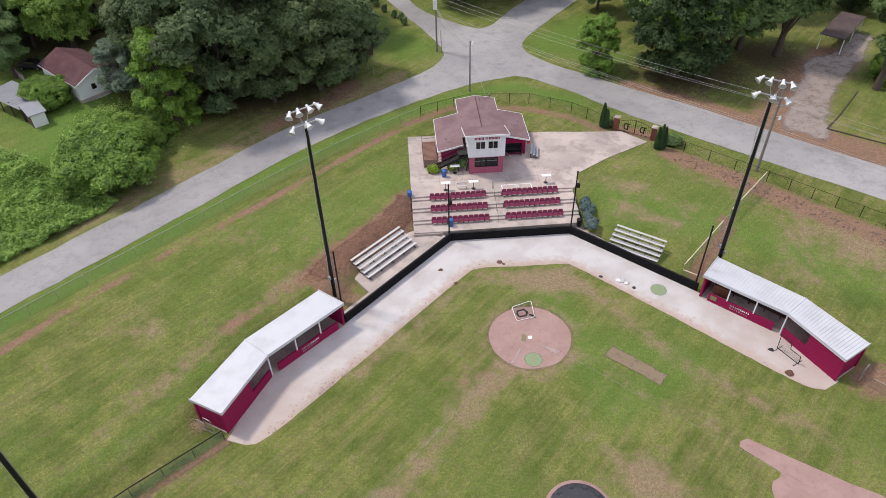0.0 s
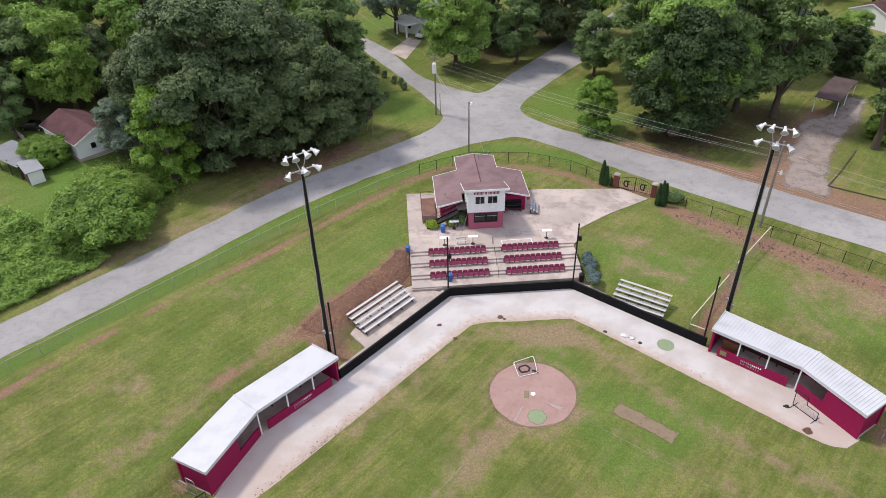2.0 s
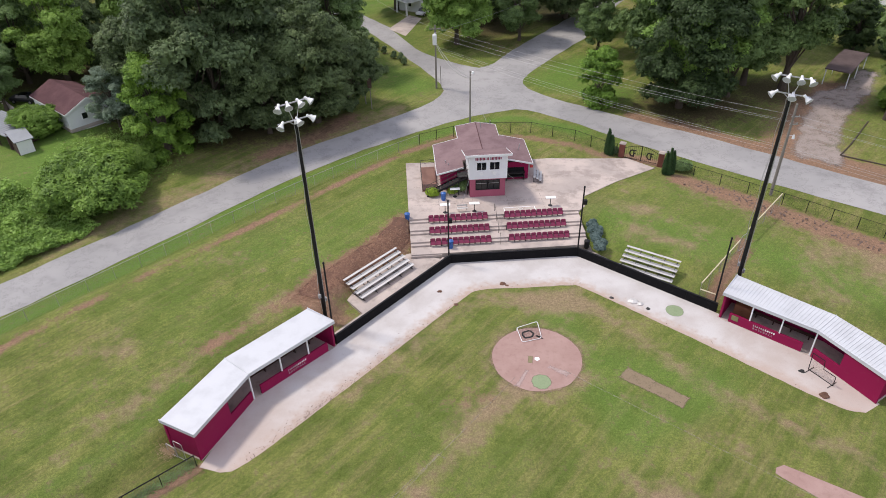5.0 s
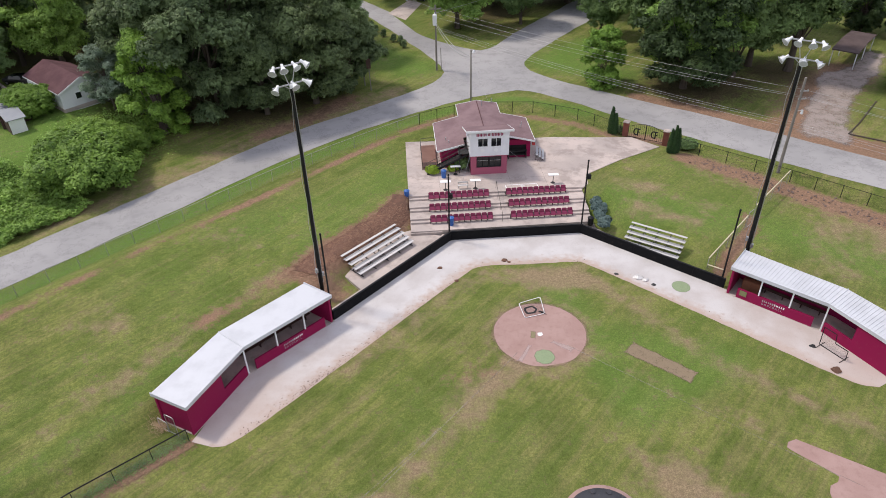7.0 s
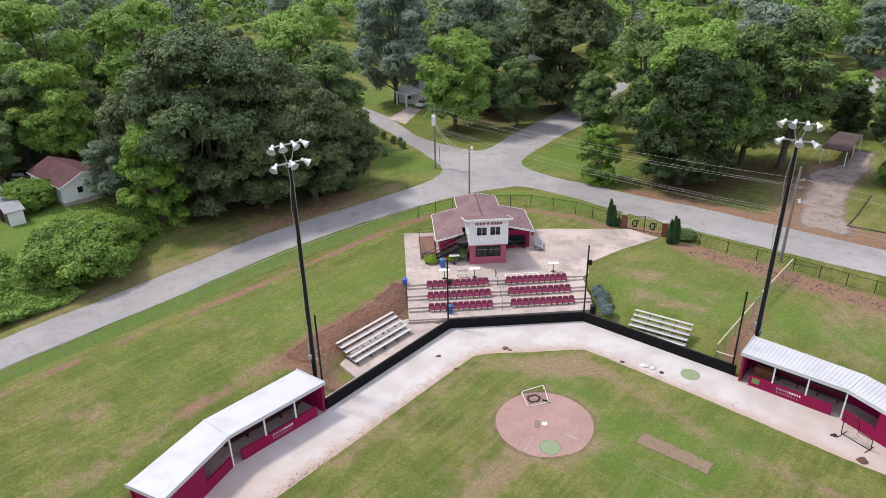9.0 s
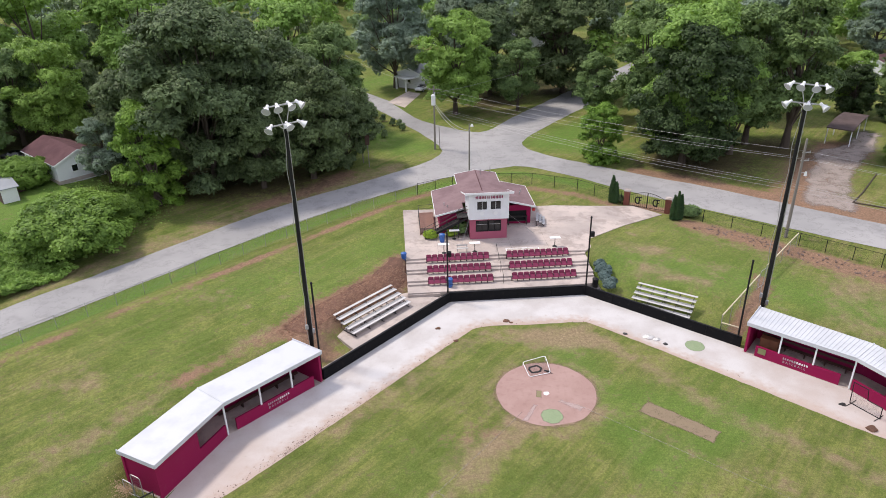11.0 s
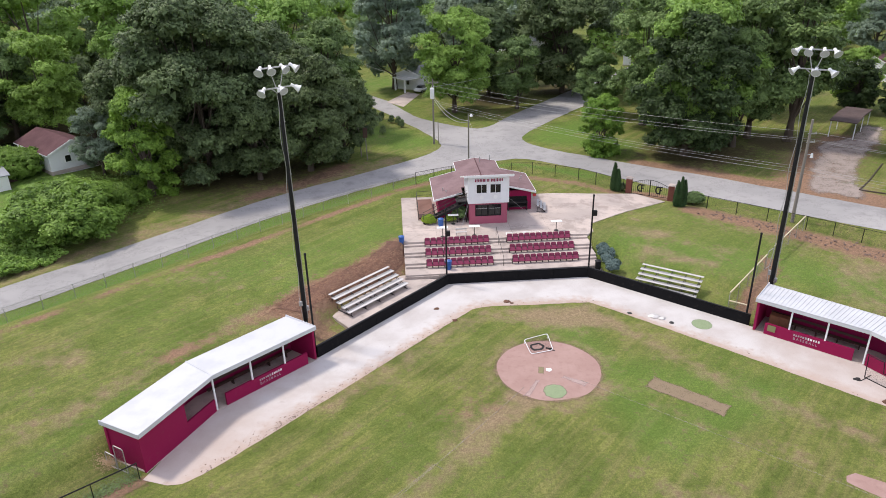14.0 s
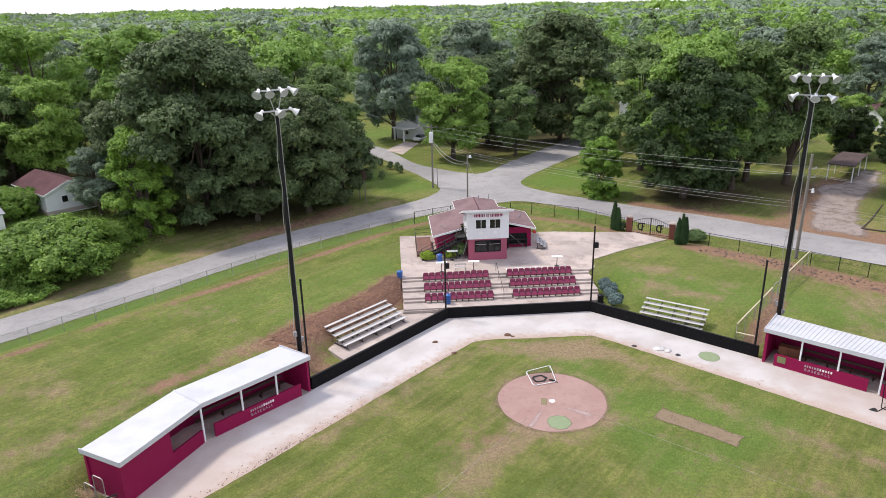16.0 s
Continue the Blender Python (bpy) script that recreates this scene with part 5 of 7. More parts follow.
def pane_window(parent, x, y, z, w, h, cols, frame_mat, name="window"):
    """A framed window in a wall that faces -y."""
    bm = bmesh.new()
    for dx in (-w / 2, w / 2):
        box(bm, (x + dx, y, z), (0.07, 0.1, h + 0.07))
    for dz in (-h / 2, h / 2):
        box(bm, (x, y, z + dz), (w, 0.1, 0.07))
    for i in range(1, cols):
        box(bm, (x - w / 2 + w * i / cols, y - 0.005, z), (0.05, 0.09, h))
    win = part(name, bm, frame_mat, parent)
    for i in range(cols):
        bm = bmesh.new()
        box(bm, (x - w / 2 + w * (i + 0.5) / cols, y + 0.02, z), (w / cols - 0.05, 0.012, h - 0.06))
        part("pane", bm, GLASS, win, "dark glass pane")
    return win


def build_pressbox():
    t = thing("press_box", BLD, "two-storey press box with white top and red base", "building")
    th = 0.18
    for x0, x1, z0, z1 in ((-2.05, -1.42, 0, 2.4), (1.42, 2.05, 0, 2.4), (-1.42, 1.42, 0, 0.88), (-1.42, 1.42, 2.22, 2.4)):
        bm = bmesh.new()
        box(bm, ((x0 + x1) / 2, th / 2, (z0 + z1) / 2), (x1 - x0, th, z1 - z0))
        part("lower_wall", bm, RED_WALL, t, "faded red block wall")
    for x in (-1.96, 1.96):
        bm = bmesh.new()
        box(bm, (x, 2.1, 1.2), (th, 3.84, 2.4))
        part("lower_wall", bm, RED_WALL, t, "faded red block wall")
    for x0, x1, z0, z1 in ((-2.2, -1.25, 2.4, 5.4), (1.3, 2.2, 2.4, 5.4), (-0.22, 0.2, 3.6, 4.5), (-1.25, 1.3, 2.4, 3.6), (-1.25, 1.3, 4.5, 5.4)):
        bm = bmesh.new()
        box(bm, ((x0 + x1) / 2, -0.06, (z0 + z1) / 2), (x1 - x0, th, z1 - z0))
        part("upper_wall", bm, SIDING, t, "white painted upper wall")
    slope = lambda x, y: 5.58 - 0.333 * (y + 0.6)
    for x in (-2.11, 2.11):
        bm = bmesh.new()
        prism(bm, [(x - 0.09, 0.03), (x + 0.09, 0.03), (x + 0.09, 3.9), (x - 0.09, 3.9)], 2.4, slope)
        part("upper_wall", bm, SIDING, t, "white painted upper wall")
    bm = bmesh.new()
    prism(bm, [(-2.02, 3.72), (2.02, 3.72), (2.02, 3.9), (-2.02, 3.9)], 2.4, slope)
    part("upper_wall", bm, SIDING, t, "white painted upper wall")
    bm = bmesh.new()
    box(bm, (0, 1.6, 2.43), (4.0, 3.2, 0.08))
    part("upper_floor", bm, BENCH_WOOD, t)
    for x in (-2.165, 2.165):
        bm = bmesh.new()
        box(bm, (x, -0.158, 3.9), (0.09, 0.02, 2.98))
        part("corner_board", bm, WHITE, t)
    pane_window(t, -0.74, -0.1, 4.05, 1.0, 0.88, 2, BLACK)
    pane_window(t, 0.75, -0.1, 4.05, 1.0, 0.88, 2, BLACK)
    for x in (-0.74, 0.75):
        bm = bmesh.new()
        box(bm, (x, -0.16, 4.05), (0.045, 0.03, 0.9))
        part("mullion", bm, WHITE, t, "thin white mullion")
    pane_window(t, -0.71, 0.06, 1.55, 1.32, 1.26, 2, BLACK)
    pane_window(t, 0.71, 0.06, 1.55, 1.32, 1.26, 2, BLACK)
    bm = bmesh.new()
    for x in (-0.71, 0.71):
        box(bm, (x, 0.02, 1.75), (1.2, 0.03, 0.05))
    part("window_rail", bm, GALV, t)
    # tower roof, higher at the front
    bm = bmesh.new()
    q = [(-2.62, -0.6, 5.6), (2.62, -0.6, 5.6), (2.62, 3.9, 4.1), (-2.62, 3.9, 4.1)]
    lo = [bm.verts.new(p) for p in q]
    hi = [bm.verts.new((x, y, z + 0.1)) for x, y, z in q]
    bm.faces.new(hi)
    bm.faces.new(lo[::-1])
    for i in range(4):
        bm.faces.new((lo[i], lo[(i + 1) % 4], hi[(i + 1) % 4], hi[i]))
    top = part("tower_roof", bm, BROWN_ROOF, t, "faded maroon shingle roof")
    bm = bmesh.new()
    box(bm, (0, -0.62, 5.6), (5.3, 0.05, 0.24))
    part("fascia", bm, WHITE, top, "white fascia board")
    for s in (-1, 1):
        bm = bmesh.new()
        m = pose(s * 2.645, 1.65, 4.9, -18.4, 0, 0)
        box(bm, (0, 0, 0), (0.05, 4.74, 0.14), m=m)
        part("fascia", bm, WHITE, top, "white fascia board")
    # sign lettering as bars, two round marks below the windows
    x = -1.48
    for i, w in enumerate((0.13, 0.12, 0.13, 0.12, 0.13, 0.12, 0.12, 0.1, 0.11, 0.1, 0.1, 0.13, 0.12, 0.13, 0.12, 0.13, 0.12, 0.13, 0.12)):
        if i not in (7, 10):
            bm = bmesh.new()
            box(bm, (x + w * 0.6, -0.165, 4.99), (w * (0.7 + 0.25 * (i % 3 == 0)), 0.03, 0.3 + 0.03 * (i % 2)))
            part("sign_bar", bm, MAROON, t, "maroon sign mark")
        x += w * 1.32
    for x in (-0.75, 0.75):
        bm = bmesh.new()
        rod(bm, (x, -0.15, 3.1), (x, -0.175, 3.1), 0.22, None, 20)
        part("round_mark", bm, WHITE, t)
    # low wings
    bm = bmesh.new()
    box(bm, (-3.6, 2.2, 1.15), (3.2, 0.18, 2.3))
    box(bm, (-5.15, 5.6, 1.15), (0.18, 6.9, 2.3))
    box(bm, (-3.8, 9.0, 1.15), (2.6, 0.18, 2.3))
    box(bm, (5.35, 6.6, 1.1), (0.18, 5.6, 2.2))
    box(bm, (3.9, 9.4, 1.1), (2.8, 0.18, 2.2))
    for x0, x1, z0, z1 in ((2.0, 2.75, 0, 2.35), (4.95, 5.4, 0, 2.2), (2.75, 4.95, 0, 0.3), (2.75, 4.95, 1.62, 2.3)):
        box(bm, ((x0 + x1) / 2, 3.85, (z0 + z1) / 2), (x1 - x0, 0.18, z1 - z0))
    for s in (-1, 1):
        box(bm, (s * 2.3, 11.0, 1.3), (0.18, 3.8, 2.6))
    box(bm, (0, 12.8, 1.3), (4.7, 0.18, 2.6))
    part("wing_wall", bm, MAROON, t, "dark red wing walls")
    bm = bmesh.new()
    box(bm, (3.85, 3.9, 0.96), (2.2, 0.03, 1.32))
    for k in range(6):
        box(bm, (3.85, 3.87, 0.45 + k * 0.2), (2.16, 0.03, 0.05))
    part("shutter", bm, BLACK, t, "dark serving shutter")
    bm = bmesh.new()
    box(bm, (3.85, 3.55, 0.98), (2.3, 0.5, 0.05))
    box(bm, (3.85, 3.5, 0.5), (2.2, 0.4, 0.05))
    for x in (2.8, 4.9):
        box(bm, (x, 3.5, 0.43), (0.06, 0.45, 0.86))
    part("serving_counter", bm, DARK_STEEL, t, "dark serving counter")
    # low gable roofs over the wings and the rear

    def plane(x0, x1, y0, y1, z0, z1, boards="fle", name="wing_roof"):
        bm = bmesh.new()
        q = [(x0, y0, z0), (x1, y0, z1), (x1, y1, z1), (x0, y1, z0)]
        lo = [bm.verts.new(p) for p in q]
        hi = [bm.verts.new((x, y, z + 0.12)) for x, y, z in q]
        bm.faces.new(hi)
        bm.faces.new(lo[::-1])
        for i in range(4):
            bm.faces.new((lo[i], lo[(i + 1) % 4], hi[(i + 1) % 4], hi[i]))
        r = part(name, bm, BROWN_ROOF, t, "faded maroon shingle roof")
        bm = bmesh.new()
        for y, key in ((y0 - 0.025, "f"), (y1 + 0.025, "e")):
            if key in boards:
                a, b = Vector((x0, y, z0 + 0.04)), Vector((x1, y, z1 + 0.04))
                d = b - a
                ang = math.degrees(math.atan2(d.z, d.x))
                box(bm, (0, 0, 0), (d.length, 0.05, 0.2), m=Matrix.Translation((a + b) / 2) @ pose(0, 0, 0, 0, -ang, 0))
        if "l" in boards:
            low = x0 if z0 < z1 else x1
            box(bm, (low + (0.025 if low > 0 else -0.025), (y0 + y1) / 2, min(z0, z1) + 0.05), (0.05, y1 - y0 + 0.1, 0.16))
        if not boards:
            bm.free()
            return
        part("rake_board", bm, WHITE, r, "white rake board")
    plane(-5.75, -2.6, 1.75, 9.4, 2.18, 2.95)
    plane(-2.6, 0.0, 3.4, 9.6, 2.95, 3.4, "")
    plane(0.0, 2.6, 3.4, 9.6, 3.4, 2.95, "")
    plane(-2.6, 0.0, 9.6, 13.0, 2.95, 3.4, "le")
    plane(0.0, 2.6, 9.6, 13.0, 3.4, 2.95, "le")
    plane(2.6, 5.85, 3.35, 9.8, 2.95, 2.15)
    bm = bmesh.new()
    rod(bm, (0, 3.6, 3.54), (0, 12.9, 3.54), 0.05, None, 6)
    part("ridge", bm, HOUSE_ROOF, t)
    for x, y, z, h in ((-4.6, 4.0, 2.55, 0.3), (-4.3, 3.2, 2.6, 0.25), (0.5, 11.5, 3.35, 0.7), (1.9, 12.7, 3.1, 0.7), (4.6, 6.5, 2.55, 0.3), (4.9, 7.4, 2.5, 0.3)):
        bm = bmesh.new()
        rod(bm, (x, y, z), (x, y, z + h), 0.05, None, 8)
        rod(bm, (x, y, z + h), (x, y, z + h + 0.06), 0.075, 0.06, 8)
        part("roof_vent", bm, GALV, t)
    # red box on the corner
    bm = bmesh.new()
    box(bm, (5.75, 3.6, 1.75), (0.35, 0.3, 0.3), bevel=0.03)
    part("alarm_box", bm, plain("bright_red_paint", (0.45, 0.03, 0.03), 0.4), t, "bright red box")
    # guy braces on the tower
    for a, b in (((-2.2, -0.1, 2.3), (-3.1, -1.2, 0.0)), ((2.2, -0.1, 2.9), (5.2, 0.6, 0.1))):
        bm = bmesh.new()
        rod(bm, a, b, 0.015, None, 5)
        part("guy_wire", bm, GALV, t)


build_pressbox()


def build_stairs():
    t = thing("outside_stairs", BLD, "dark steel outside stairs up to the press box", "stairs")
    n = 13
    for i in range(n):
        bm = bmesh.new()
        box(bm, (-6.9 + 4.75 * (i + 0.5) / n, 1.05, 2.42 * (i + 0.6) / n), (0.36, 0.95, 0.05))
        part("tread", bm, DARK_STEEL, t)
    for y in (0.55, 1.55):
        bm = bmesh.new()
        a, b = Vector((-7.0, y, 0.02)), Vector((-2.1, y, 2.45))
        d = b - a
        box(bm, (0, 0, 0), (d.length, 0.06, 0.24), m=Matrix.Translation((a + b) / 2) @ pose(0, 0, 0, 0, -math.degrees(math.atan2(d.z, d.x)), 0))
        part("stringer", bm, BLACK, t)
        bm = bmesh.new()
        rod(bm, a + Vector((0, 0, 0.95)), b + Vector((0, 0, 0.95)), 0.025)
        rod(bm, a + Vector((0, 0, 0.5)), b + Vector((0, 0, 0.5)), 0.02)
        for k in range(5):
            p = a.lerp(b, k / 4)
            rod(bm, p, p + Vector((0, 0, 0.95)), 0.025)
        part("railing", bm, DARK_STEEL, t)
    bm = bmesh.new()
    box(bm, (-2.75, 1.2, 2.42), (1.3, 1.3, 0.07))
    part("landing", bm, DARK_STEEL, t)
    bm = bmesh.new()
    for x in (-3.3, -2.3):
        rod(bm, (x, 0.6, 2.4), (x, 0.6, 3.4), 0.025)
    rod(bm, (-3.3, 0.6, 3.4), (-2.2, 0.6, 3.4), 0.025)
    rod(bm, (-3.3, 0.6, 2.95), (-2.2, 0.6, 2.95), 0.02)
    for x in (-3.3, -2.3):
        rod(bm, (x, 0.65, 0), (x, 0.65, 2.4), 0.05)
    part("landing_railing", bm, DARK_STEEL, t)
    # boarded ramp beside the wing
    r = thing("ramp", BLD, "red-brown boarded ramp with railings", "ramp")
    for i in range(22):
        bm = bmesh.new()
        y = 1.9 + i * 0.235
        box(bm, (-6.65, y, 0.06 + 0.5 * i / 22), (1.75, 0.22, 0.05))
        part("board", bm, DECK_WOOD, r)
    bm = bmesh.new()
    box(bm, (-6.65, 4.4, 0.12), (1.6, 4.9, 0.2))
    part("frame", bm, BENCH_WOOD, r)
    for x in (-7.5,):
        bm = bmesh.new()
        for k in range(6):
            y = 1.8 + k * 1.0
            rod(bm, (x, y, 0), (x, y, 1.05 + 0.1 * k), 0.025)
        rod(bm, (x, 1.8, 1.05), (x, 6.8, 1.55), 0.025)
        rod(bm, (x, 1.8, 0.6), (x, 6.8, 1.1), 0.02)
        rod(bm, (x, 6.8, 1.55), (-5.8, 7.0, 1.55), 0.025)
        rod(bm, (x, 6.8, 1.1), (-5.8, 7.0, 1.1), 0.02)
        part("railing", bm, DARK_STEEL, r)


build_stairs()


# ---- bleachers ----
def build_bleacher(a, b, z, length, rows, label):
    """a: front corner, b: the other front corner (x, y); rows go back to the left of a to b."""
    a, b = Vector(a), Vector(b)
    d = (b - a).normalized()
    ang = math.degrees(math.atan2(d.y, d.x))
    t = thing("bleacher", pose(a.x, a.y, z, 0, 0, ang), label, "bleacher", "bleachers")
    L = (b - a).length
    for i in range(rows):
        bm = bmesh.new()
        box(bm, (L / 2, i * 0.62 + 0.1, 0.44 + i * 0.24), (L, 0.27, 0.045), bevel=0.012)
        part("seat_plank", bm, ALU, t)
        if i:
            bm = bmesh.new()
            box(bm, (L / 2, i * 0.62 - 0.24, 0.2 + i * 0.24), (L, 0.24, 0.035))
            part("foot_plank", bm, GALV, t, "dull grey foot plank")
    n = 5
    for k in range(n):
        x = 0.3 + (L - 0.6) * k / (n - 1)
        bm = bmesh.new()
        D = (rows - 1) * 0.62 + 0.2
        H = 0.4 + (rows - 1) * 0.24
        box(bm, (x, D / 2, 0.03), (0.05, D + 0.2, 0.05))
        p, q = Vector((x, 0.0, 0.3)), Vector((x, D, H))
        rod(bm, p, q, 0.03)
        for i in range(rows):
            rod(bm, (x, i * 0.62 + 0.1, 0.03), (x, i * 0.62 + 0.1, 0.42 + i * 0.24), 0.025)
        rod(bm, (x, 0.1, 0.05), (x, D, H), 0.02)
        part("frame", bm, DARK_STEEL, t, "dark steel support frame")


build_bleacher((-8.75, 52.2), (-3.85, 57.75), 0.33, 7.3, 5, "silver five-row bleacher on a concrete pad")
build_bleacher((17.15, 57.35), (21.95, 54.3), 0.08, 5.7, 5, "silver five-row bleacher on the grass")


# ---- poles, floodlights, wires ----
def build_net_pole(x, y, h, label, box_z=None):
    t = thing("net_pole", pose(x, y, 0), label, "pole", "backstop poles")
    bm = bmesh.new()
    rod(bm, (0, 0, -0.2), (0, 0, h), 0.085, 0.075, 12)
    part("shaft", bm, BLACK, t)
    bm = bmesh.new()
    rod(bm, (0, 0, h), (0, 0, h + 0.12), 0.11, 0.07, 12)
    part("cap", bm, BLACK, t)
    if box_z:
        bm = bmesh.new()
        box(bm, (0.22, -0.05, box_z), (0.36, 0.34, 0.5), bevel=0.03)
        box(bm, (0.22, -0.225, box_z), (0.26, 0.02, 0.36))
        part("loudspeaker", bm, BLACK, t, "dark loudspeaker box")
        bm = bmesh.new()
        rod(bm, (0, 0, box_z + 0.15), (0.2, 0, box_z + 0.15), 0.025)
        part("bracket", bm, DARK_STEEL, t)


build_net_pole(-0.25, 59.15, 7.5, "tall black steel backstop pole", 5.2)
build_net_pole(13.5, 60.1, 8.3, "tall black steel backstop pole with loudspeaker", 6.6)
build_net_pole(25.0, 50.75, 8.2, "tall black steel backstop pole beside dugout")
build_net_pole(-10.85, 47.1, 8.8, "tall black steel backstop pole beside dugout")


def build_flood_pole(x, y, h, aim, thick, label):
    z0 = hz(x, y)
    t = thing("floodlight_pole", pose(x, y, z0, 0, 0, aim), label, "floodlight", "floodlight poles")
    H = h - z0
    bm = bmesh.new()
    rod(bm, (0, 0, -0.3), (0, 0, H - 1.75), thick, thick * 0.6, 12)
    part("shaft", bm, BLACK, t)
    bm = bmesh.new()
    rod(bm, (thick + 0.04, 0, 1.0), (thick * 0.6 + 0.04, 0, H - 2.0), 0.035, None, 6)
    for k in range(9):
        rod(bm, (-0.02, 0, 1.5 + k * 2), (thick + 0.06, 0, 1.5 + k * 2), 0.03, None, 6)
    part("conduit", bm, GALV, t, "pale grey conduit")
    bm = bmesh.new()
    pts = [Vector((-thick * (1 - 0.4 * k / 24) - 0.05 - 0.16 * math.sin(k * 0.55) ** 2, -0.12, 0.8 + (H - 2.6) * k / 24)) for k in range(25)]
    for p, q in zip(pts[:-1], pts[1:]):
        rod(bm, p, q, 0.022, None, 5)
    part("cable", bm, GALV, t, "slack pale cable")
    for zz, dx in ((1.9, 0.28), (2.5, -0.26)):
        bm = bmesh.new()
        box(bm, (dx, 0.0, zz), (0.26, 0.22, 0.42), bevel=0.02)
        part("switch_box", bm, GALV, t, "grey switch box")
    bm = bmesh.new()
    for s in (-1, 1):
        rod(bm, (0, 0, H - 1.9), (s * 0.55, 0, H - 1.45), 0.035, None, 6)
        rod(bm, (s * 0.55 * 0.3, 0, H - 1.4), (s * 0.55, 0, H - 0.05), 0.035, None, 6)
    rod(bm, (0, 0, H - 1.9), (0, 0, H - 1.4), 0.06, 0.05, 8)
    part("yoke", bm, GALV, t, "grey steel yoke")
    bm = bmesh.new()
    box(bm, (0, -0.1, H - 1.6), (0.3, 0.16, 0.3), bevel=0.02)
    part("junction_box", bm, WHITE, t)
    for zz, xs in ((H, (-1.35, -0.5, 0.5, 1.3)), (H - 1.45, (-1.3, 0.2, 1.3))):
        bm = bmesh.new()
        box(bm, (0, 0, zz), (3.0, 0.09, 0.09))
        arm = part("crossarm", bm, GALV, t, "grey steel crossarm")
        for i, lx in enumerate(xs):
            turn = ((-42, -14, 12, 40) if len(xs) > 3 else (-55, 5, 62))[i % 4]
            m = pose(lx, -0.18, zz - 0.1, 0, 0, turn) @ pose(0, 0, 0, -58, 0, 0) @ Matrix.Scale(0.82, 4)
            bm = bmesh.new()
            prof = [(0.06, 0.2), (0.16, 0.15), (0.2, 0.03), (0.34, -0.3), (0.36, -0.36)]
            loops = [[bm.verts.new(m @ Vector((r * math.cos(j / 16 * 6.2832), r * math.sin(j / 16 * 6.2832), z))) for j in range(16)] for r, z in prof]
            for p, q in zip(loops[:-1], loops[1:]):
                for j in range(16):
                    bm.faces.new((p[j], p[(j + 1) % 16], q[(j + 1) % 16], q[j]))
            bm.faces.new(loops[0])
            box(bm, (0, 0, 0.34), (0.24, 0.24, 0.36), m=m, bevel=0.04)
            lamp = part("floodlight", bm, WHITE, arm, "white floodlight hood")
            bm = bmesh.new()
            rod(bm, m @ Vector((0, 0, -0.34)), m @ Vector((0, 0, -0.325)), 0.34, None, 16)
            g = new("lens_glass", mesh_of(bm, "lens_glass", LAMP_GLASS))
            g.parent = arm
            tagged(g, "clear lamp lens")


build_flood_pole(-12.0, 49.7, 22.2, 38, 0.19, "tall black floodlight pole with seven white lamps")
build_flood_pole(27.9, 53.3, 22.1, -32, 0.2, "tall thick dark floodlight pole with seven white lamps")
build_flood_pole(-30.2, 25.3, 22.0, 50, 0.2, "tall black floodlight pole by the outfield fence")


def utility_pole(x, y, h, r, label, lamp=None, name="utility_pole", lean=(0, 0)):
    t = thing(name, pose(x, y, hz(x, y)), label, "utility pole", "utility poles")
    bm = bmesh.new()
    rod(bm, (0, 0, -0.3), (lean[0], lean[1], h), r, r * 0.65, 10)
    part("shaft", bm, POLE_WOOD, t)
    if lamp:
        bm = bmesh.new()
        pts = [Vector((0, 0, h - 0.6)), Vector((lamp * 0.3, -0.2, h - 0.15)), Vector((lamp, -0.5, h))]
        rod(bm, pts[0], pts[1], 0.03)
        rod(bm, pts[1], pts[2], 0.03)
        part("arm", bm, GALV, t)
        bm = bmesh.new()
        rod(bm, pts[2] + Vector((0, 0, 0.1)), pts[2] - Vector((0, 0, 0.22)), 0.12, 0.22, 12)
        part("lamp_head", bm, WHITE, t, "white street lamp head")
    return t


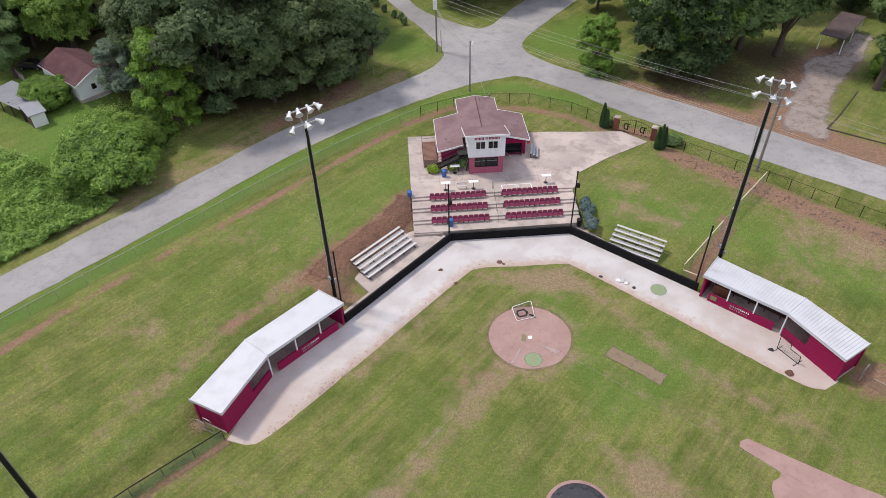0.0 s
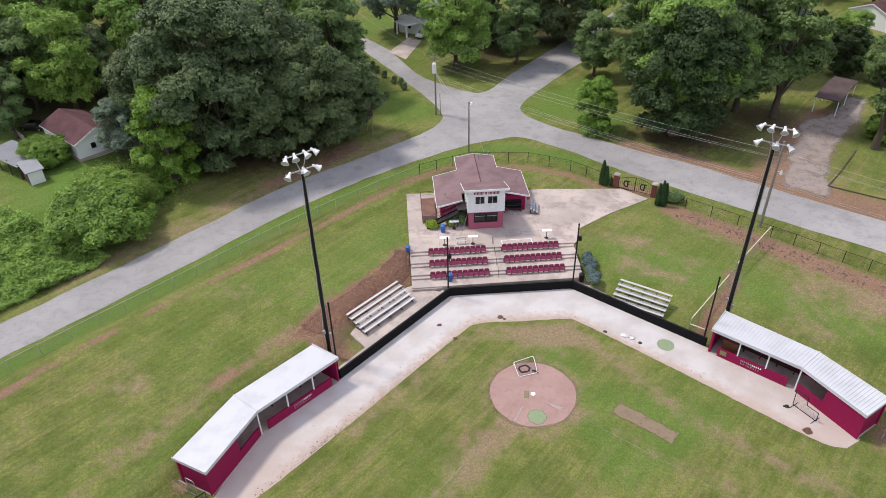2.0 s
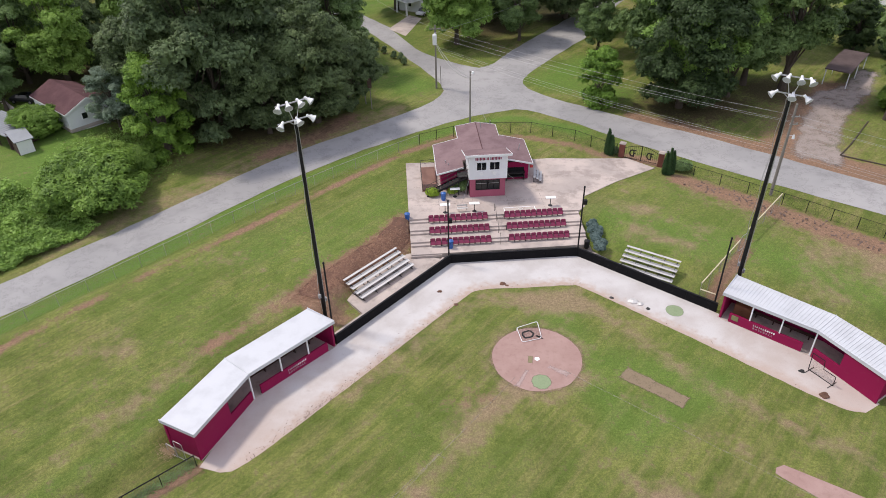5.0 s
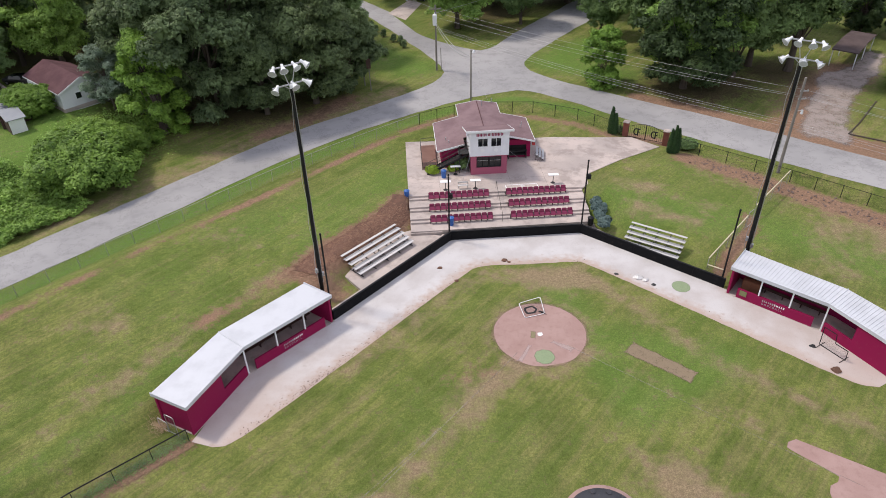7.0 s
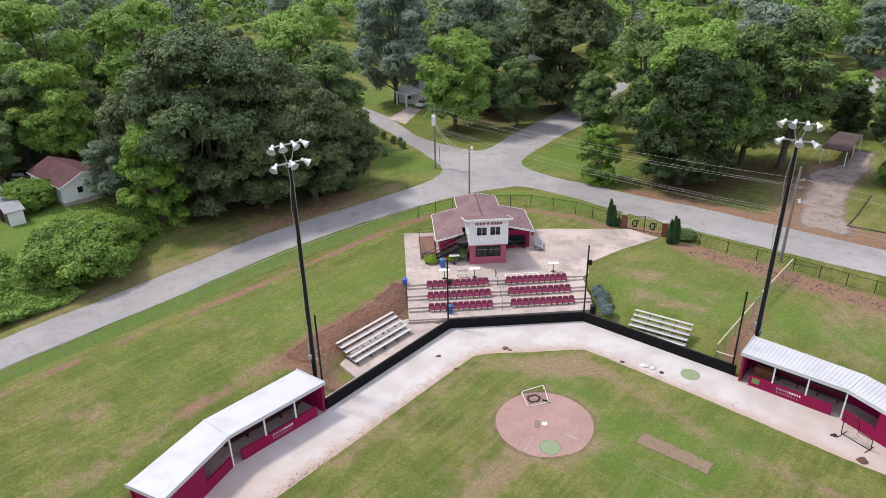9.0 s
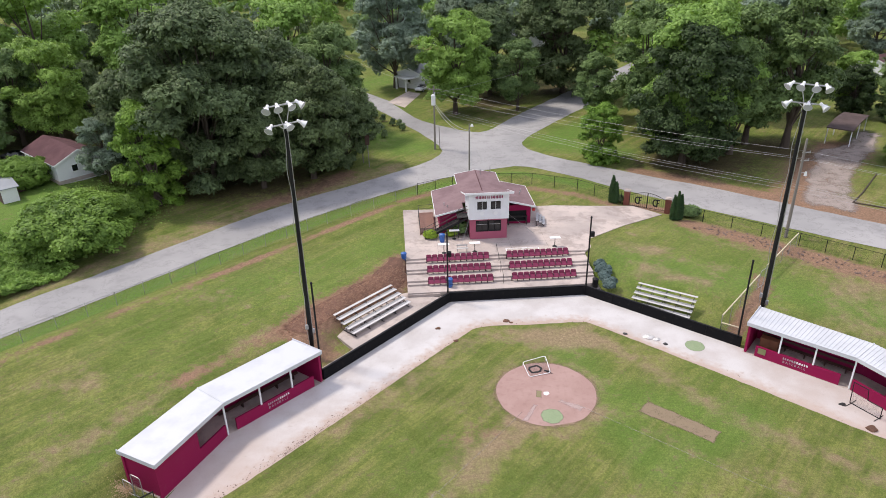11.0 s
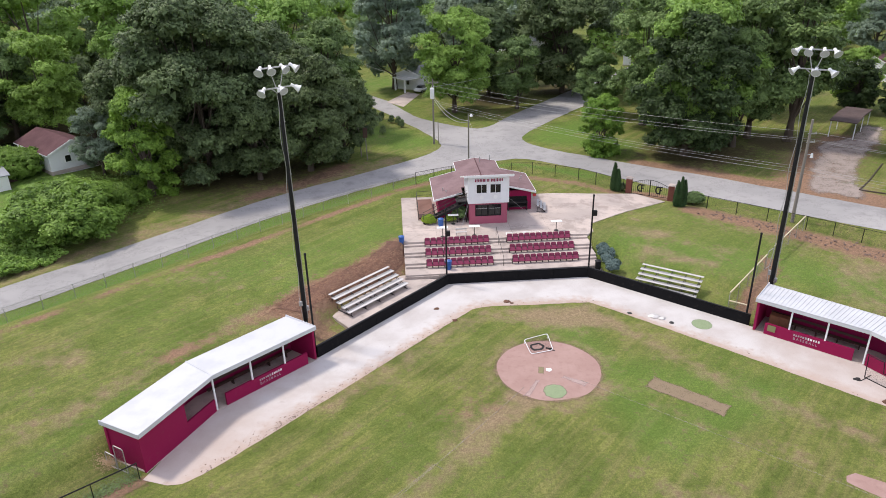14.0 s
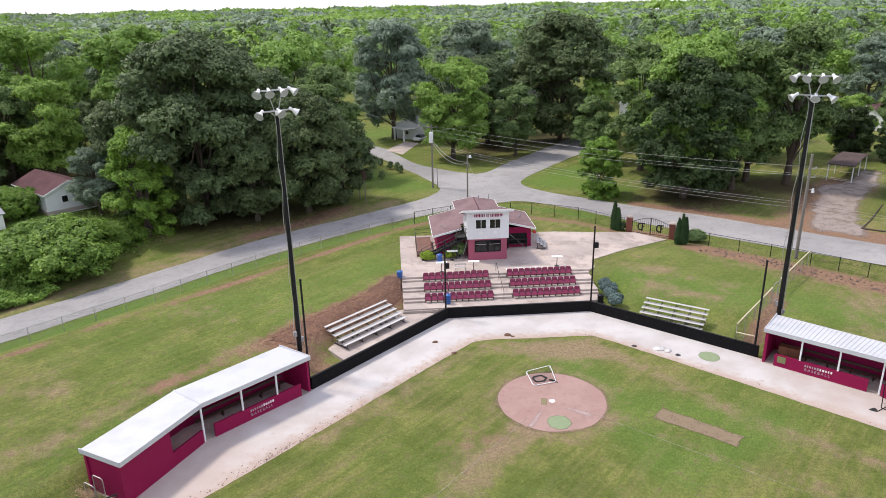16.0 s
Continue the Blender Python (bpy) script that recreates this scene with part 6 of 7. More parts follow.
def build_poles():
    u1 = utility_pole(-1.95, 106.6, 10.2, 0.17, "weathered wooden utility pole with grey transformer")
    bm = bmesh.new()
    rod(bm, (-0.1, -0.4, 7.3), (-0.1, -0.4, 8.8), 0.34, None, 14)
    rod(bm, (-0.1, -0.4, 8.8), (-0.1, -0.4, 8.95), 0.35, 0.24, 14)
    for dx in (-0.12, 0.12):
        rod(bm, (dx, -0.35, 9.0), (dx, -0.35, 9.25), 0.03, None, 6)
    part("transformer", bm, WHITE, u1, "pale grey transformer can")
    bm = bmesh.new()
    box(bm, (0, 0, 9.6), (1.8, 0.12, 0.12))
    for dx in (-0.8, -0.3, 0.8):
        rod(bm, (dx, 0, 9.66), (dx, 0, 9.86), 0.05, None, 6)
    part("crossarm", bm, POLE_WOOD, u1)
    bm = bmesh.new()
    rod(bm, (0.75, 0.1, -0.2), (0.7, 0.1, 3.6), 0.05)
    part("stay_post", bm, POLE_WOOD, u1)
    utility_pole(3.05, 92.6, 7.9, 0.13, "slim wooden street lamp pole", 0.35, "street_lamp")
    u2 = utility_pole(37.7, 70.0, 11.4, 0.19, "tall weathered utility pole by the road")
    for z in (9.9, 9.0):
        bm = bmesh.new()
        box(bm, (0.25, 0, z), (0.9, 0.1, 0.1))
        for dx in (-0.1, 0.6):
            rod(bm, (dx, 0, z), (dx, 0, z + 0.2), 0.05, None, 6)
        part("insulator_arm", bm, GALV, u2)
    bm = bmesh.new()
    rod(bm, (0, 0, 7.6), (0.45, -0.25, 7.75), 0.03)
    rod(bm, (0.5, -0.28, 7.85), (0.5, -0.28, 7.4), 0.1, 0.17, 12)
    part("security_light", bm, WHITE, u2, "white security light")
    utility_pole(-12.9, 101, 6.8, 0.09, "thin leaning grey pole under the trees", None, "utility_pole", (-0.3, 0))
    u3 = utility_pole(-11.8, 99, 5.0, 0.08, "short thin grey pole with brown board", None, "utility_pole", (-0.15, 0))
    bm = bmesh.new()
    box(bm, (-0.1, -0.12, 4.2), (0.62, 0.06, 1.5), bevel=0.015)
    part("board", bm, BENCH_WOOD, u3, "brown upright board")


build_poles()


def wire(a, b, sag, r, mat, label):
    a, b = Vector(a), Vector(b)
    n = 18
    bm = bmesh.new()
    pts = [a.lerp(b, i / n) - Vector((0, 0, 4 * sag * (i / n) * (1 - i / n))) for i in range(n + 1)]
    side = (b - a).cross(Vector((0, 0, 1))).normalized()
    up = side.cross(b - a).normalized()
    rings = [[bm.verts.new(p + r * (math.cos(k * math.tau / 5) * side + math.sin(k * math.tau / 5) * up)) for k in range(5)] for p in pts]
    for p, q in zip(rings[:-1], rings[1:]):
        for k in range(5):
            bm.faces.new((p[k], p[(k + 1) % 5], q[(k + 1) % 5], q[k]))
    bm.faces.new(rings[0])
    bm.faces.new(rings[-1])
    bmesh.ops.recalc_face_normals(bm, faces=bm.faces[:])
    solid("overhead_wire", bm, mat, label, "wire", "overhead wires", smooth=True)


def build_wires():
    z1 = hz(-1.95, 106.6)
    z2 = hz(37.7, 70.0)
    for h1, h2, dx in ((9.9, 10.1, 0.0), (9.2, 9.3, 0.3), (8.4, 9.1, 0.6), (7.0, 6.3, 0.0), (6.7, 6.0, 0.2), (6.3, 5.6, 0.1)):
        wire((-1.95 + dx * 0.2, 106.5, z1 + h1), (37.7 + dx, 70, z2 + h2), 0.7, 0.012, GALV, "thin grey overhead wire between poles")
        wire((37.7 + dx, 70, z2 + h2), (82, 34, 1.8 + h2), 0.8, 0.012, GALV, "thin grey overhead wire along the road")
    for dz in (0.0, 0.35):
        wire((-1.95, 106.4, z1 + 7.4 + dz), (3.05, 92.7, hz(3.05, 92.6) + 6.8 + 0.4 * dz), 1.3 - dz, 0.035, GALV, "thick grey service cable to the street lamp")
    wire((3.05, 92.6, hz(3.05, 92.6) + 7.2), (4.8, 82.0, CONC_Z + 3.8), 0.3, 0.014, GALV, "grey service cable to the press box")
    wire((-1.95, 106.7, z1 + 9.6), (-24, 150, 9.5), 0.9, 0.016, GALV, "thin grey overhead wire along the side road")
    wire((-1.95, 106.7, z1 + 9.0), (30, 146, 9.5), 0.9, 0.016, GALV, "thin grey overhead wire along the side road")


build_wires()


# ---- fences and gate ----
def build_fence(pts, h, spacing, black, label, top=None, ends=None, rail=0.025):
    mat, wmat = (BLACK, WIRE_GREY if rail > 0.03 else WIRE_BLACK) if black else (GALV, WIRE_GREY)
    t = thing("chain_link_fence", Matrix(), label, "fence", "chain-link fences")
    line = [Vector(p) for p in pts]
    posts = []
    for a, b in zip(line[:-1], line[1:]):
        n = max(1, round((b - a).length / spacing))
        posts += [a.lerp(b, i / n) for i in range(n)]
    posts.append(line[-1])
    level = lambda p: hz(p.x, p.y) + h
    if ends:
        span = (line[-1] - line[0]).length
        level = lambda p: ends[0] + (ends[1] - ends[0]) * (p - line[0]).length / span
    for p in posts:
        bm = bmesh.new()
        rod(bm, (p.x, p.y, hz(p.x, p.y) - 0.2), (p.x, p.y, level(p) + 0.05), 0.04 if black and rail < 0.03 else 0.028, None, 7)
        part("post", bm, mat, t)
    bm = bmesh.new()
    for a, b in zip(posts[:-1], posts[1:]):
        rod(bm, (a.x, a.y, level(a)), (b.x, b.y, level(b)), 0.06 if top else rail, None, 6)
    part("top_rail", bm, top or mat, t, "yellow plastic top cap" if top else "")
    V, Fc, U = [], [], []
    run = 0.0
    for a, b in zip(posts[:-1], posts[1:]):
        i = len(V)
        ln = (b - a).length
        V += [(a.x, a.y, hz(a.x, a.y) + 0.02), (b.x, b.y, hz(b.x, b.y) + 0.02), (b.x, b.y, level(b)), (a.x, a.y, level(a))]
        U += [(run, 0), (run + ln, 0), (run + ln, h), (run, h)]
        Fc.append((i, i + 1, i + 2, i + 3))
        run += ln
    me = raw_mesh("wire_mesh", V, Fc, wmat)
    uv = me.uv_layers.new(name="wire")
    uv.data.foreach_set("uv", np.array(U, np.float32).ravel())
    o = new("wire_mesh", me)
    o.parent = t
    return t


build_fence([(-62, 25), (-44.4, 45.4), (-36.3, 54.0), (-26.6, 63.9), (-14.5, 75.2), (-4.1, 83.7)], 1.5, 3.0, False, "grey chain-link fence along the road verge")
build_fence([(-4.0, 83.8), (2.9, 86.9), (11.2, 86.6), (16.8, 84.0), (20.6, 80.9), (21.7, 80.5)], 1.6, 2.6, True, "black chain-link fence behind the press box")
build_fence([(27.4, 77.2), (29.9, 74.4), (35.0, 70.2), (38.0, 67.6), (48.1, 59.0), (72, 38)], 1.5, 2.8, True, "dark chain-link fence along the road")
build_fence([(23.9, 52.0), (29.7, 58.4)], 1.75, 2.2, False, "chain-link fence with yellow top cap", YELLOW, (2.25, 2.75))
build_fence([(31.4, 60.6), (37.5, 67.2)], 1.7, 2.2, False, "chain-link fence with yellow top cap", YELLOW, (2.6, 2.95))
build_fence([(23.9, 52.0), (25.2, 51.1)], 1.3, 1.5, False, "short chain-link return with yellow top cap", YELLOW, (1.5, 1.5))
build_fence([(-19.5, 33.3), (-25.6, 28.1), (-50, 4.5), (-75, -20)], 1.25, 2.8, True, "chain-link outfield fence beside the dugout", rail=0.05)
build_fence([(36.9, 37.9), (42, 33.0), (80, -10)], 1.25, 2.8, False, "chain-link outfield fence beyond the dugout")


def chain_gate(x, y, rz, w, h, label):
    z = hz(x, y)
    t = thing("chain_link_gate", pose(x, y, z, 0, 0, rz), label, "gate", "chain-link gates")
    bm = bmesh.new()
    rod(bm, (0, 0, 0.05), (0, 0, h - 0.1), 0.028)
    rod(bm, (w, 0, 0.05), (w, 0, h - 0.1), 0.028)
    rod(bm, (0, 0, 0.08), (w, 0, 0.08), 0.028)
    rod(bm, (0, 0, h - 0.1), (0.12, 0, h), 0.028)
    rod(bm, (w, 0, h - 0.1), (w - 0.12, 0, h), 0.028)
    rod(bm, (0.12, 0, h), (w - 0.12, 0, h), 0.028)
    part("gate_frame", bm, GALV, t)
    me = raw_mesh("wire_mesh", [(0, 0, 0.08), (w, 0, 0.08), (w, 0, h), (0, 0, h)], [(0, 1, 2, 3)], WIRE_GREY)
    uv = me.uv_layers.new(name="wire")
    uv.data.foreach_set("uv", np.array([0, 0, w, 0, w, h, 0, h], np.float32))
    o = new("wire_mesh", me)
    o.parent = t


chain_gate(-20.4, 33.75, 152, 0.9, 1.95, "grey chain-link gate at the dugout end")
chain_gate(-21.2, 34.1, 150, 1.0, 1.1, "low grey chain-link gate at the dugout end")
chain_gate(36.3, 38.6, 40, 1.0, 1.7, "grey chain-link gate at the dugout end")
chain_gate(29.9, 58.6, 42, 1.1, 1.9, "grey chain-link gate between two fences")


def build_gate():
    a, b = Vector((22.3, 80.15)), Vector((26.75, 77.75))
    d = (b - a).normalized()
    ang = math.degrees(math.atan2(d.y, d.x))
    for p in (a, b):
        z = hz(p.x, p.y)
        t = thing("gate_pillar", pose(p.x, p.y, z, 0, 0, ang), "red brick gate pillar with pale cap", "pillar", "gate pillars")
        bm = bmesh.new()
        box(bm, (0, 0, 0.9), (0.62, 0.62, 1.9))
        core = part("core", bm, BRICK, t)
        bmb = bmesh.new()
        box(bmb, (0, 0, 0), (0.2, 0.02, 0.065), bevel=0.004)
        me = mesh_of(bmb, "brick", BRICK)
        for row in range(21):
            for face in range(4):
                for col in range(3):
                    x = -0.21 + col * 0.21 + (0.0 if row % 2 else 0.03)
                    m = pose(0, 0, 0, 0, 0, 90 * face) @ pose(x, -0.318, 0.12 + row * 0.083)
                    o = new("brick", me)
                    o.parent = core
                    o.matrix_basis = m
        bm = bmesh.new()
        box(bm, (0, 0, 1.92), (0.78, 0.78, 0.14), bevel=0.03)
        box(bm, (0, 0, 2.02), (0.5, 0.5, 0.1), bevel=0.03)
        part("cap", bm, CONCRETE, t, "pale concrete cap")
    mid = (a + b) / 2
    L = (b - a).length / 2 - 0.34
    z = hz(mid.x, mid.y)
    for s in (-1, 1):
        t = thing("iron_gate", pose(mid.x, mid.y, z, 0, 0, ang), "black arched iron gate leaf with monogram", "gate", "iron gate leaves")
        bm = bmesh.new()
        rod(bm, (s * 0.03, 0, 0.1), (s * 0.03, 0, 2.15), 0.03)
        rod(bm, (s * L, 0, 0.1), (s * L, 0, 1.5), 0.03)
        rod(bm, (s * 0.03, 0, 0.15), (s * L, 0, 0.15), 0.03)
        for k in range(8):
            x0, x1 = 0.03 + (L - 0.03) * k / 8, 0.03 + (L - 0.03) * (k + 1) / 8
            f = lambda x: 1.5 + 0.62 * math.cos(min(1, x / L) * 1.57)
            rod(bm, (s * x0, 0, f(x0)), (s * x1, 0, f(x1)), 0.03)
        part("gate_frame", bm, BLACK, t)
        for k in range(1, 9):
            x = 0.03 + (L - 0.03) * k / 9
            bm = bmesh.new()
            rod(bm, (s * x, 0, 0.15), (s * x, 0, 1.5 + 0.62 * math.cos(x / L * 1.57)), 0.012, None, 5)
            part("bar", bm, BLACK, t)
        # plain monogram shape: an open ring crossed by bars
        cx = s * L * 0.5
        bm = bmesh.new()
        for k in range(14):
            a0, a1 = 0.7 + k / 14 * 4.9, 0.7 + (k + 1) / 14 * 4.9
            rod(bm, (cx + 0.3 * math.cos(a0) - 0.08, -0.04, 0.98 + 0.42 * math.sin(a0)), (cx + 0.3 * math.cos(a1) - 0.08, -0.04, 0.98 + 0.42 * math.sin(a1)), 0.085, None, 6)
        rod(bm, (cx + 0.12, -0.04, 0.5), (cx + 0.12, -0.04, 1.4), 0.085, None, 6)
        rod(bm, (cx + 0.05, -0.04, 1.38), (cx + 0.42, -0.04, 1.4), 0.08, None, 6)
        rod(bm, (cx + 0.1, -0.04, 0.98), (cx + 0.36, -0.04, 1.0), 0.075, None, 6)
        part("monogram", bm, BLACK, t, "thick black monogram shape")


build_gate()


# ---- loose things on the concourse and track ----
def build_bin(x, y, z, mat, label):
    t = thing("trash_can", pose(x, y, z, 0, 0, random.uniform(0, 90)), label, "trash can", "trash cans")
    bm = bmesh.new()
    rod(bm, (0, 0, 0), (0, 0, 0.85), 0.25, 0.3, 16)
    for k in (0.2, 0.5, 0.75):
        rod(bm, (0, 0, k), (0, 0, k + 0.04), 0.29, None, 16)
    part("drum", bm, mat, t)
    bm = bmesh.new()
    rod(bm, (0, 0, 0.85), (0, 0, 0.92), 0.32, 0.31, 16)
    rod(bm, (0, 0, 0.92), (0, 0, 1.02), 0.26, 0.1, 12)
    part("lid", bm, mat, t)


build_bin(-4.85, 65.1, 1.5, BLUE, "blue plastic trash can on the grass edge")
build_bin(-0.05, 60.75, 0.70, BLUE, "blue plastic trash can on the terrace")
build_bin(-0.8, 68.9, CONC_Z, BLUE, "blue plastic trash can beside the stairs")
build_bin(14.6, 60.9, 0.33, BLACK, "black trash can behind the backstop wall")


def build_table(x, y, rz, w, label):
    t = thing("standing_table", pose(x, y, CONC_Z, 0, 0, rz), label, "table", "standing tables")
    bm = bmesh.new()
    box(bm, (0, 0, 1.05), (w, 0.5, 0.05), bevel=0.015)
    part("tabletop", bm, WHITE, t, "white tabletop")
    bm = bmesh.new()
    rod(bm, (0, 0, 0.02), (0, 0, 1.03), 0.04)
    part("pedestal", bm, DARK_STEEL, t)
    bm = bmesh.new()
    rod(bm, (0, 0, 0), (0, 0, 0.04), 0.26, 0.22, 14)
    part("base", bm, DARK_STEEL, t)


build_table(2.7, 66.3, 4, 1.15, "white standing table on dark pedestal")
build_table(11.4, 67.3, 4, 1.15, "white standing table on dark pedestal")
build_table(0.55, 69.6, 4, 1.15, "white standing table beside the shrubs")
build_table(-0.6, 66.1, 4, 1.15, "white standing table behind the backstop pole")


def build_small_bench():
    t = thing("bench", pose(1.35, 66.3, CONC_Z, 0, 0, 6), "small grey metal bench on the concourse", "bench")
    bm = bmesh.new()
    box(bm, (0, 0, 0.44), (1.2, 0.32, 0.04), bevel=0.01)
    part("seat", bm, ALU, t)
    bm = bmesh.new()
    box(bm, (0, 0.2, 0.7), (1.2, 0.04, 0.2), bevel=0.01)
    part("backrest", bm, ALU, t)
    for x in (-0.5, 0.5):
        bm = bmesh.new()
        rod(bm, (x, -0.12, 0), (x, -0.12, 0.43), 0.02)
        rod(bm, (x, 0.16, 0), (x, 0.2, 0.78), 0.02)
        part("leg", bm, GALV, t)


build_small_bench()


def floor_marks():
    t = thing("floor_marking", TERR @ pose(0, 0, CONC_Z), "white painted box on the concourse", "marking", kind="structure")
    bm = bmesh.new()
    for c, s in (((12.6, 6.75, 0.004), (3.6, 0.09, 0.008)), ((10.84, 6.3, 0.004), (0.09, 0.9, 0.008)), ((14.36, 6.3, 0.004), (0.09, 0.9, 0.008))):
        box(bm, c, s)
    part("line", bm, WHITE, t)
    bm = bmesh.new()
    for k in range(7):
        a = k / 7 * 6.28
        rod(bm, (12.7 + 0.22 * math.cos(a), 6.35 + 0.16 * math.sin(a), 0.002), (12.7 + 0.22 * math.cos(a + 0.9), 6.35 + 0.16 * math.sin(a + 0.9), 0.012), 0.03, None, 5)
    part("emblem", bm, WHITE, t)


floor_marks()


def build_screens():
    # pitching screen on the track
    t = thing("pitching_screen", pose(30.55, 42.6, 0, 0, 0, -59), "black L-shaped pitching screen with net", "screen")
    bm = bmesh.new()
    pts = [(0, 0), (2.3, 0), (2.3, 1.05), (1.2, 1.05), (1.1, 2.0), (0, 2.0), (0, 0)]
    for p, q in zip(pts[:-1], pts[1:]):
        rod(bm, (p[0], -p[1] * 0.12, p[1] + 0.05), (q[0], -q[1] * 0.12, q[1] + 0.05), 0.035)
    part("screen_frame", bm, BLACK, t)
    for x in (0.1, 2.2):
        bm = bmesh.new()
        rod(bm, (x, -0.6, 0.04), (x, 0.6, 0.04), 0.03)
        part("foot", bm, BLACK, t)
    me = raw_mesh("net", [(0, 0, 0.05), (2.3, 0, 0.05), (2.3, -0.126, 1.1), (1.15, -0.126, 1.1), (1.1, -0.24, 2.05), (0, -0.24, 2.05)], [(0, 1, 2, 3), (0, 3, 4, 5)], WIRE_BLACK)
    uv = me.uv_layers.new(name="wire")
    uv.data.foreach_set("uv", np.array([0, 0, 2.3, 0, 2.3, 1, 1.15, 1, 0, 0, 1.15, 1, 1.1, 2, 0, 2], np.float32))
    o = new("net", me)
    o.parent = t
    # pipe frame over the plate area
    t = thing("batting_frame", pose(5.95, 48.15, 0.0), "white pipe frame lying on the clay", "frame")
    bm = bmesh.new()
    K = [Vector(q) for q in ((0, -0.1, 0.4), (2.0, 0.7, 0.45), (2.2, -1.2, 0.1), (0.4, -1.7, 0.06))]
    P = []
    for i in range(4):
        a, b, c = K[i - 1], K[i], K[(i + 1) % 4]
        e, f = b + (a - b).normalized() * 0.22, b + (c - b).normalized() * 0.22
        P += [e.lerp(b, k / 3).lerp(b.lerp(f, k / 3), k / 3) for k in range(4)]
    P.append(P[0])
    for p, q in zip(P[:-1], P[1:]):
        rod(bm, p, q, 0.028)
    for p in K[:2]:
        rod(bm, p * 0.97 + Vector((0.03, -0.02, 0)), (p[0] + 0.03, p[1] - 0.02, 0.0), 0.025)
    part("pipe", bm, WHITE, t)
    net = raw_mesh("net", [tuple(q) for q in K], [(0, 1, 2, 3)], WIRE_BLACK)
    net.uv_layers.new(name="wire").data.foreach_set("uv", np.array([0, 0, 2.1, 0, 2.1, 1.9, 0, 1.9], np.float32))
    new("net", net).parent = t
    bm = bmesh.new()
    Q = [(0.55, -0.35), (1.2, -0.1), (1.55, -0.5), (1.35, -0.95), (0.7, -1.1), (0.5, -0.7)]
    for p, q in zip(Q, Q[1:] + Q[:1]):
        slab_line(bm, p, q, 0.0, 0.055, 0.16)
    part("rubber_strip", bm, RUBBER, t, "dark rubber outline")
    bm = bmesh.new()
    rod(bm, (1.7, -0.85, 0.07), (2.15, -1.0, 0.07), 0.06)
    rod(bm, (1.9, -1.0, 0.02), (2.35, -1.25, 0.05), 0.03)
    part("loose_strap", bm, RUBBER, t)


build_screens()


def build_clutter():
    # white bags and dark bits left on the track
    for x, y, s, mat, label, name in ((17.7, 52.1, 0.36, ALU, "white crumpled bag on the track", "bag"), (18.25, 51.7, 0.28, ALU, "small white crumpled bag on the track", "bag"),
                                      (18.85, 50.95, 0.18, DARK_STEEL, "dark lump of dirt on the track", "clod"), (15.7, 52.7, 0.16, DARK_STEEL, "dark lump of dirt on the track", "clod"),
                                      (5.2, 55.2, 0.26, MULCH, "brown heap of dirt on the track", "clod"), (-1.2, 54.1, 0.2, MULCH, "brown clod of dirt on the track", "clod"),
                                      (30.55, 39.6, 0.33, MULCH, "brown heap of dirt on the track", "clod"), (5.6, 54.9, 0.14, MULCH, "brown clod of dirt on the track", "clod"),
                                      (29.9, 42.4, 0.2, RUBBER, "dark rubber base beside the screen", "clod"), (0.4, 52.0, 0.18, MULCH, "brown clod of dirt on the track", "clod")):
        bm = bmesh.new()
        bmesh.ops.create_icosphere(bm, subdivisions=3, radius=s)
        for v in bm.verts:
            k = 1 + 0.5 * noise.noise(v.co * (2.2 / s) * 0.5 + Vector((x, y, 0)))
            v.co = Vector((v.co.x * k * 1.2, v.co.y * k, max(-0.02, v.co.z * 0.5 * k)))
        solid(name, bm, mat, label, name, "litter on the track", m=pose(x, y, 0.02))
    # scattered small stones and turf crumbs along the inner edge of the track
    rng = np.random.default_rng(5)
    bm = bmesh.new()
    edge = [Vector(p) for p in [(-15.7, 33.6), (-8.6, 41.6), (0.6, 52.3), (2.8, 54.2), (11.8, 54.75), (13.6, 54.0), (30.6, 38.8)]]
    for _ in range(170):
        i = int(rng.integers(0, 6)) if rng.uniform() > 0.55 else 0 if rng.uniform() < 0.5 else 1
        a, b = edge[i], edge[i + 1]
        d = (b - a).normalized()
        n = Vector((-d.y, d.x))
        p = a.lerp(b, rng.uniform()) + n * abs(rng.normal(0, 0.5))
        s = rng.uniform(0.015, 0.055)
        m = pose(p.x, p.y, 0.02, 0, 0, rng.uniform(0, 360)) @ Matrix.Diagonal((s * rng.uniform(0.7, 2.0), s, s * 0.5, 1))
        bmesh.ops.create_icosphere(bm, subdivisions=1, radius=1, matrix=m)
    solid("dirt_crumbs", bm, CRUMB, "scattered brown dirt crumbs along the track edge", "dirt", kind="stuff")


build_clutter()


# ---- shrubs ----
def leafy(name, x, y, z, lobes, count, leaf, material, label, category="shrub", group="shrubs", seed=1):
    rng = np.random.default_rng(seed)
    p, d = crown_points(rng, count * 2, [(np.array(c, float), r) for c, r in lobes], 0.9, 0.35)
    v, f = leaf_quads(p, d, leaf * 1.15, rng)
    t = thing(name, pose(x, y, z), label, category, group)
    o = new("foliage", raw_mesh(name, v, f, material))
    o.parent = t
    bm = bmesh.new()
    for k in range(4):
        a = k * 1.7
        rod(bm, (0, 0, -0.1), (0.3 * math.cos(a) * lobes[0][1], 0.3 * math.sin(a) * lobes[0][1], lobes[0][0][2]), 0.03, 0.015, 5)
    part("stem", bm, BARK, t)


